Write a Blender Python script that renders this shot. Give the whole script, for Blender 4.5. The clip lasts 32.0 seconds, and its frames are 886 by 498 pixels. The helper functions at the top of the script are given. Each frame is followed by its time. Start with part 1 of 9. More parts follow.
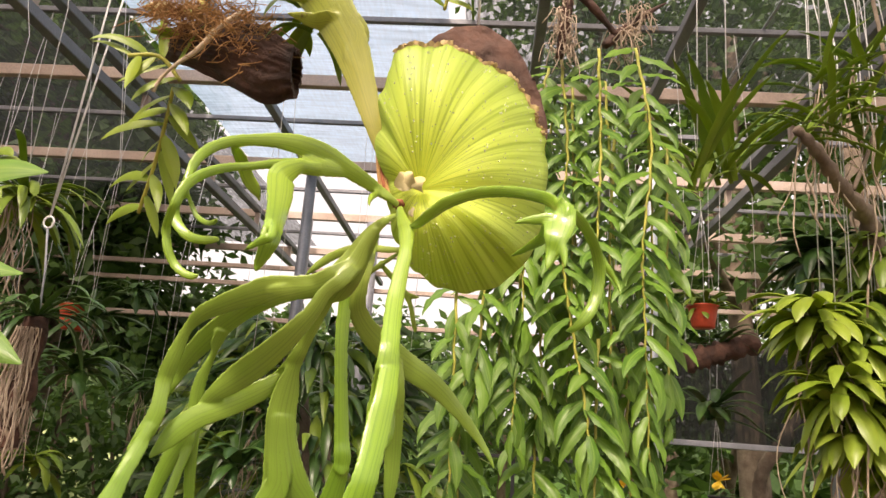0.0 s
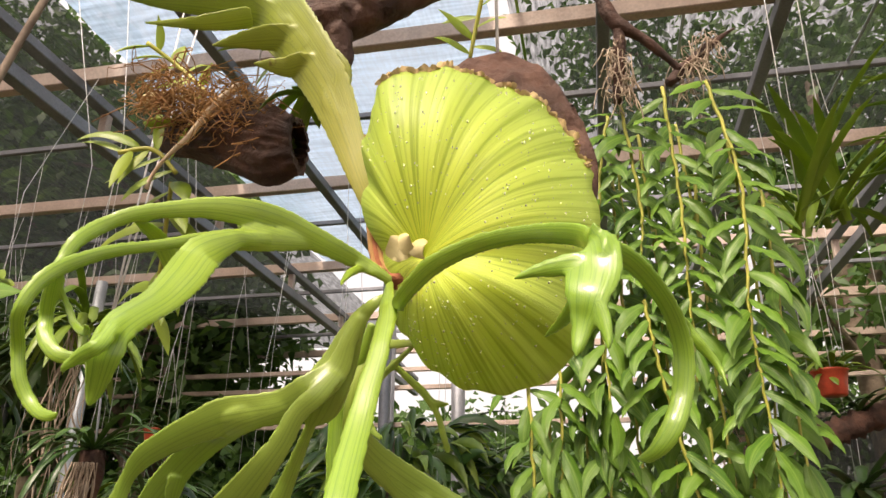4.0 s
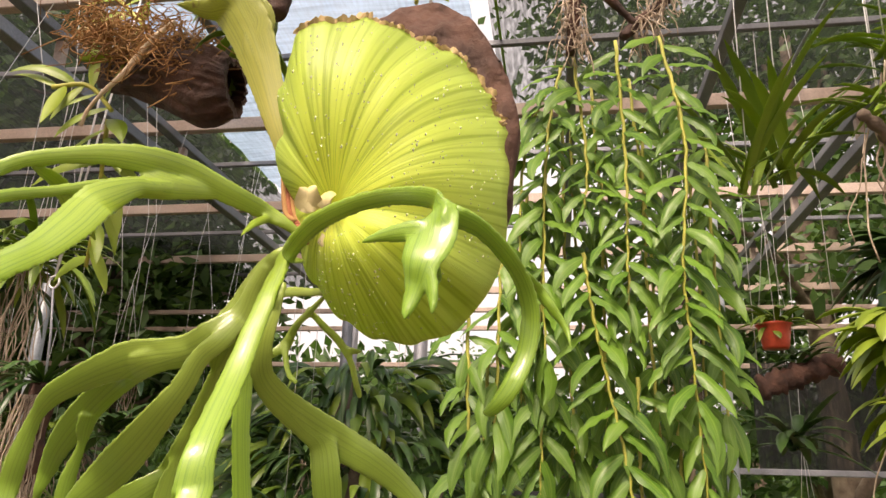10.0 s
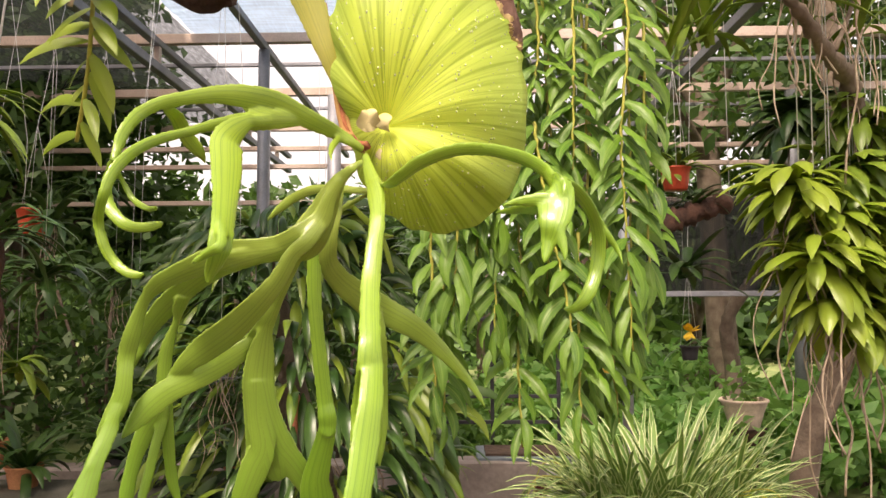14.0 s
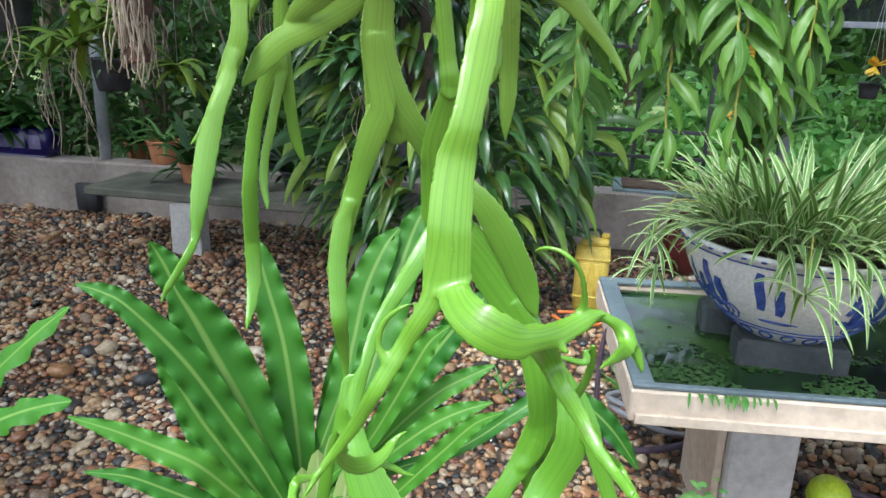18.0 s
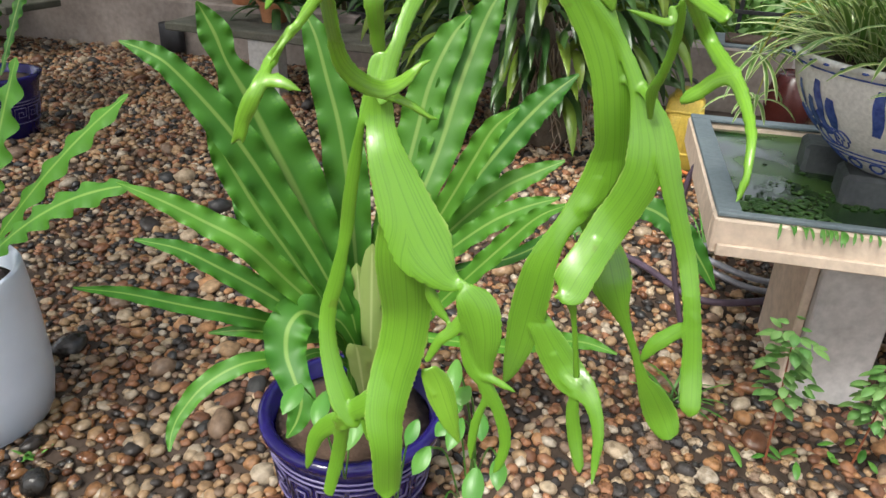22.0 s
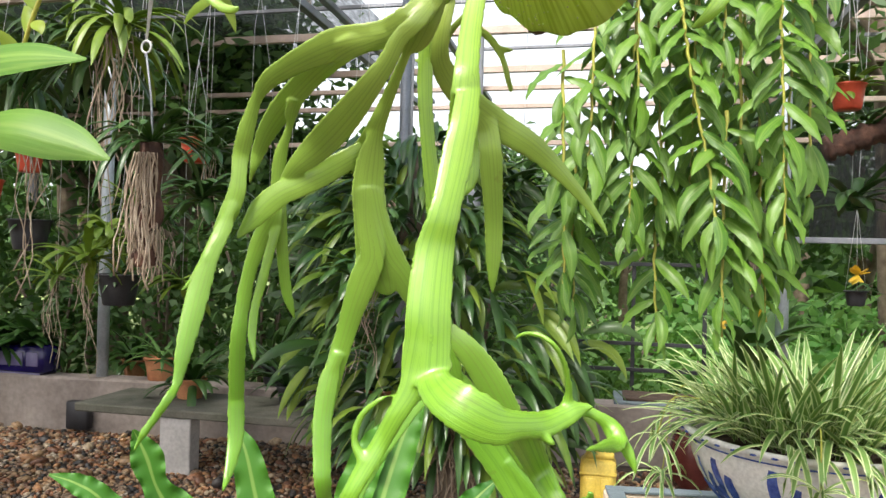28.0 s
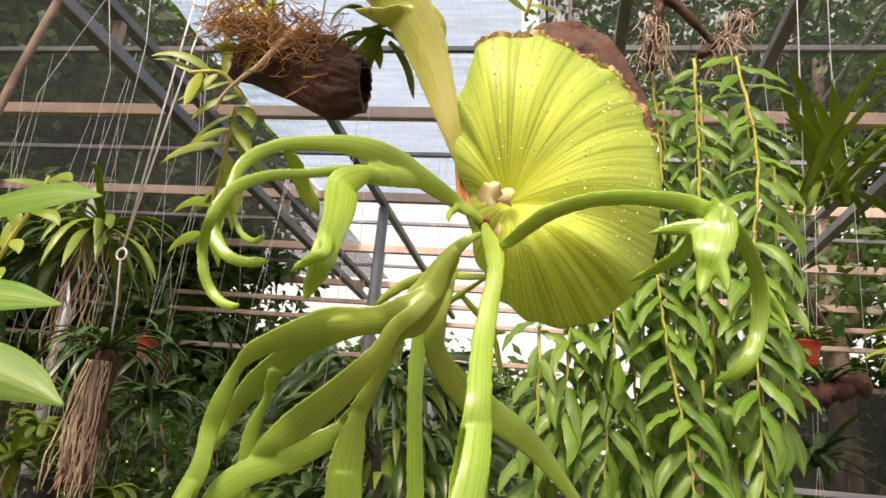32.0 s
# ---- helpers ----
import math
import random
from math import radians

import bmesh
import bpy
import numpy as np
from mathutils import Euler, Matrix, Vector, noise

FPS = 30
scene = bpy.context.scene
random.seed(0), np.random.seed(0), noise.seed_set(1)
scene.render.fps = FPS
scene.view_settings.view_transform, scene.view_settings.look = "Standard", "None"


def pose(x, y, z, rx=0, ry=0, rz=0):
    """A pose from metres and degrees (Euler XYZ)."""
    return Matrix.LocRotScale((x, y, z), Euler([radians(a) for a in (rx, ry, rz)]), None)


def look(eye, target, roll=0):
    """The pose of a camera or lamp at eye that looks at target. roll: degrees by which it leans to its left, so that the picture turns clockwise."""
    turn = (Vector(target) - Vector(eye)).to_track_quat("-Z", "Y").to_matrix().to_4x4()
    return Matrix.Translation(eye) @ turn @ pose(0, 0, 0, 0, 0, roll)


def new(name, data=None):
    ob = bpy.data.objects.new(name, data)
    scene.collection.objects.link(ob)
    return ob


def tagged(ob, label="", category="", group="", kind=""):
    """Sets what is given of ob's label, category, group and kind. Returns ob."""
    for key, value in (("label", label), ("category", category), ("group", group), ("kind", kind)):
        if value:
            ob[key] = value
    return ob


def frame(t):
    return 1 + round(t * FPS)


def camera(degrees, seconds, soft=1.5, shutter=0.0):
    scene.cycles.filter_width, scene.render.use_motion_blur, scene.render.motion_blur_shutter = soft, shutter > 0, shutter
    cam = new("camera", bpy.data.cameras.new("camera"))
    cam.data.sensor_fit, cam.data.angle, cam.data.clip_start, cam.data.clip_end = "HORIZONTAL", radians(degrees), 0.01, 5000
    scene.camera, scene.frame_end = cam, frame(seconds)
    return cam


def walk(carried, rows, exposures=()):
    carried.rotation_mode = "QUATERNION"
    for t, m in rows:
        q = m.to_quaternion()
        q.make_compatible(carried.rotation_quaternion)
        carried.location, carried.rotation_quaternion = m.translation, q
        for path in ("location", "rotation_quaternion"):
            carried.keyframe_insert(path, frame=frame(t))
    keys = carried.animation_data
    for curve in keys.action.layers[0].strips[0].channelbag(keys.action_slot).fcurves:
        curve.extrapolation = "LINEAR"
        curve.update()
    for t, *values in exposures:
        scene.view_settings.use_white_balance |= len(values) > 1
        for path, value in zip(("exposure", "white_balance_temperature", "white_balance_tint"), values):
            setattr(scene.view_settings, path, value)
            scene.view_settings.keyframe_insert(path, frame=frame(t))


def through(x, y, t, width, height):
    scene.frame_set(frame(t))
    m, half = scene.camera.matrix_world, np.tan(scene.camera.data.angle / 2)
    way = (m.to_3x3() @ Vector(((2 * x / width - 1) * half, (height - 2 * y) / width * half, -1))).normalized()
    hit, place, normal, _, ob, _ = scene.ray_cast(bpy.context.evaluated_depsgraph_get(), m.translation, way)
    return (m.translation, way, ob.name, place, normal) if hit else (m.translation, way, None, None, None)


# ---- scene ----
cam = camera(62.4, 32.0)
PATH = [
    (0, (0.143, 0.187, 1.351), (0.006, 2.114, 1.868), 4.2),
    (0.5, (0.144, 0.196, 1.345), (0.052, 2.136, 1.822), 4.5),
    (1, (0.138, 0.215, 1.341), (0.024, 2.159, 1.796), 5.5),
    (1.5, (0.142, 0.244, 1.345), (-0.004, 2.181, 1.819), 5.5),
    (2, (0.146, 0.275, 1.349), (-0.088, 2.204, 1.823), 6.0),
    (2.5, (0.145, 0.311, 1.367), (-0.164, 2.215, 1.897), 6.2),
    (3, (0.152, 0.337, 1.384), (-0.179, 2.226, 1.953), 4.3),
    (3.5, (0.162, 0.349, 1.4), (-0.188, 2.2, 2.072), 2.0),
    (4, (0.178, 0.371, 1.399), (-0.199, 2.19, 2.139), 0.5),
    (4.5, (0.195, 0.393, 1.403), (-0.243, 2.179, 2.189), 1.4),
    (6.5, (0.239, 0.408, 1.39), (-0.225, 2.16, 2.236), 1.7),
    (7, (0.254, 0.411, 1.387), (-0.198, 2.161, 2.241), 2.2),
    (7.5, (0.266, 0.405, 1.383), (-0.123, 2.157, 2.264), 1.2),
    (8, (0.269, 0.403, 1.384), (-0.157, 2.163, 2.234), 0.5),
    (8.5, (0.262, 0.398, 1.382), (-0.16, 2.202, 2.136), 0.2),
    (9, (0.249, 0.384, 1.389), (-0.116, 2.21, 2.12), 0.9),
    (9.5, (0.234, 0.377, 1.395), (-0.086, 2.251, 2.015), 1.5),
    (10, (0.222, 0.366, 1.403), (-0.086, 2.251, 1.998), 1.6),
    (10.5, (0.21, 0.339, 1.401), (-0.067, 2.238, 1.963), 1.1),
    (11, (0.2, 0.327, 1.407), (-0.001, 2.256, 1.897), -0.1),
    (11.5, (0.187, 0.31, 1.411), (0.023, 2.254, 1.85), 0.4),
    (12, (0.174, 0.294, 1.412), (0.041, 2.246, 1.827), 0.3),
    (12.5, (0.164, 0.272, 1.417), (0.056, 2.231, 1.805), 0.4),
    (13, (0.153, 0.267, 1.424), (0.054, 2.238, 1.747), 0.3),
    (13.5, (0.143, 0.245, 1.427), (0.064, 2.229, 1.663), 1.2),
    (14, (0.132, 0.231, 1.431), (0.088, 2.225, 1.579), -0.3),
    (14.5, (0.123, 0.227, 1.428), (0.001, 2.223, 1.444), -0.4),
    (16.5, (0.129, 0.265, 1.402), (-0.15, 2.224, 1.114), 1.3),
    (17, (0.128, 0.263, 1.402), (-0.238, 2.183, 0.978), 2.1),
    (17.5, (0.137, 0.277, 1.383), (-0.236, 2.19, 0.932), 1.8),
    (18, (0.139, 0.285, 1.37), (-0.257, 2.161, 0.799), 1.9),
    (18.5, (0.144, 0.3, 1.352), (-0.276, 2.145, 0.705), 2.8),
    (19, (0.147, 0.304, 1.337), (-0.303, 2.117, 0.622), 2.7),
    (19.5, (0.151, 0.317, 1.318), (-0.304, 2.094, 0.52), 3.1),
    (20, (0.149, 0.325, 1.298), (-0.34, 2.066, 0.444), 2.4),
    (20.5, (0.149, 0.327, 1.285), (-0.351, 2.033, 0.368), 2.5),
    (21, (0.153, 0.326, 1.26), (-0.356, 2.006, 0.302), 2.6),
    (21.5, (0.159, 0.334, 1.232), (-0.362, 2.007, 0.268), 3.5),
    (22, (0.161, 0.337, 1.203), (-0.4, 2.037, 0.311), 2.6),
    (22.5, (0.172, 0.334, 1.19), (-0.441, 2.021, 0.308), 1.4),
    (23, (0.198, 0.328, 1.179), (-0.48, 2.032, 0.383), 1.2),
    (23.5, (0.208, 0.311, 1.181), (-0.414, 2.088, 0.506), 2.1),
    (24, (0.198, 0.291, 1.192), (-0.353, 2.132, 0.637), 1.9),
    (24.5, (0.185, 0.272, 1.202), (-0.299, 2.155, 0.734), 1.8),
    (25, (0.172, 0.267, 1.211), (-0.244, 2.193, 0.867), 0.8),
    (25.5, (0.168, 0.266, 1.223), (-0.238, 2.206, 0.958), 1.3),
    (27.5, (0.156, 0.274, 1.294), (-0.279, 2.225, 1.22), 1.0),
    (28, (0.152, 0.277, 1.31), (-0.276, 2.23, 1.335), 1.4),
    (28.5, (0.147, 0.281, 1.329), (-0.256, 2.236, 1.456), 1.5),
    (29, (0.137, 0.284, 1.337), (-0.23, 2.237, 1.563), 1.7),
    (29.5, (0.127, 0.283, 1.346), (-0.213, 2.23, 1.651), 3.0),
    (30, (0.125, 0.28, 1.358), (-0.22, 2.218, 1.715), 3.6),
    (30.5, (0.126, 0.275, 1.37), (-0.224, 2.202, 1.773), 3.1),
    (31, (0.127, 0.274, 1.377), (-0.215, 2.184, 1.863), 3.8),
    (31.5, (0.123, 0.265, 1.377), (-0.216, 2.16, 1.919), 4.9),
    (32, (0.12, 0.291, 1.372), (-0.215, 2.173, 1.961), 5.6),
]
EXPOSURES = [(0, 1.08, 7600, 20), (4.5, 0.95, 7400, 16), (6.5, 0.71, 7300, 13), (8.5, 0.71, 7300, 13), (9.7, 0.99, 7600, 20), (14.5, 1.17, 7600, 20), (16.5, 1.29, 6900, 13), (17.1, 1.21, 5550, 3), (19, 1.09, 5300, 3), (20.5, 0.95, 5800, 7), (23.5, 0.99, 6200, 7), (25.5, 1.27, 5300, 2), (28, 1.39, 6300, 8), (29.5, 1.43, 7400, 18), (32, 1.07, 7600, 20)]
walk(cam, [(t, look(eye, target, roll)) for t, eye, target, roll in PATH], EXPOSURES)

# ---- world, sun, exposure ----
world = bpy.data.worlds.new("sky")
scene.world = world
world.use_nodes = True
wn = world.node_tree.nodes
sky = wn.new("ShaderNodeTexSky")
sky.sky_type, sky.sun_disc = "NISHITA", False
sky.sun_elevation, sky.sun_rotation = radians(56), radians(202)
sky.air_density, sky.dust_density, sky.ozone_density = 0.6, 10.0, 0.0
wn["Background"].inputs[1].default_value = 0.15
cloud = wn.new("ShaderNodeMix")
cloud.data_type = "RGBA"
cloud.inputs[0].default_value = 0.6
cloud.inputs[7].default_value = (5.2, 5.2, 5.2, 1)
world.node_tree.links.new(sky.outputs[0], cloud.inputs[6])
world.node_tree.links.new(cloud.outputs[2], wn["Background"].inputs[0])
sun_data = bpy.data.lights.new("sun", "SUN")
sun_data.energy, sun_data.angle, sun_data.color = 2.0, radians(14), (1.0, 0.95, 0.86)
sun = new("sun", sun_data)
sun.matrix_world = look((-2.0, -5.0, 8.0), (0, 0, 0))


# ---- materials ----
def shader(name, rough=0.6, metal=0.0, bump=0.0, bump_scale=60.0, spec=0.5):
    m = bpy.data.materials.new(name)
    m.use_nodes = True
    nt = m.node_tree
    b = nt.nodes["Principled BSDF"]
    b.inputs["Roughness"].default_value, b.inputs["Metallic"].default_value = rough, metal
    b.inputs["Specular IOR Level"].default_value = spec
    if bump:
        tc = nt.nodes.new("ShaderNodeTexCoord")
        n = nt.nodes.new("ShaderNodeTexNoise")
        n.inputs["Scale"].default_value, n.inputs["Detail"].default_value = bump_scale, 6.0
        nt.links.new(tc.outputs["Object"], n.inputs["Vector"])
        bp = nt.nodes.new("ShaderNodeBump")
        bp.inputs["Strength"].default_value, bp.inputs["Distance"].default_value = bump, 0.01
        nt.links.new(n.outputs["Fac"], bp.inputs["Height"])
        nt.links.new(bp.outputs[0], b.inputs["Normal"])
    return m, nt, b


def ramp(nt, stops, mode="LINEAR"):
    r = nt.nodes.new("ShaderNodeValToRGB")
    r.color_ramp.interpolation = mode
    e = r.color_ramp.elements
    while len(e) < len(stops):
        e.new(0.5)
    for el, (p, c) in zip(e, stops):
        el.position, el.color = p, (*c, 1)
    return r


def math_node(nt, op, a, b=None):
    n = nt.nodes.new("ShaderNodeMath")
    n.operation = op
    for i, v in enumerate((a, b)):
        if v is None:
            continue
        if isinstance(v, (int, float)):
            n.inputs[i].default_value = v
        else:
            nt.links.new(v, n.inputs[i])
    return n.outputs[0]


def mix_colour(nt, kind, fac, a, b):
    n = nt.nodes.new("ShaderNodeMix")
    n.data_type, n.blend_type = "RGBA", kind
    for i, v in ((0, fac), (6, a), (7, b)):
        if isinstance(v, (int, float)):
            n.inputs[i].default_value = v
        elif isinstance(v, tuple):
            n.inputs[i].default_value = (*v, 1)
        else:
            nt.links.new(v, n.inputs[i])
    return n.outputs[2]


def noise_fac(nt, scale, detail=5.0, coords="Object", stretch=None):
    tc = nt.nodes.new("ShaderNodeTexCoord")
    n = nt.nodes.new("ShaderNodeTexNoise")
    n.inputs["Scale"].default_value, n.inputs["Detail"].default_value = scale, detail
    src = tc.outputs[coords]
    if stretch:
        mp = nt.nodes.new("ShaderNodeMapping")
        mp.inputs["Scale"].default_value = stretch
        nt.links.new(src, mp.inputs["Vector"])
        src = mp.outputs[0]
    nt.links.new(src, n.inputs["Vector"])
    return n.outputs["Fac"]


def plain(name, a, b, rough=0.6, metal=0.0, scale=8.0, bump=0.15, bump_scale=60.0, spec=0.5, fine=90.0):
    """Two colours mixed by coarse noise, speckled by fine noise."""
    m, nt, bs = shader(name, rough, metal, bump, bump_scale, spec)
    r = ramp(nt, [(0.3, a), (0.7, b)])
    nt.links.new(noise_fac(nt, scale), r.inputs[0])
    f = ramp(nt, [(0.3, (0.78, 0.78, 0.78)), (0.7, (1.15, 1.15, 1.15))])
    nt.links.new(noise_fac(nt, fine), f.inputs[0])
    nt.links.new(mix_colour(nt, "MULTIPLY", 0.7, r.outputs[0], f.outputs[0]), bs.inputs["Base Color"])
    return m


def leaf(name, a, b, rough=0.38, through=0.35, vein=None, veins=10.0, midrib=None, glow=(1.0, 1.0, 0.55), edge=None, edge_at=(0.24, 0.32), spots=0.0, grain=None, radial=None, relief=0.35, wax=0.0, along=None):
    """Leaf with colour differences from leaf to leaf, veins along its length and light shining through."""
    m, nt, bs = shader(name, rough, 0, 0, spec=0.5)
    bs.inputs["Coat Weight"].default_value, bs.inputs["Coat Roughness"].default_value = wax, 0.13
    info = nt.nodes.new("ShaderNodeObjectInfo")
    geo = nt.nodes.new("ShaderNodeNewGeometry")
    rnd = math_node(nt, "FRACT", math_node(nt, "ADD", info.outputs["Random"], geo.outputs["Random Per Island"]))
    a, b = (tuple(min(0.9, v * k) for v, k in zip(c, (1.12, 1.0, 1.15))) for c in (a, b))
    r = ramp(nt, [(0.0, a), (1.0, b)])
    nz = noise_fac(nt, 14.0)
    k = math_node(nt, "ADD", math_node(nt, "MULTIPLY", rnd, 0.7), math_node(nt, "MULTIPLY", math_node(nt, "SUBTRACT", nz, 0.35), 0.8))
    nt.links.new(k, r.inputs[0])
    col = r.outputs[0]
    uv = nt.nodes.new("ShaderNodeUVMap")
    sep = nt.nodes.new("ShaderNodeSeparateXYZ")
    nt.links.new(uv.outputs[0], sep.inputs[0])
    mp = nt.nodes.new("ShaderNodeMapping")
    mp.inputs["Scale"].default_value = (veins, 0.6, 1)
    nt.links.new(uv.outputs[0], mp.inputs["Vector"])
    vn = nt.nodes.new("ShaderNodeTexNoise")
    vn.inputs["Scale"].default_value, vn.inputs["Detail"].default_value = 1.6, 4.0
    nt.links.new(mp.outputs[0], vn.inputs["Vector"])
    if grain:
        gm = nt.nodes.new("ShaderNodeMapping")
        gm.inputs["Scale"].default_value = grain
        tcg = nt.nodes.new("ShaderNodeTexCoord")
        nt.links.new(tcg.outputs["Object"], gm.inputs["Vector"])
        nt.links.new(gm.outputs[0], vn.inputs["Vector"])
    if along:
        # paler and yellower near the crown, greener towards the tips
        ar = ramp(nt, [(0.08, along[0]), (0.42, along[1])])
        nt.links.new(sep.outputs[1], ar.inputs[0])
        col = mix_colour(nt, "MULTIPLY", 1.0, col, ar.outputs[0])
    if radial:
        # yellow hub, greener rim; the shield's central glow is painted in here too
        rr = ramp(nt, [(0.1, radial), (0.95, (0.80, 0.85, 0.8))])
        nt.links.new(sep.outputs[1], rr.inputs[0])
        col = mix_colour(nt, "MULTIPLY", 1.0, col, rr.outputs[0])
    if vein:
        vr = ramp(nt, [(0.48, (0, 0, 0)), (0.62, (1, 1, 1))])
        nt.links.new(vn.outputs["Fac"], vr.inputs[0])
        col = mix_colour(nt, "MIX", math_node(nt, "MULTIPLY", vr.outputs[0], 0.48 if along else 0.55), col, vein)
    if midrib:
        d = math_node(nt, "ABSOLUTE", math_node(nt, "SUBTRACT", sep.outputs[0], 0.5))
        mr = ramp(nt, [(0.03, (1, 1, 1)), (0.07, (0, 0, 0))])
        nt.links.new(d, mr.inputs[0])
        col = mix_colour(nt, "MIX", math_node(nt, "MULTIPLY", mr.outputs[0], 0.8), col, midrib)
    if edge:
        d = math_node(nt, "ABSOLUTE", math_node(nt, "SUBTRACT", sep.outputs[0], 0.5))
        er = ramp(nt, [(edge_at[0], (0, 0, 0)), (edge_at[1], (1, 1, 1))])
        nt.links.new(d, er.inputs[0])
        col = mix_colour(nt, "MIX", er.outputs[0], col, edge)
    if spots:
        sp = ramp(nt, [(0.70, (0, 0, 0)), (0.74, (1, 1, 1))])
        nt.links.new(noise_fac(nt, 38.0, 3.0), sp.inputs[0])
        col = mix_colour(nt, "MIX", math_node(nt, "MULTIPLY", sp.outputs[0], spots), col, (0.12, 0.06, 0.025))
    nt.links.new(col, bs.inputs["Base Color"])
    bp = nt.nodes.new("ShaderNodeBump")
    bp.inputs["Strength"].default_value, bp.inputs["Distance"].default_value = relief, 0.002
    nt.links.new(vn.outputs["Fac"], bp.inputs["Height"])
    nt.links.new(bp.outputs[0], bs.inputs["Normal"])
    tr = nt.nodes.new("ShaderNodeBsdfTranslucent")
    nt.links.new(mix_colour(nt, "MULTIPLY", 1.0, mix_colour(nt, "ADD", 0.35, col, col), glow), tr.inputs[0])
    mx = nt.nodes.new("ShaderNodeMixShader")
    mx.inputs[0].default_value = through
    nt.links.new(bs.outputs[0], mx.inputs[1])
    nt.links.new(tr.outputs[0], mx.inputs[2])
    nt.links.new(mx.outputs[0], nt.nodes["Material Output"].inputs[0])
    return m


M_FROND = leaf("staghorn_frond", (0.17, 0.36, 0.025), (0.27, 0.47, 0.04), 0.31, 0.26, vein=(0.09, 0.22, 0.02), spots=0.25, veins=17.0, relief=0.2, wax=0.5, edge=(0.42, 0.56, 0.14), edge_at=(0.43, 0.5), along=((1.2, 1.05, 1.3), (0.78, 0.97, 0.8)))
M_OLIVE = leaf("staghorn_frond_olive", (0.165, 0.33, 0.027), (0.255, 0.42, 0.045), 0.3, 0.26, vein=(0.17, 0.25, 0.04), spots=0.25, veins=13.0, relief=0.17, wax=0.4, edge=(0.42, 0.54, 0.16), edge_at=(0.43, 0.5), along=((1.5, 1.22, 2.0), (0.74, 0.97, 0.75)))
M_SHEATH = leaf("staghorn_frond_spotted", (0.30, 0.38, 0.05), (0.38, 0.46, 0.07), 0.36, 0.3, vein=(0.13, 0.19, 0.03), spots=0.85, veins=26.0, relief=0.25, wax=0.2, edge=(0.42, 0.52, 0.16), edge_at=(0.43, 0.5), along=((1.2, 1.0, 1.2), (0.75, 0.98, 0.7)))
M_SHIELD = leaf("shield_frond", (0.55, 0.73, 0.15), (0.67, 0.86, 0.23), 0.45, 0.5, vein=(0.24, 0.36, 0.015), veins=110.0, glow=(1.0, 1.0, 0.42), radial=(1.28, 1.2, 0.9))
M_NEST = leaf("nest_fern_leaf", (0.035, 0.17, 0.012), (0.10, 0.31, 0.02), 0.5, 0.28, midrib=(0.26, 0.42, 0.09), veins=2.0, wax=0.0)
M_YOUNG = leaf("young_fern_leaf", (0.30, 0.46, 0.12), (0.42, 0.58, 0.18), 0.35, 0.35, midrib=(0.6, 0.68, 0.34), veins=2.0)
M_TASSEL = leaf("hanging_stem_leaf", (0.05, 0.17, 0.012), (0.16, 0.35, 0.026), 0.46, 0.36, veins=5.0, vein=(0.20, 0.34, 0.05), spots=0.12, wax=0.08, midrib=(0.2, 0.34, 0.05))
M_STRAP = leaf("orchid_leaf", (0.09, 0.19, 0.02), (0.24, 0.38, 0.04), 0.34, 0.3, veins=5.0)
M_DEEP = leaf("dark_leaf", (0.022, 0.075, 0.014), (0.07, 0.16, 0.03), 0.3, 0.22, veins=4.0)
M_SPIDER = leaf("spider_plant_leaf", (0.12, 0.28, 0.05), (0.22, 0.40, 0.09), 0.36, 0.3, edge=(0.70, 0.76, 0.46), edge_at=(0.31, 0.38), veins=3.0)
M_SHRUB = leaf("shrub_leaf", (0.06, 0.24, 0.03), (0.14, 0.36, 0.05), 0.35, 0.3, veins=4.0)
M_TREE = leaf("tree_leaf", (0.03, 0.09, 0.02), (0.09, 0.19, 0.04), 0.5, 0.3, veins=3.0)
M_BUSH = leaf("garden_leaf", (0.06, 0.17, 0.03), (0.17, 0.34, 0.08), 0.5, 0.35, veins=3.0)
# garden leaf in a lighter copy: sun painted onto bushes; saplings use it too
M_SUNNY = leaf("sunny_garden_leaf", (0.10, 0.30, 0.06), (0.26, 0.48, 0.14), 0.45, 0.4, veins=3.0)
M_SHOOT = leaf("cane_leaf", (0.18, 0.31, 0.025), (0.32, 0.46, 0.05), 0.35, 0.35, veins=5.0, spots=0.1)
M_YSTEM = plain("yellow_stem", (0.34, 0.35, 0.05), (0.46, 0.45, 0.08), 0.5, scale=30)
M_CANE = plain("cane", (0.50, 0.38, 0.25), (0.70, 0.58, 0.42), 0.7, scale=25)
M_DRIFT = plain("driftwood", (0.018, 0.008, 0.005), (0.10, 0.042, 0.024), 0.75, scale=22, bump=1.0, bump_scale=45)
M_BARK = plain("bark", (0.10, 0.07, 0.05), (0.24, 0.19, 0.14), 0.9, scale=10, bump=1.0, bump_scale=25)
M_CORK = plain("cork_bark", (0.035, 0.018, 0.013), (0.12, 0.056, 0.036), 0.85, scale=22, bump=1.0, bump_scale=40)
M_ROOT = plain("aerial_root", (0.26, 0.19, 0.13), (0.52, 0.43, 0.33), 0.8, scale=20)
M_MOSS = plain("root_fibre", (0.22, 0.10, 0.03), (0.42, 0.24, 0.09), 0.9, scale=20)
M_STEEL = plain("grey_steel", (0.16, 0.17, 0.19), (0.26, 0.27, 0.30), 0.5, 0.3, scale=5, bump=0.1)
M_PURLIN = plain("primed_steel", (0.42, 0.32, 0.26), (0.56, 0.46, 0.40), 0.55, scale=4, bump=0.1)
M_GALV = plain("galvanised_steel", (0.38, 0.42, 0.46), (0.55, 0.60, 0.64), 0.45, 0.5, scale=6, bump=0.1)
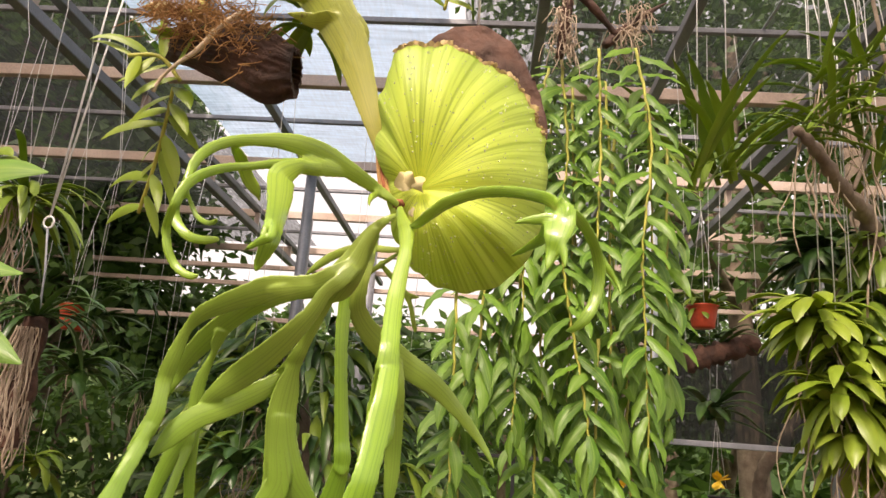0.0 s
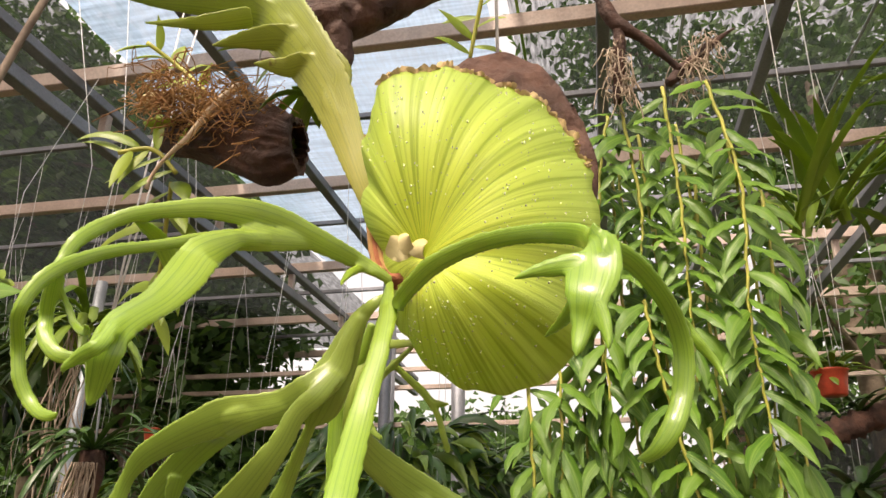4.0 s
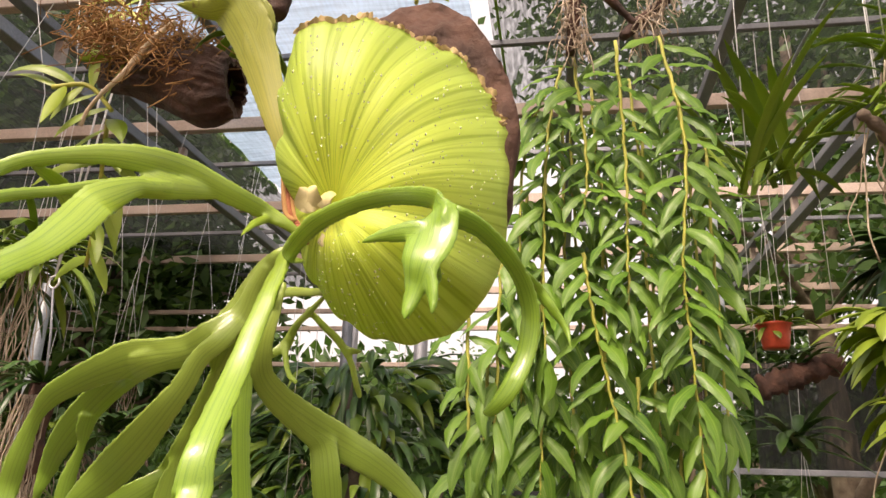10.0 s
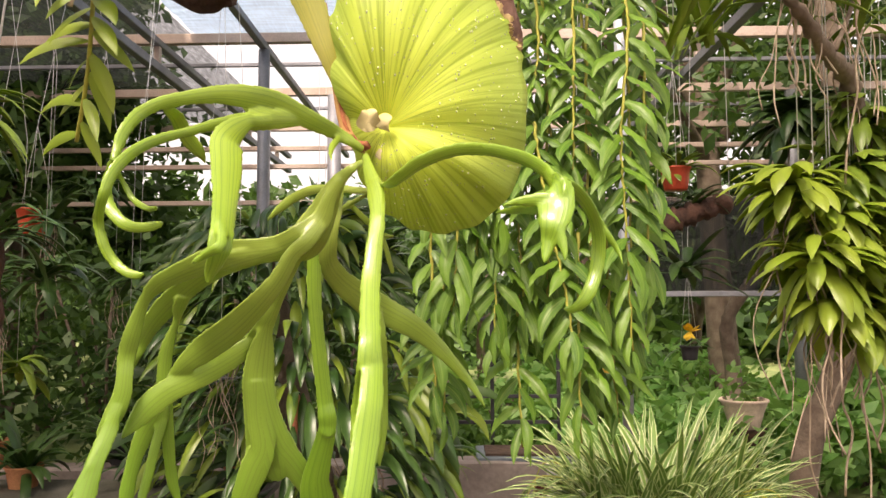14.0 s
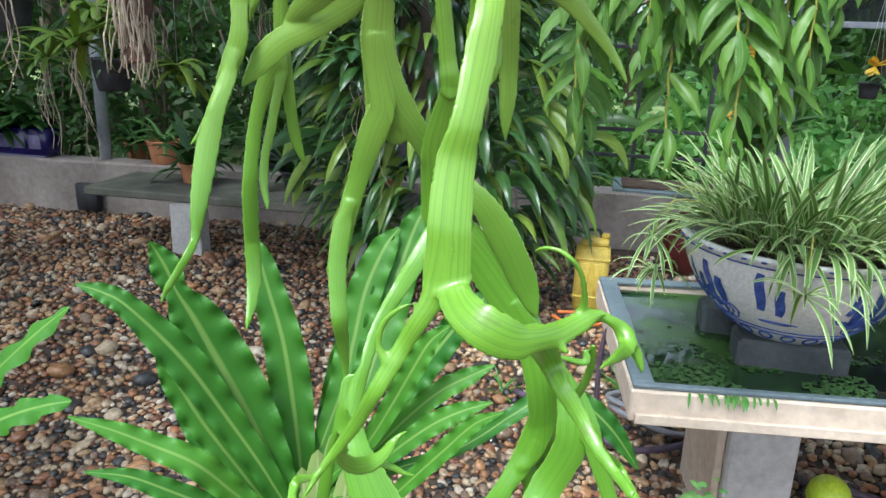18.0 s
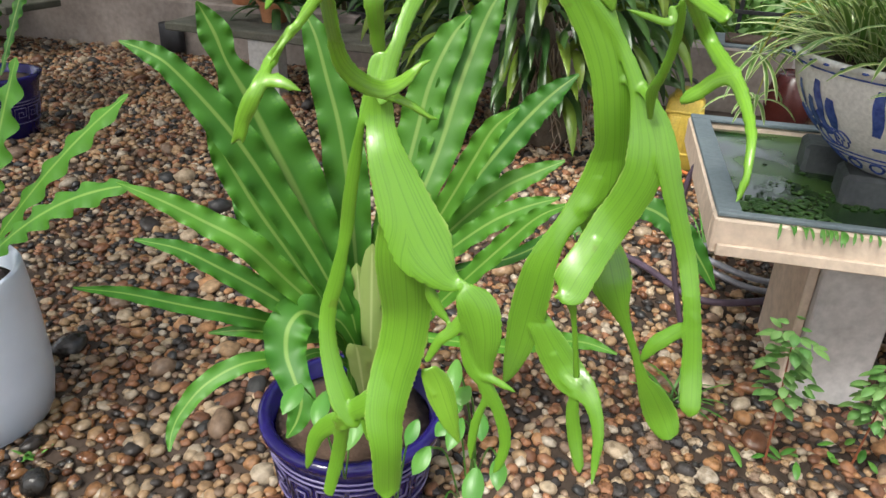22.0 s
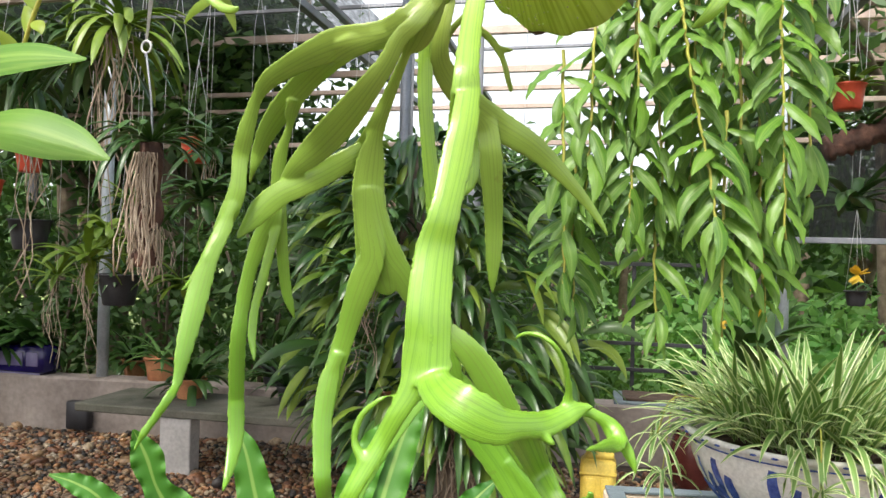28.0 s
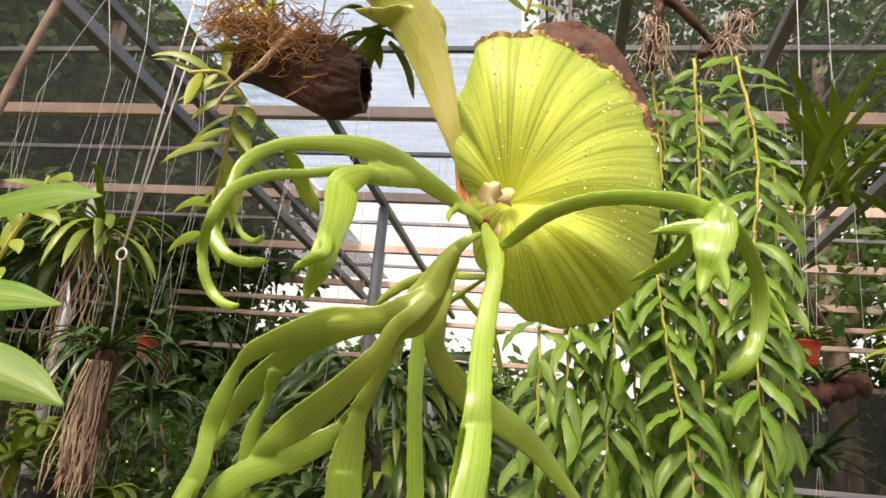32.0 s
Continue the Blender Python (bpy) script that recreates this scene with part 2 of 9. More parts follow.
M_WIRE = plain("wire", (0.6, 0.6, 0.6), (0.75, 0.75, 0.75), 0.5, 0.3)
# dark tone holds soil stains and, painted in, the shade along the wall
M_WALL = plain("concrete_wall", (0.20, 0.165, 0.145), (0.40, 0.345, 0.31), 0.9, scale=2.5, bump=0.6, bump_scale=18, fine=30)
M_MOSSY = plain("mossy_concrete", (0.07, 0.075, 0.05), (0.17, 0.16, 0.13), 0.9, scale=5, bump=0.6, bump_scale=25)
M_CAST = plain("cast_concrete", (0.40, 0.38, 0.36), (0.58, 0.56, 0.54), 0.85, scale=5, bump=0.5, bump_scale=30, fine=45)
M_CREAM = plain("painted_concrete", (0.52, 0.41, 0.31), (0.72, 0.60, 0.48), 0.75, scale=4, bump=0.35, bump_scale=30, fine=40)
M_LINER = plain("dark_liner", (0.10, 0.13, 0.15), (0.17, 0.21, 0.23), 0.5, scale=7, bump=0.2)
M_BLOCK = plain("wet_block", (0.05, 0.055, 0.06), (0.10, 0.11, 0.115), 0.55, scale=9, bump=0.4)
M_WHITE = plain("white_glaze", (0.64, 0.71, 0.82), (0.70, 0.77, 0.88), 0.28, scale=3, bump=0.03, fine=3)
M_COBALT = plain("cobalt_glaze", (0.007, 0.005, 0.06), (0.018, 0.012, 0.12), 0.16, scale=6, bump=0.08)
M_KEY = plain("key_relief", (0.12, 0.10, 0.22), (0.20, 0.18, 0.32), 0.35, scale=10)
M_PORCELAIN = plain("porcelain", (0.66, 0.64, 0.60), (0.76, 0.75, 0.72), 0.22, scale=4, bump=0.05)
M_BLUEINK = plain("blue_brushwork", (0.02, 0.04, 0.22), (0.09, 0.14, 0.42), 0.25, scale=40, bump=0)
M_TERRA = plain("terracotta", (0.42, 0.16, 0.07), (0.56, 0.26, 0.12), 0.8, scale=8, bump=0.3)
M_RED = plain("red_plastic", (0.50, 0.06, 0.025), (0.62, 0.09, 0.04), 0.4, scale=5, bump=0.05)
M_YELLOW = plain("yellow_plastic", (0.58, 0.42, 0.06), (0.68, 0.52, 0.10), 0.4, scale=6, bump=0.05)
M_MAROON = plain("maroon_glaze", (0.045, 0.010, 0.010), (0.09, 0.02, 0.016), 0.25, scale=6, bump=0.05)
M_LIME = plain("lime_plastic", (0.50, 0.66, 0.03), (0.58, 0.74, 0.05), 0.4, scale=6, bump=0.03)
M_BLACK = plain("black_plastic", (0.015, 0.015, 0.017), (0.04, 0.04, 0.045), 0.5, scale=9)
M_HOSE = plain("grey_hose", (0.30, 0.30, 0.33), (0.42, 0.42, 0.46), 0.3, 0.4)
M_CABLE = plain("dark_cable", (0.06, 0.04, 0.06), (0.10, 0.07, 0.10), 0.5)
M_ORANGE = plain("orange_cable", (0.65, 0.16, 0.03), (0.75, 0.22, 0.05), 0.45)
M_SOIL = plain("soil", (0.05, 0.03, 0.02), (0.12, 0.075, 0.05), 0.95, scale=15, bump=1.0, bump_scale=40)
M_BUD = plain("cream_bud", (0.55, 0.46, 0.20), (0.70, 0.62, 0.36), 0.5, scale=30)
M_RUST = plain("brown_scale", (0.22, 0.06, 0.03), (0.38, 0.14, 0.06), 0.9, scale=50, bump=0.8)
M_PETAL = plain("yellow_petal", (0.72, 0.45, 0.02), (0.85, 0.60, 0.05), 0.5, scale=30)
M_CORAL = plain("coral_flower", (0.55, 0.16, 0.09), (0.66, 0.25, 0.14), 0.6, scale=30)
M_WEB = plain("ragged_rim", (0.40, 0.27, 0.12), (0.58, 0.44, 0.22), 0.8, scale=40)


def ground_material():
    m, nt, b = shader("earth_and_grass", 0.95, 0, 0.8, 30)
    r = ramp(nt, [(0.35, (0.028, 0.019, 0.013)), (0.6, (0.07, 0.048, 0.034))])
    nt.links.new(noise_fac(nt, 9.0), r.inputs[0])
    g = ramp(nt, [(0.3, (0.12, 0.20, 0.05)), (0.7, (0.30, 0.34, 0.14))])
    nt.links.new(noise_fac(nt, 1.6), g.inputs[0])
    tc = nt.nodes.new("ShaderNodeTexCoord")
    s = nt.nodes.new("ShaderNodeSeparateXYZ")
    nt.links.new(tc.outputs["Object"], s.inputs[0])
    grown = ramp(nt, [(0.0, (0, 0, 0)), (1.0, (1, 1, 1))])
    nt.links.new(math_node(nt, "SUBTRACT", s.outputs[1], 5.2), grown.inputs[0])
    nt.links.new(mix_colour(nt, "MIX", grown.outputs[0], r.outputs[0], g.outputs[0]), b.inputs["Base Color"])
    return m


def pebble_material():
    m, nt, b = shader("pebble", 0.5, 0, 0.25, 70)
    info = nt.nodes.new("ShaderNodeObjectInfo")
    geo = nt.nodes.new("ShaderNodeNewGeometry")
    rnd = math_node(nt, "FRACT", math_node(nt, "ADD", info.outputs["Random"], geo.outputs["Random Per Island"]))
    r = ramp(nt, [(0.0, (0.60, 0.40, 0.22)), (0.16, (0.68, 0.54, 0.37)), (0.28, (0.46, 0.22, 0.11)), (0.42, (0.26, 0.12, 0.065)),
                  (0.52, (0.075, 0.065, 0.06)), (0.64, (0.36, 0.25, 0.17)), (0.74, (0.58, 0.31, 0.14)), (0.82, (0.06, 0.06, 0.06)),
                  (0.88, (0.74, 0.64, 0.50)), (0.95, (0.34, 0.23, 0.16))], "CONSTANT")
    nt.links.new(rnd, r.inputs[0])
    f = ramp(nt, [(0.3, (0.34, 0.32, 0.30)), (0.7, (1.0, 1.0, 1.0))])
    nt.links.new(noise_fac(nt, 60.0), f.inputs[0])
    damp = ramp(nt, [(0.38, (0.45, 0.42, 0.38)), (0.6, (1.0, 1.0, 1.0))])
    nt.links.new(noise_fac(nt, 1.1), damp.inputs[0])
    nt.links.new(mix_colour(nt, "MULTIPLY", 1.0, mix_colour(nt, "MULTIPLY", 0.8, r.outputs[0], f.outputs[0]), damp.outputs[0]), b.inputs["Base Color"])
    wet = ramp(nt, [(0.42, (0.22, 0.22, 0.22)), (0.58, (0.62, 0.62, 0.62))])
    nt.links.new(noise_fac(nt, 1.7), wet.inputs[0])
    nt.links.new(wet.outputs[0], b.inputs["Roughness"])
    return m


def net_material(name, colour, open_part, ripple=0.0):
    """Woven shade cloth: threads with gaps that the sky shows through."""
    m, nt, b = shader(name, 0.7)
    r = ramp(nt, [(0.3, tuple(c * 0.6 for c in colour)), (0.7, colour)])
    nt.links.new(noise_fac(nt, 3.0, 4.0, stretch=(1.3, 13, 1)), r.inputs[0])
    nt.links.new(r.outputs[0], b.inputs["Base Color"])
    tr = nt.nodes.new("ShaderNodeBsdfTranslucent")
    nt.links.new(r.outputs[0], tr.inputs[0])
    half = nt.nodes.new("ShaderNodeMixShader")
    half.inputs[0].default_value = 0.6
    nt.links.new(b.outputs[0], half.inputs[1])
    nt.links.new(tr.outputs[0], half.inputs[2])
    clear = nt.nodes.new("ShaderNodeBsdfTransparent")
    mx = nt.nodes.new("ShaderNodeMixShader")
    mx.inputs[0].default_value = open_part
    if ripple:
        w = ramp(nt, [(0.35, (open_part - ripple,) * 3), (0.65, (open_part + ripple,) * 3)])
        nt.links.new(noise_fac(nt, 9.0, 5.0, stretch=(7, 1.2, 1)), w.inputs[0])
        nt.links.new(w.outputs[0], mx.inputs[0])
    nt.links.new(half.outputs[0], mx.inputs[1])
    nt.links.new(clear.outputs[0], mx.inputs[2])
    nt.links.new(mx.outputs[0], nt.nodes["Material Output"].inputs[0])
    return m


def water_material():
    """Still dark water; the algae bloom in it is a matt green patch with a ragged edge."""
    m, nt, b = shader("pond_water", 0.03, 0, 0.05, 9)
    fac = noise_fac(nt, 4.0, 7.0)
    r = ramp(nt, [(0.42, (0.006, 0.010, 0.008)), (0.52, (0.018, 0.05, 0.010)), (0.68, (0.06, 0.13, 0.02))])
    nt.links.new(fac, r.inputs[0])
    nt.links.new(r.outputs[0], b.inputs["Base Color"])
    q = ramp(nt, [(0.5, (0.03,) * 3), (0.6, (0.3,) * 3)])
    nt.links.new(fac, q.inputs[0])
    nt.links.new(q.outputs[0], b.inputs["Roughness"])
    return m


def drop_material():
    m, nt, b = shader("water_drop", 0.05)
    # half opaque with a pale colour: the drops' bright glints are painted in
    b.inputs["Transmission Weight"].default_value, b.inputs["IOR"].default_value = 0.55, 1.33
    b.inputs["Base Color"].default_value = (0.85, 0.92, 0.5, 1)
    return m


M_GROUND, M_PEBBLE = ground_material(), pebble_material()
M_NETPALE = net_material("pale_shade_sheet", (0.36, 0.51, 0.70), 0.14, 0.10)
M_NETDARK = net_material("dark_shade_net", (0.03, 0.035, 0.037), 0.42, 0.2)
M_NETDENSE = net_material("dense_shade_net", (0.03, 0.035, 0.037), 0.32, 0.14)
M_WATER, M_DROP = water_material(), drop_material()


# ---- mesh building ----
class Mesh:
    """Collects vertices, faces and leaf coordinates, and makes a mesh object of them."""

    def __init__(self):
        self.v, self.f, self.uv, self.spine = [], [], [], []

    def add(self, verts, faces, uvs=None):
        k = len(self.v)
        self.v.extend(tuple(p) for p in verts)
        self.uv.extend(uvs if uvs else [(0.5, 0.5)] * len(verts))
        self.f.extend(tuple(i + k for i in fc) for fc in faces)
        return self

    def data(self, name, mat, smooth=True):
        me = bpy.data.meshes.new(name)
        me.from_pydata(self.v, [], self.f)
        lay = me.uv_layers.new(name="UVMap")
        idx = np.empty(len(me.loops), dtype=np.int32)
        me.loops.foreach_get("vertex_index", idx)
        lay.data.foreach_set("uv", np.array(self.uv, dtype=np.float32)[idx].ravel())
        me.polygons.foreach_set("use_smooth", [smooth] * len(me.polygons))
        me.materials.append(mat)
        me.update()
        return me

    # -- shapes --
    def tube(self, pts, radii, n=8, cap=True):
        pts = [Vector(p) for p in pts]
        if isinstance(radii, (int, float)):
            radii = [radii] * len(pts)
        ref = Vector((0.31, 0.17, 0.93))
        verts, faces, uvs = [], [], []
        for i, p in enumerate(pts):
            t = (pts[min(i + 1, len(pts) - 1)] - pts[max(i - 1, 0)]).normalized()
            a = t.cross(ref)
            a = a.normalized() if a.length > 1e-4 else Vector((1, 0, 0))
            b = t.cross(a)
            for j in range(n):
                an = 2 * math.pi * j / n
                verts.append(p + (a * math.cos(an) + b * math.sin(an)) * radii[i])
                uvs.append((j / n, i / max(1, len(pts) - 1)))
        for i in range(len(pts) - 1):
            for j in range(n):
                faces.append((i * n + j, i * n + (j + 1) % n, (i + 1) * n + (j + 1) % n, (i + 1) * n + j))
        if cap:
            faces.append(tuple(range(n - 1, -1, -1)))
            faces.append(tuple(range((len(pts) - 1) * n, len(pts) * n)))
        return self.add(verts, faces, uvs)

    def box(self, x0, x1, y0, y1, z0, z1, bevel=0.004):
        """A block with chamfered edges all round."""
        c = Vector(((x0 + x1) / 2, (y0 + y1) / 2, (z0 + z1) / 2))
        h = ((x1 - x0) / 2, (y1 - y0) / 2, (z1 - z0) / 2)
        b = min(bevel, *[0.45 * q for q in h])
        bm = bmesh.new()
        bmesh.ops.create_cube(bm, size=2.0)
        bmesh.ops.scale(bm, vec=h, verts=bm.verts)
        if b > 0:
            bmesh.ops.bevel(bm, geom=bm.edges[:], offset=b, segments=1, affect="EDGES")
        bm.verts.index_update()
        self.add([v.co + c for v in bm.verts], [[v.index for v in f.verts] for f in bm.faces])
        bm.free()
        return self

    def lathe(self, profile, centre=(0, 0, 0), n=40, wobble=0.0):
        """Turns (radius, height) pairs round the vertical through centre."""
        cx, cy, cz = centre
        verts, faces, uvs = [], [], []
        for i, (r, z) in enumerate(profile):
            for j in range(n):
                a = 2 * math.pi * j / n
                q = r * (1 + wobble * math.sin(3 * a + z * 9))
                verts.append((cx + q * math.cos(a), cy + q * math.sin(a), cz + z))
                uvs.append((j / n, i / (len(profile) - 1)))
        for i in range(len(profile) - 1):
            for j in range(n):
                faces.append((i * n + j, i * n + (j + 1) % n, (i + 1) * n + (j + 1) % n, (i + 1) * n + j))
        if profile[0][0] > 1e-4:
            faces.append(tuple(range(n - 1, -1, -1)))
        if profile[-1][0] > 1e-4:
            faces.append(tuple(range((len(profile) - 1) * n, len(profile) * n)))
        return self.add(verts, faces, uvs)

    def ribbon(self, pts, widths, face=None, cup=0.12, thick=0.0012, twist=0.0, ripple=0.0, waves=9, up=None, us=(-1, -0.55, 0, 0.55, 1)):
        """A leaf blade along pts: a closed, lens-shaped section, cupped and, if asked, with a wavy rim."""
        pts = [Vector(p) for p in pts]
        n = len(pts)
        verts, faces, uvs = [], [], []
        cols, last = len(us), None
        for i, p in enumerate(pts):
            t = (pts[min(i + 1, n - 1)] - pts[max(i - 1, 0)]).normalized()
            look_to = (Vector(face) - p).normalized() if face else Vector(up)
            s = t.cross(look_to)
            if s.length < 0.15 and last is not None:
                s = last - t * last.dot(t)
            s = s.normalized() if s.length > 1e-5 else Vector((1, 0, 0))
            if last is not None:
                s = (s * 0.6 + (last - t * last.dot(t)) * 0.4).normalized() if s.dot(last) > 0 else s
            last = s.copy()
            f = i / (n - 1)
            nn = s.cross(t).normalized()
            if twist:
                a = twist * f
                s, nn = s * math.cos(a) + nn * math.sin(a), nn * math.cos(a) - s * math.sin(a)
            w = widths[i] / 2
            th = min(thick, w * 0.5)
            for back in (0, 1):
                for u in us:
                    off = -cup * w * u * u + (ripple * w * abs(u) ** 4 * math.sin(waves * 6.283 * f + (0.8 if u > 0 else 0)) if ripple else 0)
                    verts.append(p + s * (u * w) + nn * (off - back * th * (1.1 - 0.8 * abs(u))))
                    uvs.append((u * 0.5 + 0.5, f))
        for i in range(n - 1):
            for j in range(cols - 1):
                q = (2 * i * cols + j, 2 * i * cols + j + 1, 2 * (i + 1) * cols + j + 1, 2 * (i + 1) * cols + j)
                faces.append(q)
                faces.append(tuple(v + cols for v in reversed(q)))
        return self.add(verts, faces, uvs)

    def blade(self, pts, widths, face, thick, cup=0.06, rolls=None):
        """A fleshy blade with rounded edges, closed all round."""
        pts = [Vector(p) for p in pts]
        n, m = len(pts), 20
        verts, faces, last = [], [], None
        for i, p in enumerate(pts):
            t = (pts[min(i + 1, n - 1)] - pts[max(i - 1, 0)]).normalized()
            s = t.cross((Vector(face) - p).normalized())
            if last is not None and (s.length < 0.25 or s.dot(last) < 0):
                s = last - t * last.dot(t)
            s.normalize()
            last = s.copy()
            nn = s.cross(t).normalized()
            if rolls:
                q = rolls[i]
                s, nn = s * math.cos(q) + nn * math.sin(q), nn * math.cos(q) - s * math.sin(q)
            w = max(widths[i] / 2, 0.0008)
            self.spine.append((p.copy(), s.copy(), max(w, 0.003)))
            th = min(thick, 2 * w)
            for j in range(m):
                q = 2 * math.pi * j / m
                u, v = math.cos(q), math.sin(q)
                v = math.copysign(abs(v) ** 0.6, v)
                verts.append(p + s * (u * w) + nn * (v * th / 2 * (1 - 0.3 * u * u) - cup * w * u * u))
        for i in range(n - 1):
            for j in range(m):
                k = (j + 1) % m
                faces.append((i * m + j, i * m + k, (i + 1) * m + k, (i + 1) * m + j))
        faces.append(tuple(range(m - 1, -1, -1)))
        faces.append(tuple(range((n - 1) * m, n * m)))
        return self.add(verts, faces)

    def strap(self, base, way, length, width, droop=0.5, seg=6, cup=0.2, ripple=0.0, waves=9, side=None, shape="strap", thick=0.0012):
        """A single leaf that leaves base in the direction way and bends down by droop."""
        p, d = Vector(base), Vector(way).normalized()
        pts, ws = [p.copy()], []
        for i in range(seg):
            d = (d + Vector((0, 0, -droop / seg * (0.4 + 1.2 * i / seg)))).normalized()
            p = p + d * (length / seg)
            pts.append(p.copy())
        for i in range(seg + 1):
            f = i / seg
            if shape == "strap":
                k = (0.55 + 0.45 * min(1, f * 3)) * (1 if f < 0.7 else max(0.06, 1 - ((f - 0.7) / 0.3) ** 1.7))
            elif shape == "blade":
                k = max(0.04, (0.22 + 0.78 * min(1, f / 0.55) ** 0.8) * (1 if f < 0.72 else (1 - ((f - 0.72) / 0.28) ** 2.2) ** 0.6 if f < 1 else 0.0))
            elif shape == "lance":
                k = max(0.03, math.sin(math.pi * min(1, 0.05 + 0.95 * f ** 0.85)) ** 0.9)
            else:
                k = max(0.05, math.sin(math.pi * min(1, 0.06 + 0.94 * f)) ** 0.75)
            ws.append(width * k)
        d0 = Vector(way).normalized()
        up = Vector(side) if side else (Vector((0, 0, 1)) - d0 * d0.z)
        if up.length < 0.1:
            up = Vector((0.3, -1, 0.2))
        return self.ribbon(pts, ws, up=tuple(up.normalized()), cup=cup, ripple=ripple, waves=waves, thick=thick)

    def blob(self, centre, size, seed=0, sub=2, rough=0.15):
        bm = bmesh.new()
        bmesh.ops.create_icosphere(bm, subdivisions=sub, radius=1.0)
        bm.verts.index_update()
        vs = []
        for v in bm.verts:
            k = 1 + rough * noise.noise(v.co * 1.7 + Vector((seed * 3.1, seed * 1.7, seed)))
            vs.append((centre[0] + v.co.x * size[0] * k, centre[1] + v.co.y * size[1] * k, centre[2] + v.co.z * size[2] * k))
        self.add(vs, [[v.index for v in f.verts] for f in bm.faces])
        bm.free()
        return self


def smooth_line(ctrl, sub=6):
    """Catmull-Rom through control tuples of any length."""
    c = [np.array(p, float) for p in ctrl]
    c = [2 * c[0] - c[1]] + c + [2 * c[-1] - c[-2]]
    out = []
    for i in range(1, len(c) - 2):
        for k in range(sub):
            t = k / sub
            out.append(0.5 * (2 * c[i] + (c[i + 1] - c[i - 1]) * t + (2 * c[i - 1] - 5 * c[i] + 4 * c[i + 1] - c[i + 2]) * t * t
                              + (3 * c[i] - c[i - 1] - 3 * c[i + 1] + c[i + 2]) * t ** 3))
    out.append(c[-2])
    return out


def part(name, mesh, material, parent, label="", smooth=True, kind=""):
    ob = new(name, mesh.data(name, material, smooth) if isinstance(mesh, Mesh) else mesh)
    ob.parent = parent
    if parent.parent is None:
        ob.matrix_parent_inverse = Matrix.Translation(-parent.location)
    return tagged(ob, label, kind=kind)


def thing(name, label, category, group="", at=(0, 0, 0), kind=""):
    ob = new(name)
    ob.location = at
    return tagged(ob, label, category, group, kind)


def solid(name, mesh, material, label, category, group="", kind="", smooth=True):
    return tagged(new(name, mesh.data(name, material, smooth)), label, category, group, kind)


def rnd(a, b):
    return random.uniform(a, b)


def hang_to(p):
    """The point on the nearest roof bar from which a wire can drop to p."""
    y = min((0.1, 0.75, 1.4, 2.05, 2.72, 3.3, 3.9, 4.5, 5.2, 5.85, 6.5), key=lambda q: abs(q - p[1]))
    return (p[0] + 0.01, y, 3.312)


# ---- ground and setting ----
def make_ground():
    g = Mesh()
    xs = [-300, -60, -12, -6, -3, 0, 3, 6, 12, 60, 300]
    ys = [-300, -60, -8, -2, 1, 4, 5.3, 8, 14, 60, 300]
    g.add([(x, y, 0 if y < 5.4 else 0.02) for y in ys for x in xs],
          [(j * 11 + i, j * 11 + i + 1, (j + 1) * 11 + i + 1, (j + 1) * 11 + i) for j in range(10) for i in range(10)])
    return solid("ground", g, M_GROUND, "bare earth that turns to grass beyond the low wall", "ground", kind="structure")


ground = make_ground()


def make_wall():
    w = Mesh()
    # low retaining wall, slightly askew to the roof
    n = 26
    vs, fs = [], []
    for i in range(n + 1):
        x = -7.5 + i * (8.2 / n)
        y = 5.02 + 0.075 * (x + 1.5)
        h = 0.385 + 0.012 * noise.noise(Vector((x * 2.1, 0, 0)))
        vs += [(x, y, -0.02), (x, y - 0.008, h - 0.012), (x, y + 0.012, h), (x, y + 0.19, h), (x, y + 0.2, -0.02)]
    for i in range(n):
        for j in range(4):
            a, b = i * 5 + j, (i + 1) * 5 + j
            fs.append((a, b, b + 1, a + 1))
    fs += [tuple(range(4, -1, -1)), tuple(range(n * 5, n * 5 + 5))]
    w.add(vs, fs)
    return solid("wall_north", w, M_WALL, "low stained concrete wall behind the gravel", "wall", kind="structure", smooth=False)


make_wall()

pipe = Mesh()
pipe.box(-3.56, -3.38, 4.80, 4.872, 0.03, 0.23, 0.012)
solid("drain_cover", pipe, M_BLACK, "black rectangular drain cover against the low wall", "drain")


def concrete_bench(x0, x1, y0, y1, top, legs, label):
    b = thing("concrete_bench", label, "bench", "benches along the wall", ((x0 + x1) / 2, (y0 + y1) / 2, 0))
    part("seat_slab", Mesh().box(x0, x1, y0, y1, top - 0.05, top, 0.008), M_MOSSY, b, smooth=False)
    for lx in legs:
        part("leg", Mesh().box(lx, lx + 0.2, y0 + 0.02, y0 + 0.13, 0, top - 0.05, 0.006), M_CAST, b, "pale cast concrete leg", smooth=False)
    return b


concrete_bench(-2.95, -0.95, 4.13, 4.68, 0.385, (-2.381, -1.2), "mossy concrete bench slab on pale cast legs")
concrete_bench(-5.6, -4.2, 4.12, 4.6, 0.36, (-4.78, -5.4), "weathered concrete bench slab on short legs")


# ---- shade house ----
def beam(name, x0, x1, y0, y1, z0, z1, mat, label, group):
    return solid(name, Mesh().box(x0, x1, y0, y1, z0, z1, 0.004), mat, label, "beam", group, smooth=False)


for y in (0.1, 1.4, 2.72, 3.9, 5.2, 6.5, 7.8):
    beam("roof_purlin", -9, 8, y - 0.025, y + 0.025, 3.25, 3.32, M_PURLIN, "pale primed steel roof purlin", "roof purlins")
for y in (0.75, 2.05, 3.3, 4.5, 5.85, 7.15):
    beam("roof_batten", -9, 8, y - 0.014, y + 0.014, 3.30, 3.33, M_STEEL, "thin dark steel roof batten", "roof battens")


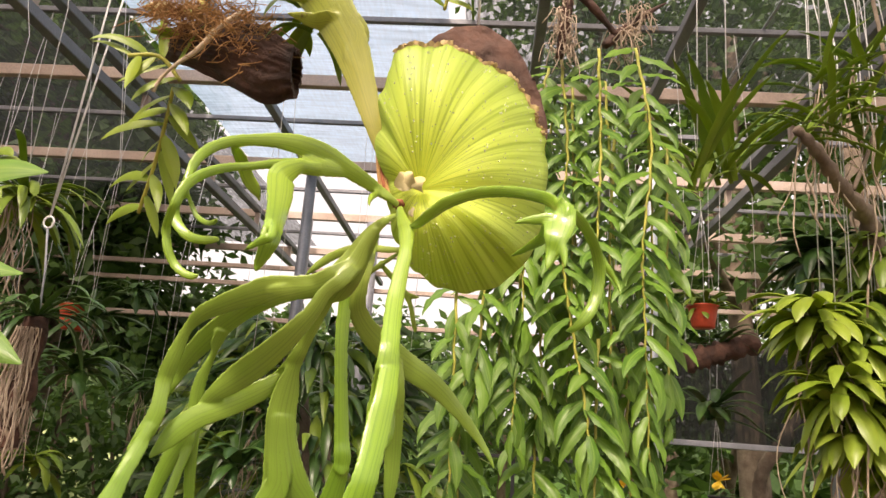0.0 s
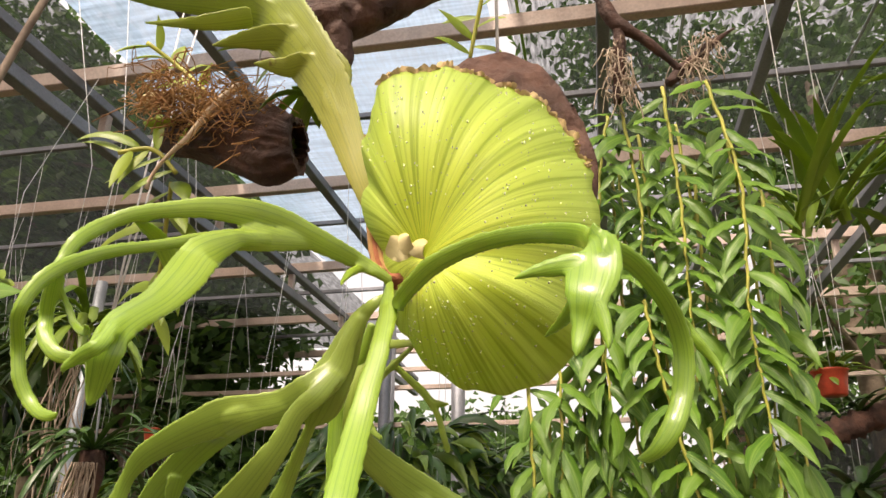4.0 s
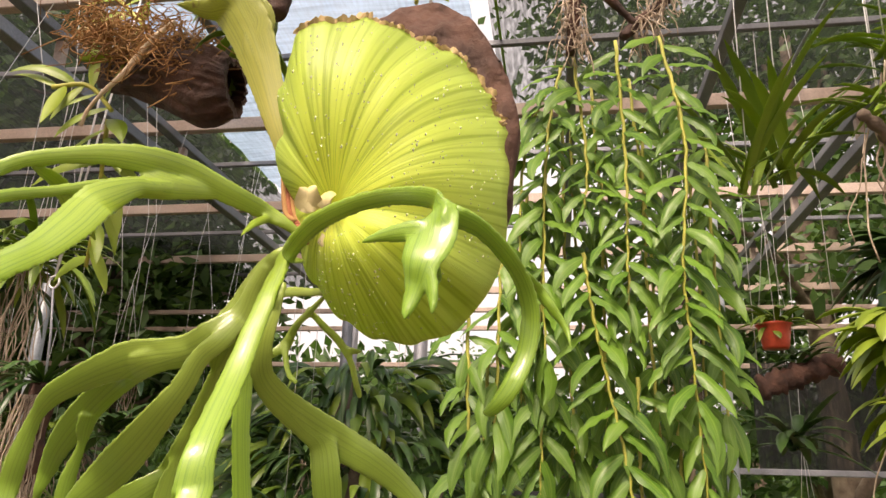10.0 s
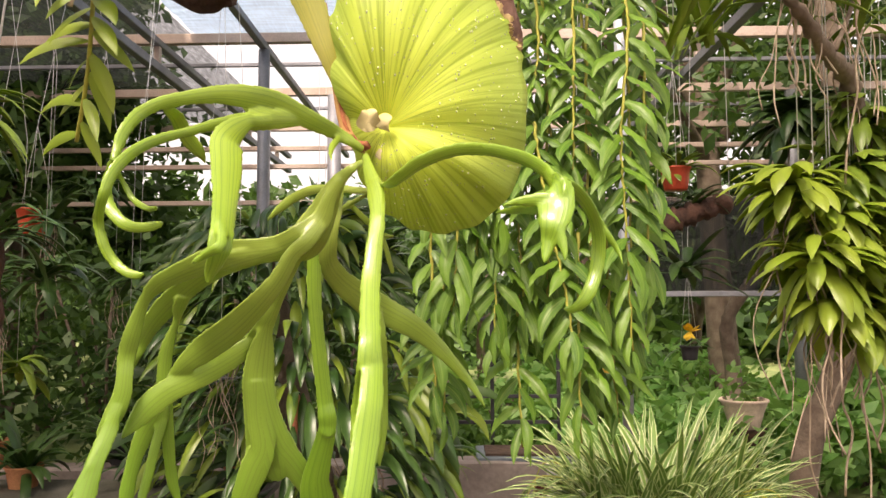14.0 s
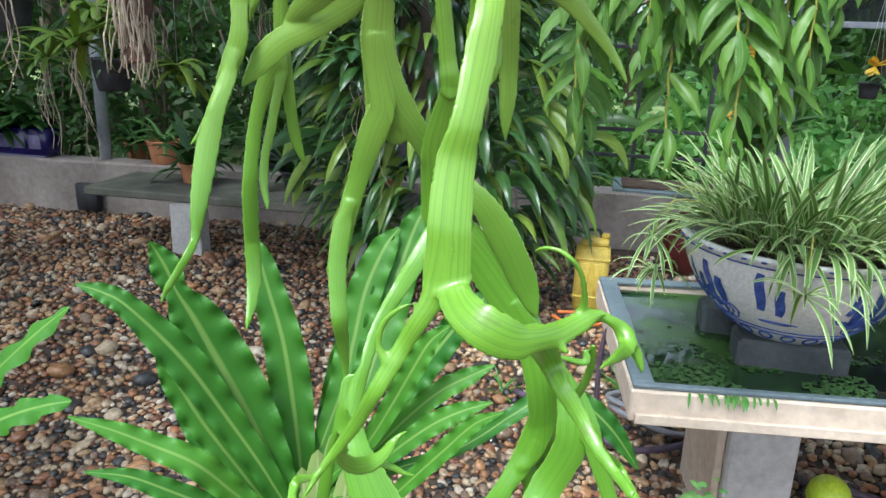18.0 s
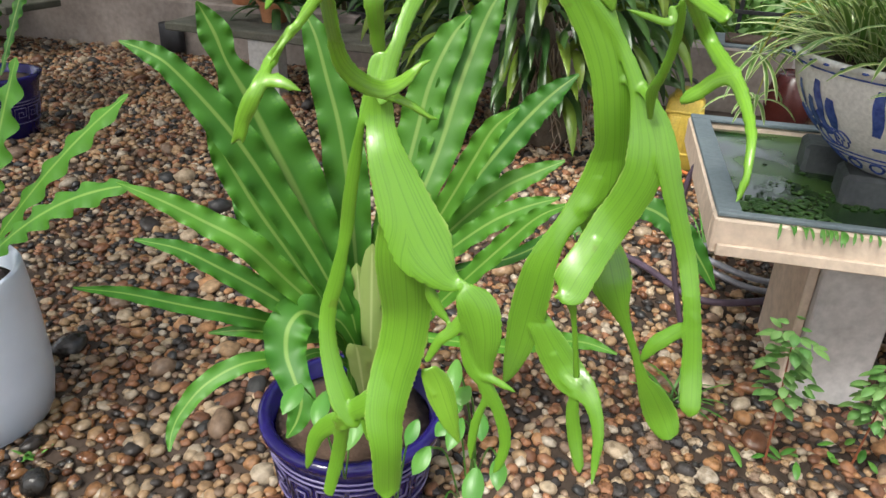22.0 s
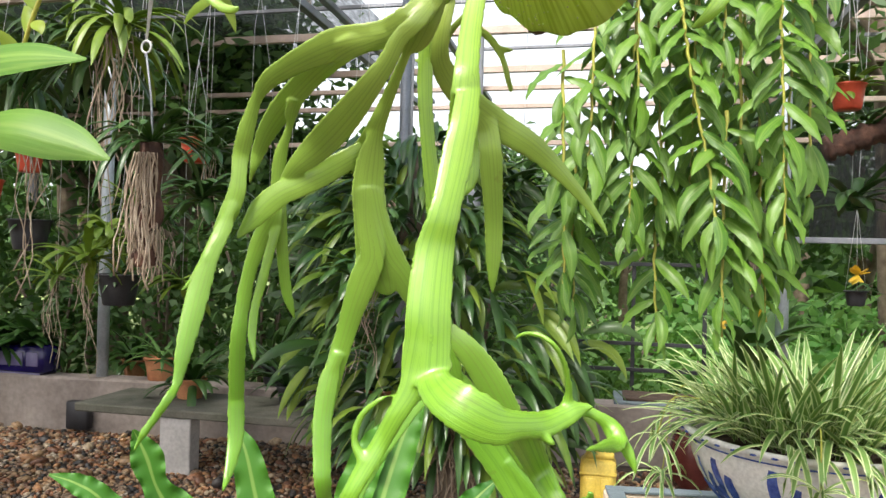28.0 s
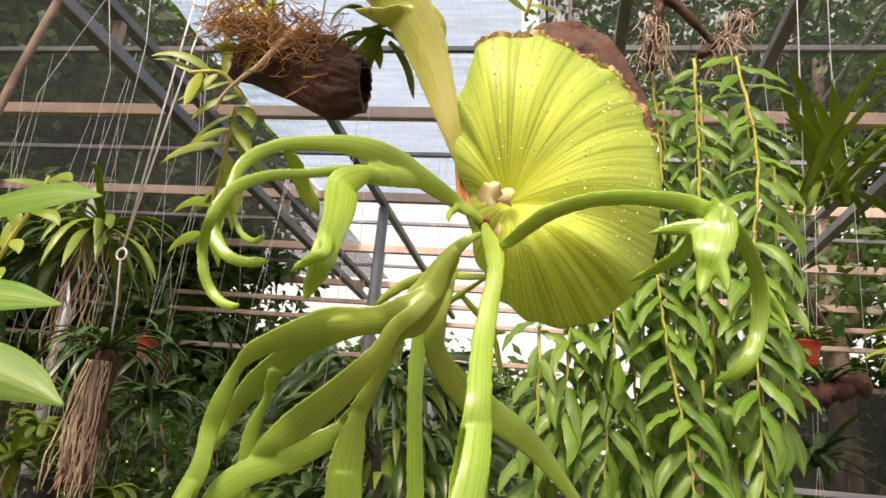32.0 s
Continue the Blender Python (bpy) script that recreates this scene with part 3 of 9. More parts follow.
def truss(x):
    t = thing("roof_truss", "dark grey welded steel roof truss", "truss", "roof trusses", (x, 4, 3.1))
    part("lower_chord", Mesh().box(x - 0.03, x + 0.03, -1, 9, 3.02, 3.08, 0.004), M_STEEL, t, smooth=False)
    part("upper_chord", Mesh().box(x - 0.03, x + 0.03, -1, 9, 3.2, 3.246, 0.004), M_STEEL, t, smooth=False)
    for k in range(9):
        y = -0.4 + k * 1.1
        part("web", Mesh().box(x - 0.02, x + 0.02, y - 0.02, y + 0.02, 3.08, 3.2, 0.003), M_PURLIN, t, smooth=False)
    return t


for x in (-5.4, -1.93, 1.75, 4.9):
    truss(x)
for x in (-1.22, 0.95):
    beam("roof_rafter", x - 0.025, x + 0.025, -1, 9, 3.2, 3.25, M_STEEL, "dark steel rafter under the shade sheet", "rafters")
beam("roof_rafter", 0.28, 0.33, -1, 9, 3.2, 3.25, M_STEEL, "dark steel rafter under the shade sheet", "rafters")


def post(x, y, r, z0, z1, mat, label):
    return solid("steel_post", Mesh().tube([(x, y, z0), (x, y, 1.5), (x, y, z1)], r, 12), mat, label, "post", "posts")


post(-3.42, 5.0, 0.042, 0.36, 3.2, M_GALV, "galvanised steel post on the low wall")
post(1.15, 4.75, 0.035, 0.0, 3.2, M_GALV, "galvanised steel post beside the garden")
post(-1.22, 5.2, 0.04, 0.39, 3.2, M_STEEL, "dark steel post under the roof")
post(-0.95, 6.5, 0.06, 0.0, 3.25, M_STEEL, "dark steel post at the open end")
post(-1.56, 6.5, 0.05, 0.0, 3.25, M_STEEL, "dark steel post at the open end")
post(-5.4, 6.5, 0.05, 0.0, 3.25, M_STEEL, "dark steel post at the open end")
post(3.0, 6.5, 0.05, 0.0, 3.25, M_STEEL, "dark steel post at the open end")
for z in (2.30, 2.62, 2.78):
    beam("end_rail", -7, 6, 6.56, 6.60, z, z + 0.04, M_PURLIN, "pale horizontal rail at the open end", "end rails")


def sheet(name, x0, x1, y0, y1, mat, label, sag=0.02, nx=24, ny=30):
    vs, fs, k = [], [], nx + 1
    for j in range(ny + 1):
        for i in range(nx + 1):
            x, y = x0 + (x1 - x0) * i / nx, y0 + (y1 - y0) * j / ny
            vs.append((x, y, 3.345 + sag * (0.6 + noise.noise(Vector((x * 1.3, y * 1.3, 0)))) + 0.008 * math.sin(y * 19 + 2 * math.sin(x * 2))))
    for j in range(ny):
        for i in range(nx):
            fs.append((j * k + i, j * k + i + 1, (j + 1) * k + i + 1, (j + 1) * k + i))
    return solid(name, Mesh().add(vs, fs), mat, label, "shade sheet", kind="structure")


sheet("roof_sheet_pale", -1.75, -0.13, 2.2, 5.3, M_NETPALE, "pale bluish translucent roof sheet with ripples")
# southern part, out of view, and dense weave are added to shade the left
sheet("roof_net_west", -9.0, -1.78, -3.0, 7.8, M_NETDENSE, "black shade net over the roof")
sheet("roof_net_east", -0.05, 8.0, 1.4, 4.2, M_NETDARK, "black shade net over the roof with green seams")
for i, x in enumerate((-0.02, 0.3, 0.62, 0.98, 1.34, 1.7, 2.06, 2.42)):
    solid("net_seam", Mesh().box(x, x + 0.012, 1.4, 4.2, 3.332, 3.338, 0), M_GALV if i % 3 else M_NEST, "woven seam along the shade net", "seam", "net seams", smooth=False)


def side_net(name, x0, x1, y, z0, z1, label):
    n = Mesh()
    n.add([(x0, y, z0), (x1, y, z0), (x1, y, z1), (x0, y, z1), (x0, y + 0.004, z0), (x1, y + 0.004, z0), (x1, y + 0.004, z1), (x0, y + 0.004, z1)],
          [(0, 1, 2, 3), (7, 6, 5, 4)])
    return solid(name, n, M_NETDARK, label, "shade net", kind="structure", smooth=False)


side_net("net_east", 1.5, 5.5, 5.6, 1.5, 2.2, "dark shade net hung as a side screen")
beam("screen_bar", 1.2, 5.6, 5.58, 5.62, 1.47, 1.51, M_STEEL, "dark bar along the foot of the side screen", "screen bars")


# ---- table with the pond tray ----
# west, east, south and north side, underside and top of the slab
TABLE = (0.298, 1.66, 1.81, 2.59, 0.53, 0.61)


def pond_table():
    t = thing("concrete_table", "painted concrete table with a shallow water trough on top", "table", at=(0.92, 2.2, 0))
    x0, x1, y0, y1, zb, zt = TABLE
    part("edge_band", Mesh().box(x0, x1, y0, y0 + 0.045, zb, zt, 0.005), M_CREAM, t, smooth=False)
    part("edge_band", Mesh().box(x0, x0 + 0.045, y0 + 0.045, y1 - 0.045, zb, zt, 0.005), M_CREAM, t, smooth=False)
    part("edge_band", Mesh().box(x0, x1, y1 - 0.045, y1, zb, zt, 0.005), M_CREAM, t, smooth=False)
    part("edge_band", Mesh().box(x1 - 0.045, x1, y0 + 0.045, y1 - 0.045, zb, zt, 0.005), M_CREAM, t, smooth=False)
    part("drip_moulding", Mesh().box(x0 + 0.012, x1 - 0.012, y0 - 0.010, y0, zb, zb + 0.026, 0.004), M_CREAM, t, "stepped moulding along the front", smooth=False)
    part("slab", Mesh().box(x0 + 0.045, x1 - 0.045, y0 + 0.045, y1 - 0.045, zb + 0.003, zt - 0.05, 0.004), M_CREAM, t, smooth=False)
    for a in ((x0 + 0.004, x1 - 0.004, y0 + 0.006, y0 + 0.026), (x0 + 0.004, x1 - 0.004, y1 - 0.05, y1 - 0.004), (x0 + 0.004, x0 + 0.055, y0 + 0.026, y1 - 0.05), (x1 - 0.055, x1 - 0.004, y0 + 0.026, y1 - 0.05)):
        part("liner_rim", Mesh().box(*a, zt + 0.002, zt + 0.012, 0.003), M_LINER, t, "slate grey trough rim", smooth=False)
    for lx in (0.631, 1.28):
        leg = part("leg", Mesh().box(lx, lx + 0.18, 2.10, 2.5, 0.0, zb - 0.001, 0.006), M_CAST, t, "rough white-washed pedestal", smooth=False)
        part("fillet", Mesh().box(lx - 0.025, lx - 0.001, 2.13, 2.46, 0.0, zb - 0.002, 0.004), M_CREAM, leg, smooth=False)
    return t


# the table stands a little askew to the roof
SPIN = Matrix.Translation((0.256, 1.833, 0)) @ pose(0, 0, 0, 0, 0, 6.5) @ Matrix.Translation((-0.298, -1.81, 0))


def askew(ob):
    ob.matrix_basis = SPIN @ ob.matrix_basis
    return ob


askew(pond_table())
wat = Mesh()
wat.add([(0.343 + 0.0438 * i, 1.855 + 0.0358 * j, 0.597) for j in range(20) for i in range(30)],
        [(j * 30 + i, j * 30 + i + 1, (j + 1) * 30 + i + 1, (j + 1) * 30 + i) for j in range(19) for i in range(29)])
askew(solid("water", wat, M_WATER, "dark pond water with green algae in the trough", "water", kind="structure"))
alg = Mesh()
random.seed(5)
for i in range(2600):
    x, y = rnd(0.36, 1.58), 1.862 + abs(random.gauss(0, 0.11))
    if y < 2.5 and noise.noise(Vector((x * 7, y * 9, 2))) > 0.02 + 0.25 * max(0, 0.55 - x):
        r = rnd(0.003, 0.009)
        alg.lathe([(r * 0.2, 0.0), (r, 0.001), (r * 0.6, 0.003), (0.0005, 0.0035)], (x, y, 0.598), 6)
askew(solid("duckweed", alg, M_DEEP, "floating clumps of green algae and duckweed", "water weed", kind="stuff"))
hang = Mesh()
for i in range(26):
    x = random.gauss(0.53, 0.05)
    hang.strap((x, 1.815, 0.612), (rnd(-0.3, 0.3), -1, 0.4), rnd(0.02, 0.05), 0.006, 2.4, 4)
askew(solid("moss_tuft", hang, M_SHRUB, "green moss creeping over the trough edge", "moss", kind="stuff"))
for x0, y0 in ((0.454, 2.27), (0.515, 2.07)):
    solid("block", Mesh().box(x0, x0 + 0.26, y0, y0 + 0.12, 0.556, 0.665, 0.010), M_BLOCK, "wet dark grey building block standing in the trough", "block", "blocks under the bowl", smooth=False)


# ---- blue and white bowl ----
BOWL = (0.64, 2.18, 0.666)
BOWL_SIZE = Matrix.Translation(BOWL) @ Matrix.Diagonal((0.80, 0.80, 0.81, 1)) @ Matrix.Translation([-c for c in BOWL])


def bowl_radius(z):
    """Outer radius of the bowl at height z above its foot."""
    return 0.135 + 0.205 * (1 - (1 - min(1, z / 0.30)) ** 2.1)


def porcelain_bowl():
    t = thing("porcelain_bowl", "large white porcelain bowl painted with blue brushwork landscape", "bowl", at=BOWL)
    prof = [(0.002, 0.0), (0.13, 0.0), (0.137, 0.006)] + [(bowl_radius(z), z) for z in (0.012, 0.03, 0.06, 0.1, 0.14, 0.18, 0.22, 0.26, 0.285)]
    prof += [(0.352, 0.292), (0.358, 0.302), (0.352, 0.31), (0.325, 0.305), (0.315, 0.27), (0.28, 0.262), (0.002, 0.262)]
    body = part("body", Mesh().lathe(prof, BOWL, 64), M_PORCELAIN, t)
    random.seed(11)

    def stroke(ang, z0, z1, w, lean=0.0, wob=0.0):
        """A brush stroke on the glaze from height z0 to z1."""
        pts, ws = [], []
        for i in range(8):
            f = i / 7
            z = z0 + (z1 - z0) * f
            a = ang + lean * f + wob * math.sin(f * 6.28)
            r = bowl_radius(z) + 0.0012
            pts.append((BOWL[0] + r * math.cos(a), BOWL[1] + r * math.sin(a), BOWL[2] + z))
            ws.append(w * (0.7 + 0.3 * math.sin(math.pi * f)))
        m = Mesh()
        m.ribbon(pts, ws, up=(math.cos(ang), math.sin(ang), -0.25), cup=0.0, thick=0.0006)
        return m

    def ring(z, w):
        pts = [(BOWL[0] + (bowl_radius(z) + 0.001) * math.cos(a), BOWL[1] + (bowl_radius(z) + 0.001) * math.sin(a), BOWL[2] + z) for a in np.linspace(0, 2 * math.pi, 60)]
        return Mesh().tube(pts, w, 5, False)

    def arc(a0, z0, ra, rz, turns=1.0):
        pts = []
        for i in range(22):
            q = 2 * math.pi * turns * i / 21
            a, z = a0 + ra * math.cos(q) * (1 - 0.3 * i / 21), max(0.006, z0 + rz * math.sin(q) * (1 - 0.3 * i / 21))
            r = bowl_radius(z) + 0.001
            pts.append((BOWL[0] + r * math.cos(a), BOWL[1] + r * math.sin(a), BOWL[2] + z))
        return Mesh().tube(pts, 0.0022, 5)

    ink = []
    for z in (0.052, 0.066, 0.278):
        ink.append(ring(z, 0.0022))
    for k in range(18):
        ink.append(arc(2 * math.pi * k / 18, 0.03, 0.12, 0.018, 2.0))
    for k in range(4):
        c = math.radians(-150 + 90 * k)
        for j, (da, z0, z1, w) in enumerate(((0.0, 0.15, 0.25, 0.03), (0.13, 0.13, 0.21, 0.035), (-0.15, 0.11, 0.2, 0.032), (-0.26, 0.16, 0.235, 0.02), (0.55, 0.14, 0.26, 0.03), (0.72, 0.13, 0.22, 0.028))):
            ink.append(stroke(c + da, z0, z1, w, rnd(-0.05, 0.05), 0.01))
        for j in range(9):
            ink.append(stroke(c - 0.3 + 0.045 * j + rnd(-0.02, 0.02), 0.09 + rnd(0, 0.05), 0.1 + rnd(0.03, 0.07), rnd(0.01, 0.022), rnd(-0.12, 0.12)))
        for j in range(3):
            ink.append(arc(c - 0.02 + 0.1 * j, 0.10, 0.16 - 0.03 * j, 0.03, 1.0))
        ink.append(arc(c + 0.7, 0.10, 0.22, 0.004, 1.0))
    for k in range(40):
        a = 2 * math.pi * k / 40
        ink.append(Mesh().blob((BOWL[0] + 0.3535 * math.cos(a), BOWL[1] + 0.3535 * math.sin(a), BOWL[2] + 0.297), (0.011, 0.011, 0.004), k, 1))
    for m in ink:
        part("brushwork", m, M_BLUEINK, body, "blue painted brushwork")
    part("soil", Mesh().lathe([(0.30, 0.0), (0.29, 0.012), (0.15, 0.02), (0.002, 0.022)], (BOWL[0], BOWL[1], BOWL[2] + 0.255), 30), M_SOIL, t)
    return t



def sized(ob):
    ob.matrix_basis = BOWL_SIZE @ ob.matrix_basis
    return ob


sized(porcelain_bowl())


def spider_plant():
    t = thing("spider_plant", "bushy spider plant with cream-edged arching leaves in the bowl", "spider plant", at=(BOWL[0], BOWL[1], BOWL[2] + 0.24))
    random.seed(21)
    c = Vector((BOWL[0], BOWL[1], BOWL[2] + 0.235))
    for i in range(430):
        a, r = rnd(0, 6.283), 0.20 * math.sqrt(random.random())
        o = c + Vector((r * math.cos(a), r * math.sin(a), 0))
        out = a + rnd(-1.1, 1.1)
        m = Mesh().strap(o, (math.cos(out), math.sin(out), rnd(0.45, 2.4)), rnd(0.12, 0.33), rnd(0.009, 0.018), rnd(0.4, 1.3) if i % 7 else rnd(1.4, 2.0), 8, 0.3)
        part("leaf", m, M_SPIDER, t)
    # tufts that spill over the rim
    for a, n in ((-1.7, 16), (-0.95, 30), (-0.3, 26), (2.9, 14)):
        for k in range(n):
            b = a + rnd(-0.3, 0.3)
            o = c + Vector((0.215 * math.cos(b), 0.215 * math.sin(b), 0.02))
            b += rnd(-0.6, 0.6)
            part("leaf", Mesh().strap(o, (math.cos(b), math.sin(b), rnd(0.2, 0.9)), rnd(0.14, 0.27), rnd(0.009, 0.015), rnd(2.0, 3.0), 8, 0.3), M_SPIDER, t)
    # plantlets that hang on thin runners
    for a, dz, drop in ((2.75, 0.02, 0.17), (-1.75, 0.0, 0.05), (-0.75, 0.02, 0.16), (-0.9, 0.02, 0.06), (3.2, 0.02, 0.03)):
        p0 = c + Vector((0.2 * math.cos(a), 0.2 * math.sin(a), 0.05 + dz))
        p1 = c + Vector((0.31 * math.cos(a), 0.31 * math.sin(a), 0.08))
        p2 = c + Vector((0.35 * math.cos(a), 0.35 * math.sin(a), 0.02 - drop))
        run = part("runner", Mesh().tube([q for q in smooth_line([tuple(p0), tuple(p1), tuple(p2)], 6)], 0.0018, 5), M_YSTEM, t)
        for k in range(12):
            b = rnd(0, 6.283)
            part("leaf", Mesh().strap(p2, (math.cos(b), math.sin(b), rnd(-0.3, 1.0)), rnd(0.08, 0.18), 0.010, rnd(1.2, 2.5), 6, 0.35), M_SPIDER, run)
    return t


spider_plant()


# ---- things on the gravel ----
def jerrycan(x, y):
    t = thing("jerrycan", "translucent yellow plastic jerrycan standing on the gravel", "jerrycan", at=(x, y, 0))
    body = Mesh()
    body.box(x - 0.085, x + 0.085, y - 0.07, y + 0.07, 0.0, 0.36, 0.022)
    part("body", body, M_YELLOW, t)
    for z in (0.09, 0.29):
        part("band", Mesh().box(x - 0.0875, x + 0.0875, y - 0.0725, y + 0.0725, z - 0.008, z + 0.008, 0.004), M_YELLOW, t)
    for k in (-1, 1):
        part("panel", Mesh().box(x + k * 0.036 - 0.022, x + k * 0.036 + 0.022, y - 0.0745, y - 0.069, 0.11, 0.27, 0.004), M_YELLOW, t)
    part("shoulder", Mesh().box(x - 0.06, x + 0.075, y - 0.055, y + 0.055, 0.355, 0.392, 0.018), M_YELLOW, t)
    part("handle", Mesh().tube(smooth_line([(x - 0.05, y, 0.385), (x - 0.035, y, 0.425), (x + 0.02, y, 0.43), (x + 0.04, y, 0.388)], 5), 0.009, 8), M_BLACK, t, "black cord handle")
    part("cap", Mesh().lathe([(0.022, 0), (0.022, 0.022), (0.018, 0.026), (0.001, 0.026)], (x + 0.055, y, 0.39), 18), M_YELLOW, t)
    return t


jerrycan(0.15, 3.95)


def loop(name, pts, r, mat, label, cat):
    return solid(name, Mesh().tube(smooth_line(pts, 8), r, 8), mat, label, cat)


loop("orange_cable", [(-0.02, 3.72, 0.035), (0.08, 3.62, 0.035), (0.2, 3.66, 0.035), (0.24, 3.76, 0.035), (0.15, 3.80, 0.035), (0.0, 3.78, 0.035)], 0.008, M_ORANGE, "orange cable looped beside the jerrycan", "cable")
for k in range(2):
    pts = [(0.43 + (0.17 + 0.01 * k) * math.cos(a), 2.84 + (0.15 - 0.02 * k) * math.sin(a), 0.05 + 0.028 * k + 0.02 * math.sin(a * 2)) for a in np.linspace(0.4, 6.9, 14)]
    loop("garden_hose", pts, 0.011, M_HOSE, "shiny grey hose coiled under the table", "hose")
loop("dark_hose", [(-0.1, 2.86, 0.04), (0.1, 2.72, 0.045), (0.3, 2.55, 0.04), (0.5, 2.62, 0.04), (0.62, 2.75, 0.04)], 0.012, M_CABLE, "dark purple hose lying on the gravel", "hose")
loop("dark_hose", [(0.85, 2.5, 0.04), (1.05, 2.46, 0.04), (1.3, 2.3, 0.04), (1.7, 2.2, 0.04)], 0.013, M_CABLE, "dark purple hose lying on the gravel", "hose")
loop("overflow_pipe", [(0.26, 2.3, 0.60), (0.20, 2.3, 0.54), (0.20, 2.28, 0.3), (0.27, 2.25, 0.05)], 0.008, M_CABLE, "thin dark pipe hanging from the trough", "pipe")


def lime_ball(x, y):
    t = thing("lime_ball_pot", "lime green hollow plastic ball with an opening", "ball", at=(x, y, 0))
    prof = []
    for i in range(17):
        a = math.pi * (0.02 + 0.86 * i / 16)
        prof.append((0.062 * math.sin(a), -0.062 * math.cos(a)))
    for i in range(16, -1, -1):
        a = math.pi * (0.02 + 0.86 * i / 16)
        prof.append((0.059 * math.sin(a), -0.059 * math.cos(a)))
    body = part("shell", Mesh().lathe(prof, (0, 0, 0), 36), M_LIME, t)
    body.matrix_basis = pose(x, y, 0.078, 118, 0, -35)
    return t


lime_ball(0.897, 2.38)


def pot_profile(r0, r1, h, lip=0.012, wall=0.012, fill=0.85):
    return [(0.001, 0.0), (r0, 0.0), (r0 + 0.004, 0.006), (r0 + (r1 - r0) * 0.5, h * 0.5), (r1 - 0.004, h - 2 * lip), (r1 + lip * 0.6, h - lip), (r1 + lip * 0.6, h - 0.003),
            (r1, h), (r1 - wall, h - 0.003), (r1 - wall - 0.004, h * fill), (0.001, h * fill)]


def cobalt_pot(x, y, label, r0=0.145, r1=0.195, h=0.3):
    t = thing("cobalt_pot", label, "plant pot", at=(x, y, 0))
    body = part("body", Mesh().lathe(pot_profile(r0, r1, h, 0.02), (x, y, 0), 48), M_COBALT, t)

    def wall_r(z):
        return r0 + (r1 - r0) * z / h + 0.003

    # key-fret band in low relief
    n = 16
    for k in range(n):
        a0 = 2 * math.pi * k / n

        def at(da, z):
            a = a0 + da * 2 * math.pi / n
            return (x + wall_r(z) * math.cos(a), y + wall_r(z) * math.sin(a), z)
        path = [at(0.05, 0.1), at(0.05, 0.16), at(0.85, 0.16), at(0.85, 0.115), at(0.3, 0.115), at(0.3, 0.14), at(0.62, 0.14), at(0.62, 0.127)]
        part("key_fret", Mesh().tube(path, 0.0028, 4), M_KEY, body)
    for z in (0.085, 0.175, 0.19):
        pts = [(x + wall_r(z) * math.cos(a), y + wall_r(z) * math.sin(a), z) for a in np.linspace(0, 2 * math.pi, 49)]
        part("raised_line", Mesh().tube(pts, 0.0025, 5, False), M_KEY, body)
    part("soil", Mesh().lathe([(r1 - 0.02, 0), (r1 * 0.6, 0.012), (0.001, 0.016)], (x, y, h * 0.86), 24), M_SOIL, t)
    return t


cobalt_pot(-0.375, 1.42, "dark cobalt glazed pot with a key-fret band", 0.145, 0.178, 0.245)
cobalt_pot(-3.02, 2.95, "dark cobalt glazed pot on the gravel", 0.15, 0.2, 0.31)


def white_pot(x, y):
    t = thing("white_pot", "plain white glazed planter, widest near its foot", "plant pot", at=(x, y, 0))
    prof = [(0.001, 0.0), (0.165, 0.0), (0.18, 0.012), (0.192, 0.08), (0.194, 0.14), (0.19, 0.25), (0.182, 0.36), (0.178, 0.392), (0.173, 0.4), (0.165, 0.394), (0.160, 0.33), (0.001, 0.33)]
    part("body", Mesh().lathe(prof, (x, y, 0), 56), M_WHITE, t)
    part("soil", Mesh().lathe([(0.162, 0), (0.1, 0.012), (0.001, 0.018)], (x, y, 0.335), 24), M_SOIL, t)
    return t


white_pot(-1.34, 1.305)
solid("terracotta_pot", Mesh().lathe(pot_profile(0.055, 0.066, 0.15, 0.008, 0.008), (-1.155, 2.36, 0.01), 28), M_TERRA, "plain terracotta cylinder pot on the gravel", "plant pot")


def nest_fern(x, y, z, leaves, label, seed):
    """leaves: heading in degrees, lift, length, width, droop for every leaf."""
    t = thing("birds_nest_fern", label, "fern", "bird's nest ferns", (x, y, z))
    random.seed(seed)
    for hd, lift, ln, w, dr in leaves:
        a = math.radians(hd)
        base = (x + 0.05 * math.cos(a), y + 0.05 * math.sin(a), z)
        m = Mesh().strap(base, (math.cos(a), math.sin(a), lift), ln, w * 0.82, dr, 72, 0.22, ripple=rnd(0.28, 0.44), waves=rnd(8, 10) * ln / 0.7, shape="blade", side=(-0.5 * math.cos(a) + 0.2, -0.5 * math.sin(a) - 0.6, 0.55))
        part("leaf", m, M_NEST, t)
    return t


def leaves_to(base, tips):
    """Heading, lift, length, width and droop of leaves that end at given tips."""
    out = []
    for tip, w, arch in tips:
        dr = arch * 1.15
        ln = (Vector(tip) - Vector(base)).length * (1 + 0.06 * arch)
        way = (Vector(tip) - Vector(base)).normalized() + Vector((0, 0, 0.5 * arch))
        for k in range(14):
            h = Vector((way.x, way.y, 0)).normalized()
            p, d = Vector(base) + h * 0.05, way.normalized()
            for q in range(26):
                d = (d + Vector((0, 0, -dr / 26 * (0.4 + 1.2 * q / 26)))).normalized()
                p = p + d * (ln / 26)
            way = way.normalized() + (Vector(tip) - p) / ln * 0.7
            ln *= 1 + 0.3 * ((Vector(tip) - Vector(base)).length - (p - Vector(base)).length) / ln
        h = math.hypot(way.x, way.y)
        out.append((math.degrees(math.atan2(way.y, way.x)), way.z / max(0.02, h), ln, w, dr))
    return out


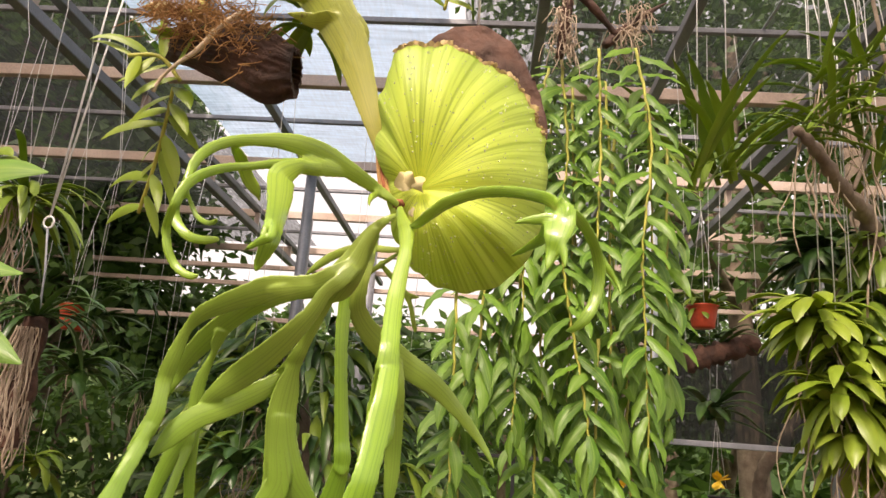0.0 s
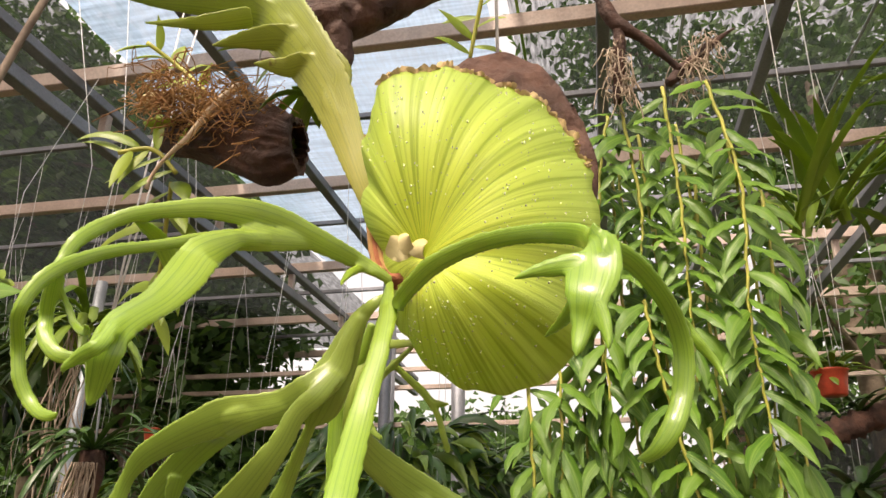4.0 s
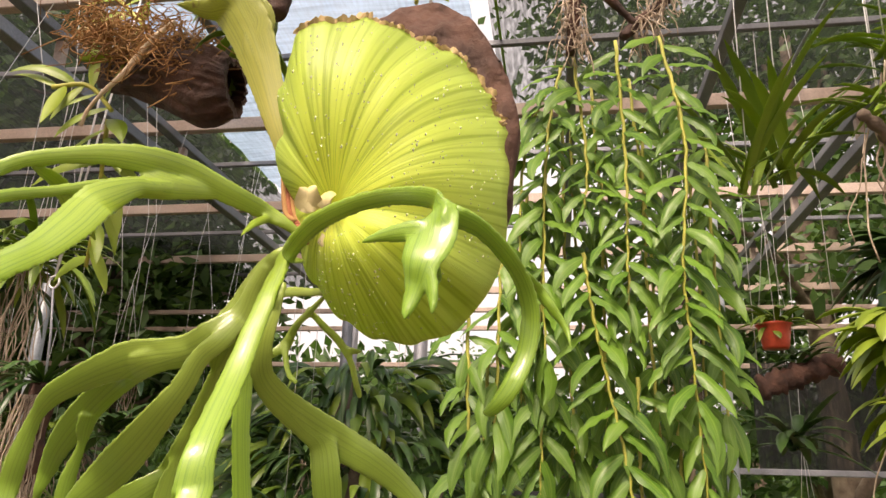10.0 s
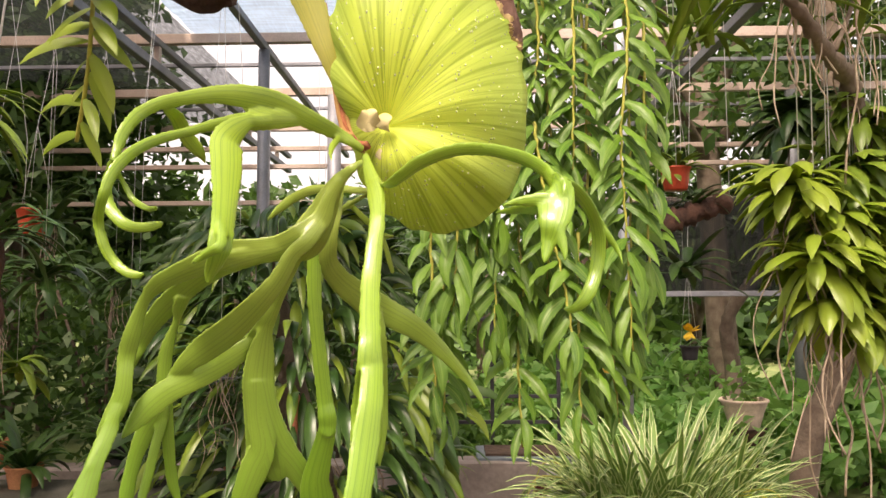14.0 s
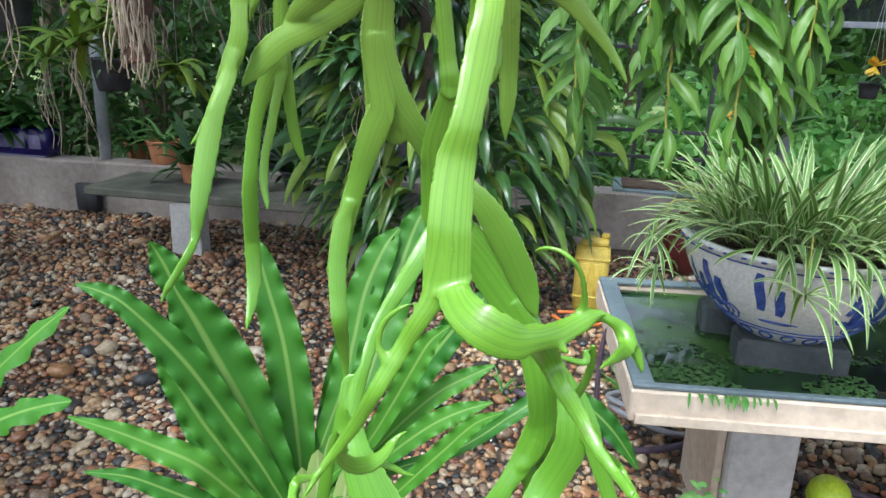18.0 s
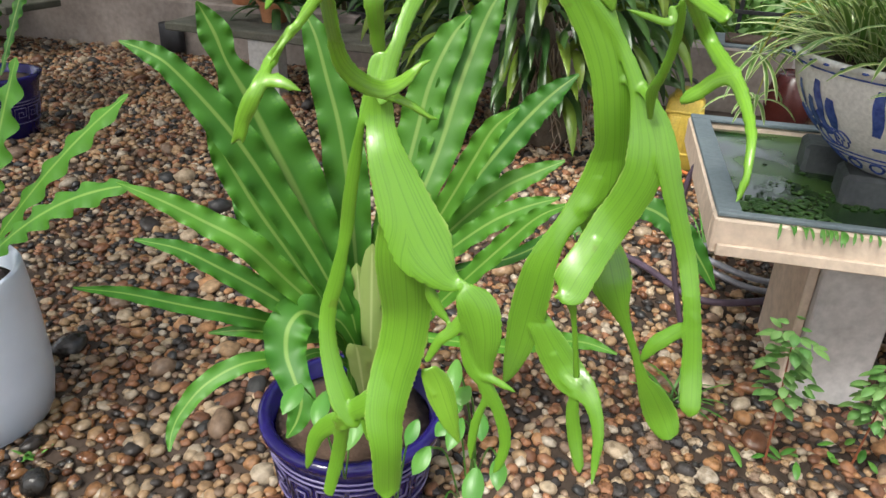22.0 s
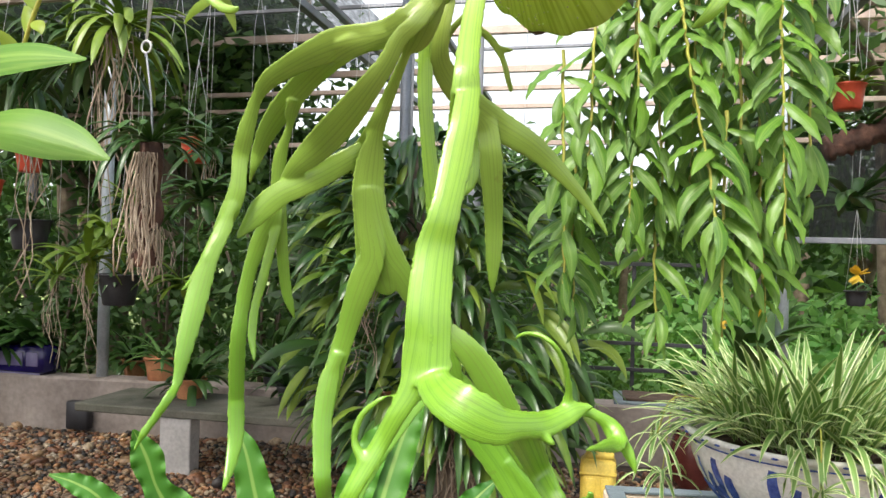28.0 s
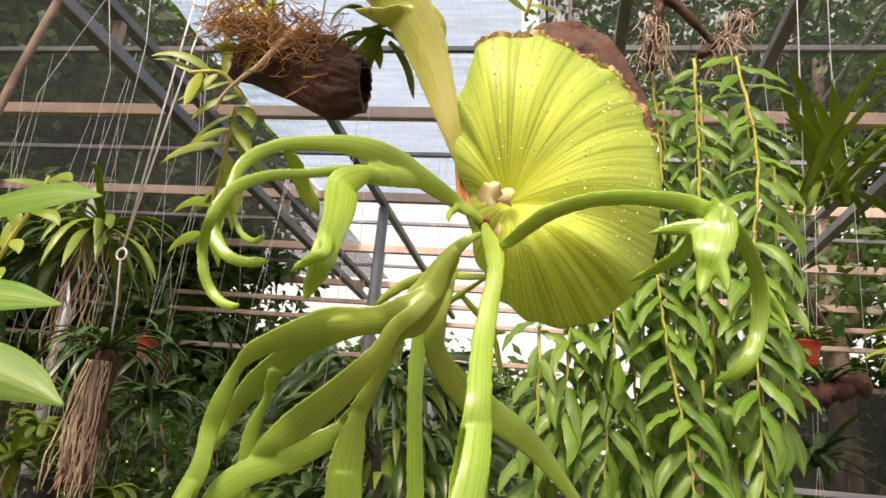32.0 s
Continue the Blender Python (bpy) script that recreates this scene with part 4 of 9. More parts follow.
NEST = (-0.34, 1.42, 0.30)
nest = thing("birds_nest_fern", "bird's nest fern with wavy glossy leaves in a cobalt pot", "fern", "bird's nest ferns", NEST)
random.seed(31)


def nest_leaf(fern_thing, *line):
    """A wavy leaf along its midrib: points with the width at each, from the heart of the fern to the tip."""
    c = smooth_line([(NEST[0] + rnd(-0.03, 0.03), NEST[1] + rnd(-0.03, 0.03), 0.27, 0.012), *line], 9)
    length = sum(np.linalg.norm(c[i + 1][:3] - c[i][:3]) for i in range(len(c) - 1))
    # finer steps where the margin waves
    f = np.linspace(0, len(c) - 1, 120)
    c = np.array([[np.interp(q, range(len(c)), [p[k] for p in c]) for k in range(4)] for q in f])
    ripple = rnd(0.22, 0.34)
    m = Mesh().ribbon([tuple(p[:3]) for p in c], [max(0.002, p[3] * 1.04) for p in c], face=(0.1, 0.2, 1.6), cup=-0.16, ripple=ripple, waves=rnd(14, 20) * length, thick=0.0012, us=(-1, -0.84, -0.6, -0.3, 0, 0.3, 0.6, 0.84, 1))
    return part("leaf", m, M_NEST, fern_thing)


nest_leaf(nest, (-0.354, 1.380, 0.442, 0.024), (-0.389, 1.340, 0.588, 0.041), (-0.446, 1.300, 0.729, 0.053), (-0.493, 1.260, 0.845, 0.059), (-0.552, 1.220, 0.942, 0.037), (-0.585, 1.205, 0.970, 0.028), (-0.620, 1.190, 0.985, 0.003))
nest_leaf(nest, (-0.347, 1.380, 0.450, 0.026), (-0.370, 1.367, 0.541, 0.048), (-0.399, 1.353, 0.637, 0.074), (-0.436, 1.340, 0.735, 0.101), (-0.474, 1.327, 0.825, 0.103), (-0.501, 1.313, 0.897, 0.080), (-0.521, 1.300, 0.946, 0.037), (-0.532, 1.293, 0.987, 0.048), (-0.544, 1.287, 1.017, 0.025), (-0.549, 1.280, 1.034, 0.004))
nest_leaf(nest, (-0.346, 1.400, 0.437, 0.026), (-0.357, 1.411, 0.531, 0.043), (-0.369, 1.423, 0.620, 0.061), (-0.385, 1.434, 0.727, 0.074), (-0.403, 1.443, 0.818, 0.068), (-0.429, 1.449, 0.904, 0.057), (-0.450, 1.454, 0.968, 0.042), (-0.477, 1.460, 1.011, 0.006))
nest_leaf(nest, (-0.358, 1.370, 0.441, 0.022), (-0.393, 1.342, 0.526, 0.035), (-0.440, 1.314, 0.625, 0.046), (-0.488, 1.296, 0.712, 0.050), (-0.528, 1.288, 0.791, 0.047), (-0.556, 1.280, 0.850, 0.005))
nest_leaf(nest, (-0.353, 1.360, 0.446, 0.019), (-0.379, 1.313, 0.522, 0.031), (-0.416, 1.267, 0.600, 0.043), (-0.456, 1.220, 0.681, 0.046), (-0.516, 1.193, 0.723, 0.039), (-0.564, 1.167, 0.757, 0.028), (-0.619, 1.140, 0.787, 0.003))
nest_leaf(nest, (-0.359, 1.360, 0.436, 0.019), (-0.393, 1.296, 0.511, 0.032), (-0.440, 1.232, 0.592, 0.040), (-0.488, 1.184, 0.651, 0.035), (-0.533, 1.152, 0.689, 0.025), (-0.584, 1.120, 0.709, 0.004))
nest_leaf(nest, (-0.365, 1.360, 0.432, 0.019), (-0.440, 1.296, 0.487, 0.029), (-0.489, 1.232, 0.533, 0.033), (-0.554, 1.170, 0.574, 0.028), (-0.609, 1.110, 0.615, 0.021), (-0.646, 1.050, 0.648, 0.003))
nest_leaf(nest, (-0.371, 1.360, 0.428, 0.017), (-0.436, 1.287, 0.475, 0.029), (-0.482, 1.233, 0.506, 0.024), (-0.535, 1.200, 0.507, 0.004))
nest_leaf(nest, (-0.380, 1.340, 0.415, 0.013), (-0.412, 1.280, 0.438, 0.021), (-0.421, 1.220, 0.473, 0.026), (-0.457, 1.171, 0.482, 0.033), (-0.498, 1.129, 0.458, 0.032), (-0.522, 1.093, 0.421, 0.025), (-0.527, 1.071, 0.394, 0.017), (-0.517, 1.050, 0.378, 0.004))
nest_leaf(nest, (-0.348, 1.340, 0.482, 0.025), (-0.374, 1.302, 0.518, 0.044), (-0.391, 1.265, 0.546, 0.063), (-0.399, 1.232, 0.532, 0.071), (-0.392, 1.210, 0.496, 0.064), (-0.366, 1.188, 0.466, 0.050), (-0.346, 1.173, 0.441, 0.046), (-0.350, 1.161, 0.405, 0.033), (-0.364, 1.150, 0.375, 0.004))
nest_leaf(nest, (-0.332, 1.400, 0.524, 0.023), (-0.283, 1.443, 0.630, 0.039), (-0.258, 1.486, 0.718, 0.057), (-0.243, 1.529, 0.793, 0.070), (-0.230, 1.571, 0.879, 0.076), (-0.214, 1.609, 0.956, 0.065), (-0.198, 1.634, 1.011, 0.045), (-0.180, 1.660, 1.051, 0.005))
nest_leaf(nest, (-0.354, 1.410, 0.514, 0.023), (-0.330, 1.447, 0.608, 0.036), (-0.301, 1.483, 0.712, 0.052), (-0.290, 1.520, 0.800, 0.066), (-0.278, 1.553, 0.888, 0.065), (-0.252, 1.587, 0.964, 0.051), (-0.232, 1.620, 0.998, 0.008))
nest_leaf(nest, (-0.308, 1.400, 0.529, 0.023), (-0.228, 1.417, 0.640, 0.038), (-0.174, 1.433, 0.729, 0.048), (-0.133, 1.450, 0.795, 0.055), (-0.085, 1.467, 0.865, 0.050), (-0.046, 1.483, 0.912, 0.036), (-0.011, 1.500, 0.944, 0.004))
nest_leaf(nest, (-0.310, 1.380, 0.533, 0.018), (-0.221, 1.372, 0.660, 0.027), (-0.170, 1.364, 0.754, 0.035), (-0.134, 1.360, 0.827, 0.038), (-0.105, 1.360, 0.882, 0.032), (-0.070, 1.360, 0.917, 0.003))
nest_leaf(nest, (-0.298, 1.390, 0.522, 0.019), (-0.240, 1.394, 0.604, 0.028), (-0.161, 1.398, 0.703, 0.038), (-0.098, 1.404, 0.769, 0.036), (-0.047, 1.412, 0.803, 0.030), (-0.004, 1.420, 0.827, 0.004))
nest_leaf(nest, (-0.305, 1.380, 0.516, 0.018), (-0.241, 1.372, 0.581, 0.024), (-0.167, 1.364, 0.664, 0.032), (-0.101, 1.360, 0.728, 0.036), (-0.048, 1.360, 0.764, 0.030), (0.004, 1.360, 0.789, 0.003))
nest_leaf(nest, (-0.275, 1.380, 0.462, 0.019), (-0.221, 1.356, 0.510, 0.022), (-0.133, 1.332, 0.627, 0.028), (-0.067, 1.316, 0.713, 0.032), (-0.017, 1.308, 0.774, 0.025), (0.029, 1.300, 0.807, 0.003))
nest_leaf(nest, (-0.255, 1.360, 0.461, 0.015), (-0.123, 1.316, 0.525, 0.019), (-0.035, 1.272, 0.566, 0.024), (0.031, 1.240, 0.612, 0.024), (0.083, 1.220, 0.637, 0.020), (0.131, 1.200, 0.643, 0.003))
nest_leaf(nest, (-0.261, 1.420, 0.530, 0.017), (-0.070, 1.440, 0.639, 0.023), (0.025, 1.460, 0.712, 0.028), (0.073, 1.480, 0.741, 0.033), (0.125, 1.500, 0.740, 0.039), (0.168, 1.505, 0.720, 0.041), (0.206, 1.510, 0.684, 0.037), (0.237, 1.515, 0.642, 0.024), (0.260, 1.520, 0.605, 0.004))
nest_leaf(nest, (-0.334, 1.410, 0.420, 0.020), (-0.331, 1.446, 0.517, 0.033), (-0.334, 1.482, 0.599, 0.044), (-0.328, 1.510, 0.683, 0.047), (-0.313, 1.530, 0.770, 0.042), (-0.297, 1.550, 0.832, 0.006))
nest_leaf(nest, (-0.391, 1.400, 0.412, 0.018), (-0.467, 1.410, 0.481, 0.029), (-0.542, 1.420, 0.549, 0.038), (-0.597, 1.430, 0.621, 0.040), (-0.635, 1.440, 0.670, 0.007))
nest_leaf(nest, (-0.342, 1.400, 0.411, 0.022), (-0.402, 1.424, 0.435, 0.034), (-0.474, 1.448, 0.470, 0.046), (-0.533, 1.468, 0.526, 0.051), (-0.577, 1.484, 0.575, 0.046), (-0.615, 1.500, 0.611, 0.007))
heart = thing("birds_nest_fern", "pale new leaves unrolling in the heart of the fern", "fern", "bird's nest ferns", NEST)
for k, (dx, dy, h, w) in enumerate(((0.035, -0.06, 0.36, 0.045), (0.085, -0.055, 0.34, 0.04), (0.0, -0.04, 0.30, 0.04), (0.09, -0.10, 0.24, 0.05), (0.05, -0.03, 0.38, 0.035), (0.03, -0.11, 0.20, 0.05))):
    part("young_leaf", Mesh().strap((NEST[0] + 0.4 * dx, NEST[1] + 0.4 * dy, 0.30), (0.7 * dx, 0.7 * dy, h), h, w, 0.25, 18, 0.35, ripple=0.15, waves=3, shape="blade", side=(0.2, -1, 0)), M_YOUNG, heart)
WNEST = (-1.33, 1.32, 0.36)
tips = [((-0.90, 1.50, 0.80), 0.07, 0.35), ((-1.12, 1.45, 0.86), 0.09, 0.1), ((-0.80, 1.36, 0.67), 0.07, 0.6), ((-1.28, 1.47, 0.88), 0.08, 0.1),
        ((-1.45, 1.2, 0.8), 0.07, 0.2), ((-1.65, 1.4, 0.7), 0.07, 0.4), ((-1.5, 1.65, 0.75), 0.07, 0.3)]
nest_fern(*WNEST, leaves_to(WNEST, tips), "bird's nest fern with ruffled light leaves in a white pot", 32)
BNEST = (-3.02, 2.95, 0.28)
tips = [((-3.4, 2.8, 0.65), 0.07, 0.4), ((-2.7, 2.8, 0.7), 0.06, 0.4), ((-3.1, 3.4, 0.8), 0.07, 0.2), ((-2.9, 2.5, 0.6), 0.06, 0.5), ((-3.3, 3.2, 0.8), 0.07, 0.3)]
nest_fern(*BNEST, leaves_to(BNEST, tips), "bird's nest fern in the far cobalt pot", 33)


def small_creeper():
    """Round-leaved creepers and grassy tufts that grow among the fern's leaves."""
    t = thing("creeping_arum", "small heart-leaved creeper with bluish green leaves growing in the cobalt pot", "creeper", at=(-0.22, 1.25, 0.3))
    random.seed(41)
    for k in range(16):
        a = rnd(-2.6, 0.6)
        p = Vector((-0.2 + 0.13 * math.cos(a), 1.27 + 0.1 * math.sin(a), 0.28))
        top = p + Vector((rnd(-0.03, 0.06), rnd(-0.12, -0.02), rnd(0.02, 0.3)))
        st = part("stem", Mesh().tube(smooth_line([tuple(p), tuple((p + top) / 2 + Vector((0, 0, 0.04))), tuple(top)], 4), 0.0018, 5), M_SHRUB, t)
        part("leaf", Mesh().strap(top, (rnd(-0.6, 0.6), -1, rnd(-0.9, 0.2)), rnd(0.04, 0.07), rnd(0.022, 0.034), 0.9, 6, 0.25, shape="oval"), M_SHRUB, st)
    return t


small_creeper()


def sapling(x, y, h, label, seed):
    t = thing("sapling", label, "sapling", "saplings before the table", (x, y, 0))
    random.seed(seed)
    lean = rnd(-0.05, -0.02)
    stem = [(x + lean * f, y - 0.12 * f, h * f) for f in (0, 0.3, 0.6, 1.0)]
    part("stem", Mesh().tube(smooth_line(stem, 5), [0.0032 - 0.00012 * i for i in range(16)], 6), M_RUST, t, "thin reddish stem")
    for k in range(76):
        f = rnd(0.5, 1.02)
        p = Vector((x + lean * f, y - 0.12 * f, h * f))
        a = rnd(0, 6.283)
        tw = p + Vector((math.cos(a), math.sin(a), 0.5)) * rnd(0.005, 0.045)
        part("leaf", Mesh().strap(tw, (math.cos(a), math.sin(a), rnd(-0.1, 0.7)), rnd(0.028, 0.045), rnd(0.018, 0.026), rnd(0.9, 2.2), 5, 0.25, shape="oval"), M_SUNNY, t)
    for k in range(7):
        a = rnd(0, 6.283)
        p = Vector((x + rnd(-0.08, 0.08), y + rnd(-0.06, 0.06), 0.02))
        part("leaf", Mesh().strap(p, (math.cos(a), math.sin(a), 1.0), rnd(0.03, 0.06), 0.018, 1.0, 5, 0.25, shape="oval"), M_SHRUB, t)
    return t


sapling(0.486, 1.86, 0.43, "small sapling with fresh oval leaves growing through the gravel", 51)
sapling(0.682, 1.93, 0.34, "small branching sapling with light green leaves growing in the gravel", 52)


def grass_tuft(x, y, n, ln, seed):
    random.seed(seed)
    m = Mesh()
    for k in range(n):
        a = rnd(0, 6.283)
        m.strap((x + rnd(-0.02, 0.02), y + rnd(-0.02, 0.02), 0.0), (math.cos(a), math.sin(a), rnd(0.5, 2)), ln * rnd(0.6, 1.1), 0.007, rnd(0.6, 1.6), 5, 0.3)
    return solid("grass_tuft", m, M_SHRUB, "small weedy grass tuft in the gravel", "grass", "weeds in the gravel")


grass_tuft(0.27, 2.02, 26, 0.16, 61)
grass_tuft(-0.15, 2.9, 14, 0.12, 62)
grass_tuft(0.33, 3.0, 20, 0.2, 63)
grass_tuft(-1.1, 1.25, 10, 0.05, 64)


# ---- the hanging staghorn fern ----
FERN_EYE = (0.14, 0.28, 1.33)
fern = thing("staghorn_fern", "large staghorn fern with drooping forked green fronds, hung on cork", "fern", at=(0.08, 0.86, 1.56))
frond_mesh = {}


def lobe(frond, line):
    """One lobe of a forked frond: points along its middle with the width at each."""
    c = smooth_line(line, 10)
    c = [p for i, p in enumerate(c) if i == 0 or np.linalg.norm(p[:3] - c[i - 1][:3]) > 1e-5]
    n = len(c)
    pts, ws = [], []
    for i, p in enumerate(c):
        f = i / (n - 1)
        wav = (0.0015 + 0.0025 * min(1, max(0, (1.4 - p[2]) / 0.25))) * math.sin(p[2] * 38 + p[0] * 24) * min(1, p[3] / 0.02)
        pts.append((p[0], p[1] + wav, p[2]))
        gone = sum(np.linalg.norm(c[j + 1][:3] - c[j][:3]) for j in range(i))
        q = min(1, 0.3 + gone / (0.5 * c[0][3] + 1e-6))
        ws.append(max(0.0012, (p[3] * 1.06 + 0.0008) * max(0.1, math.sqrt(1 - (1 - q) ** 2))))
    m = frond_mesh.setdefault(frond, Mesh())
    m.blade(pts, ws, FERN_EYE, 0.0027, 0.10, [0.24 * math.sin(p[2] * 19 + p[0] * 13) for p in c])


lobe("arching_frond", [(0.0585, 0.79, 1.5494, 0.0059), (0.0511, 0.7858, 1.5546, 0.0076), (0.0394, 0.7817, 1.561, 0.0109), (0.0254, 0.7625, 1.5656, 0.0139), (0.0043, 0.7417, 1.5728, 0.0175), (-0.0111, 0.7225, 1.5731, 0.017), (-0.0273, 0.71, 1.5718, 0.0129), (-0.0441, 0.6975, 1.5664, 0.0096), (-0.0574, 0.6883, 1.5608, 0.0087), (-0.0681, 0.68, 1.5518, 0.0086), (-0.0718, 0.6683, 1.5386, 0.0083), (-0.0744, 0.6642, 1.5266, 0.0068), (-0.0739, 0.66, 1.5186, 0.0047), (-0.0738, 0.6592, 1.5171, 0.0038), (-0.0737, 0.6587, 1.5162, 0.0019), (-0.0737, 0.6586, 1.5159, 0.0004)])
lobe("arching_frond", [(-0.0736, 0.6653, 1.53, 0.0045), (-0.0741, 0.6638, 1.526, 0.0041), (-0.0737, 0.6617, 1.5221, 0.0048), (-0.0785, 0.6654, 1.5126, 0.0068), (-0.0854, 0.6742, 1.501, 0.0076), (-0.0805, 0.6708, 1.4892, 0.0082), (-0.071, 0.6688, 1.4801, 0.0074), (-0.0624, 0.6726, 1.4781, 0.0068), (-0.0541, 0.6777, 1.4804, 0.0055), (-0.0535, 0.6829, 1.4821, 0.0014)])
lobe("arching_frond", [(0.0337, 0.775, 1.5622, 0.0074), (0.0262, 0.7663, 1.5636, 0.0082), (0.0178, 0.7583, 1.5653, 0.0081), (0.0022, 0.7374, 1.5609, 0.0134), (-0.0133, 0.7215, 1.5562, 0.013), (-0.0276, 0.7056, 1.5506, 0.0082), (-0.0404, 0.6897, 1.5419, 0.0065), (-0.052, 0.6738, 1.5337, 0.007), (-0.0605, 0.6618, 1.5251, 0.0074), (-0.0644, 0.6499, 1.5149, 0.0079), (-0.068, 0.643, 1.5041, 0.0071), (-0.0713, 0.6411, 1.4913, 0.0064), (-0.0797, 0.6542, 1.481, 0.0065), (-0.0772, 0.6563, 1.4664, 0.0065), (-0.0722, 0.6583, 1.457, 0.0065), (-0.0634, 0.6564, 1.4502, 0.0058), (-0.0559, 0.6555, 1.4483, 0.0045), (-0.0519, 0.6546, 1.4499, 0.001)])
lobe("arching_frond", [(0.0004, 0.7339, 1.5597, 0.0083), (-0.0057, 0.7253, 1.557, 0.0082), (-0.0117, 0.7165, 1.5542, 0.0113), (-0.0169, 0.6937, 1.5382, 0.0208), (-0.0085, 0.6659, 1.5151, 0.02), (0.0003, 0.6381, 1.4939, 0.016), (0.0117, 0.6003, 1.4717, 0.0131), (0.0127, 0.5925, 1.4597, 0.0127), (0.01, 0.5947, 1.452, 0.0096), (0.0057, 0.5994, 1.4461, 0.0065), (0.0042, 0.5991, 1.4408, 0.0008)])
lobe("arching_frond", [(0.0105, 0.6042, 1.4747, 0.0057), (0.0137, 0.5933, 1.4682, 0.0057), (0.0156, 0.5841, 1.4589, 0.0057), (0.0098, 0.5845, 1.4562, 0.0052), (0.005, 0.585, 1.4533, 0.0036), (0.0023, 0.5855, 1.4517, 0.0018), (-0.0009, 0.591, 1.4519, 0.0005)])
lobe("arching_frond", [(0.0057, 0.7422, 1.5631, 0.0075), (-0.0007, 0.7348, 1.563, 0.0083), (-0.0076, 0.7279, 1.5629, 0.0093), (-0.0153, 0.7279, 1.5679, 0.0055), (-0.0199, 0.7279, 1.5738, 0.0008)])
lobe("arching_frond", [(-0.0472, 0.6966, 1.5646, 0.0058), (-0.0522, 0.6948, 1.5619, 0.0056), (-0.0572, 0.6933, 1.559, 0.0059), (-0.0593, 0.7151, 1.5577, 0.01), (-0.0562, 0.7268, 1.5467, 0.0109), (-0.0503, 0.7326, 1.5384, 0.0094), (-0.0482, 0.7373, 1.5339, 0.0039), (-0.0483, 0.7421, 1.5313, 0.0008)])
lobe("arching_frond", [(-0.0736, 0.6633, 1.5212, 0.0031), (-0.0751, 0.6667, 1.5168, 0.0035), (-0.0764, 0.6704, 1.5125, 0.0021), (-0.0743, 0.6746, 1.5049, 0.0035), (-0.0682, 0.6738, 1.4957, 0.0041), (-0.0576, 0.668, 1.4895, 0.004), (-0.0479, 0.6572, 1.4879, 0.0033), (-0.0448, 0.6513, 1.4882, 0.001)])
lobe("arching_frond", [(0.0542, 0.7876, 1.5517, 0.0043), (0.0481, 0.7848, 1.5545, 0.0052), (0.0416, 0.7825, 1.5569, 0.005), (0.0385, 0.7698, 1.5502, 0.0057), (0.0386, 0.7571, 1.5407, 0.0032), (0.0416, 0.7444, 1.5331, 0.0008)])
lobe("arm_frond", [(0.0715, 0.765, 1.5236, 0.0048), (0.0831, 0.716, 1.5098, 0.0071), (0.0932, 0.697, 1.5114, 0.0089), (0.1069, 0.688, 1.5192, 0.01), (0.1233, 0.683, 1.5246, 0.0092), (0.1391, 0.675, 1.5252, 0.009), (0.1539, 0.662, 1.5212, 0.0087), (0.1672, 0.646, 1.514, 0.0094), (0.1761, 0.629, 1.5055, 0.0095), (0.1804, 0.614, 1.4967, 0.0091), (0.183, 0.6, 1.4878, 0.0112), (0.1836, 0.5967, 1.4857, 0.009), (0.184, 0.5946, 1.4844, 0.0045), (0.1841, 0.5938, 1.4839, 0.0009)])
lobe("arm_frond", [(0.1788, 0.6173, 1.4989, 0.0077), (0.18, 0.6091, 1.4942, 0.0078), (0.1807, 0.6006, 1.4893, 0.0171), (0.1804, 0.5953, 1.4796, 0.0189), (0.178, 0.5899, 1.4689, 0.0144), (0.1765, 0.5916, 1.4618, 0.0085), (0.1745, 0.5902, 1.4539, 0.0046), (0.1733, 0.5889, 1.4499, 0.0007)])
lobe("arm_frond", [(0.1777, 0.5974, 1.4824, 0.0088), (0.1694, 0.5991, 1.4828, 0.0069), (0.1622, 0.6008, 1.4822, 0.0049), (0.1536, 0.6024, 1.4804, 0.0007)])
lobe("arm_frond", [(0.1777, 0.6005, 1.4813, 0.0054), (0.1737, 0.6034, 1.4808, 0.0055), (0.1736, 0.6365, 1.4823, 0.0076), (0.1696, 0.6696, 1.487, 0.0066), (0.163, 0.6977, 1.4895, 0.0045), (0.1566, 0.7209, 1.4915, 0.0009)])
lobe("arm_frond", [(0.1812, 0.5971, 1.483, 0.0051), (0.1813, 0.5934, 1.476, 0.0051), (0.1808, 0.5899, 1.469, 0.0046), (0.1822, 0.5882, 1.4623, 0.0051), (0.1832, 0.5866, 1.4557, 0.0039), (0.1832, 0.5849, 1.4504, 0.0007)])
lobe("arm_frond", [(0.1814, 0.6178, 1.498, 0.0076), (0.184, 0.616, 1.4953, 0.0085), (0.1869, 0.615, 1.4929, 0.0093), (0.1942, 0.6204, 1.4906, 0.0080), (0.2025, 0.6308, 1.484, 0.0074), (0.2086, 0.6412, 1.4756, 0.0076), (0.2112, 0.6467, 1.464, 0.0084), (0.2095, 0.6471, 1.4498, 0.0082), (0.205, 0.6425, 1.4377, 0.0081), (0.1994, 0.6429, 1.4299, 0.0066), (0.1951, 0.6483, 1.4271, 0.0045), (0.1924, 0.6587, 1.4277, 0.0012)])
lobe("arm_frond", [(0.203, 0.6332, 1.4847, 0.0046), (0.2056, 0.6398, 1.4831, 0.0046), (0.2084, 0.647, 1.4815, 0.0038), (0.2138, 0.6579, 1.4771, 0.0055), (0.2187, 0.6588, 1.47, 0.0047), (0.2246, 0.6596, 1.4615, 0.0031), (0.2269, 0.6555, 1.452, 0.0008)])
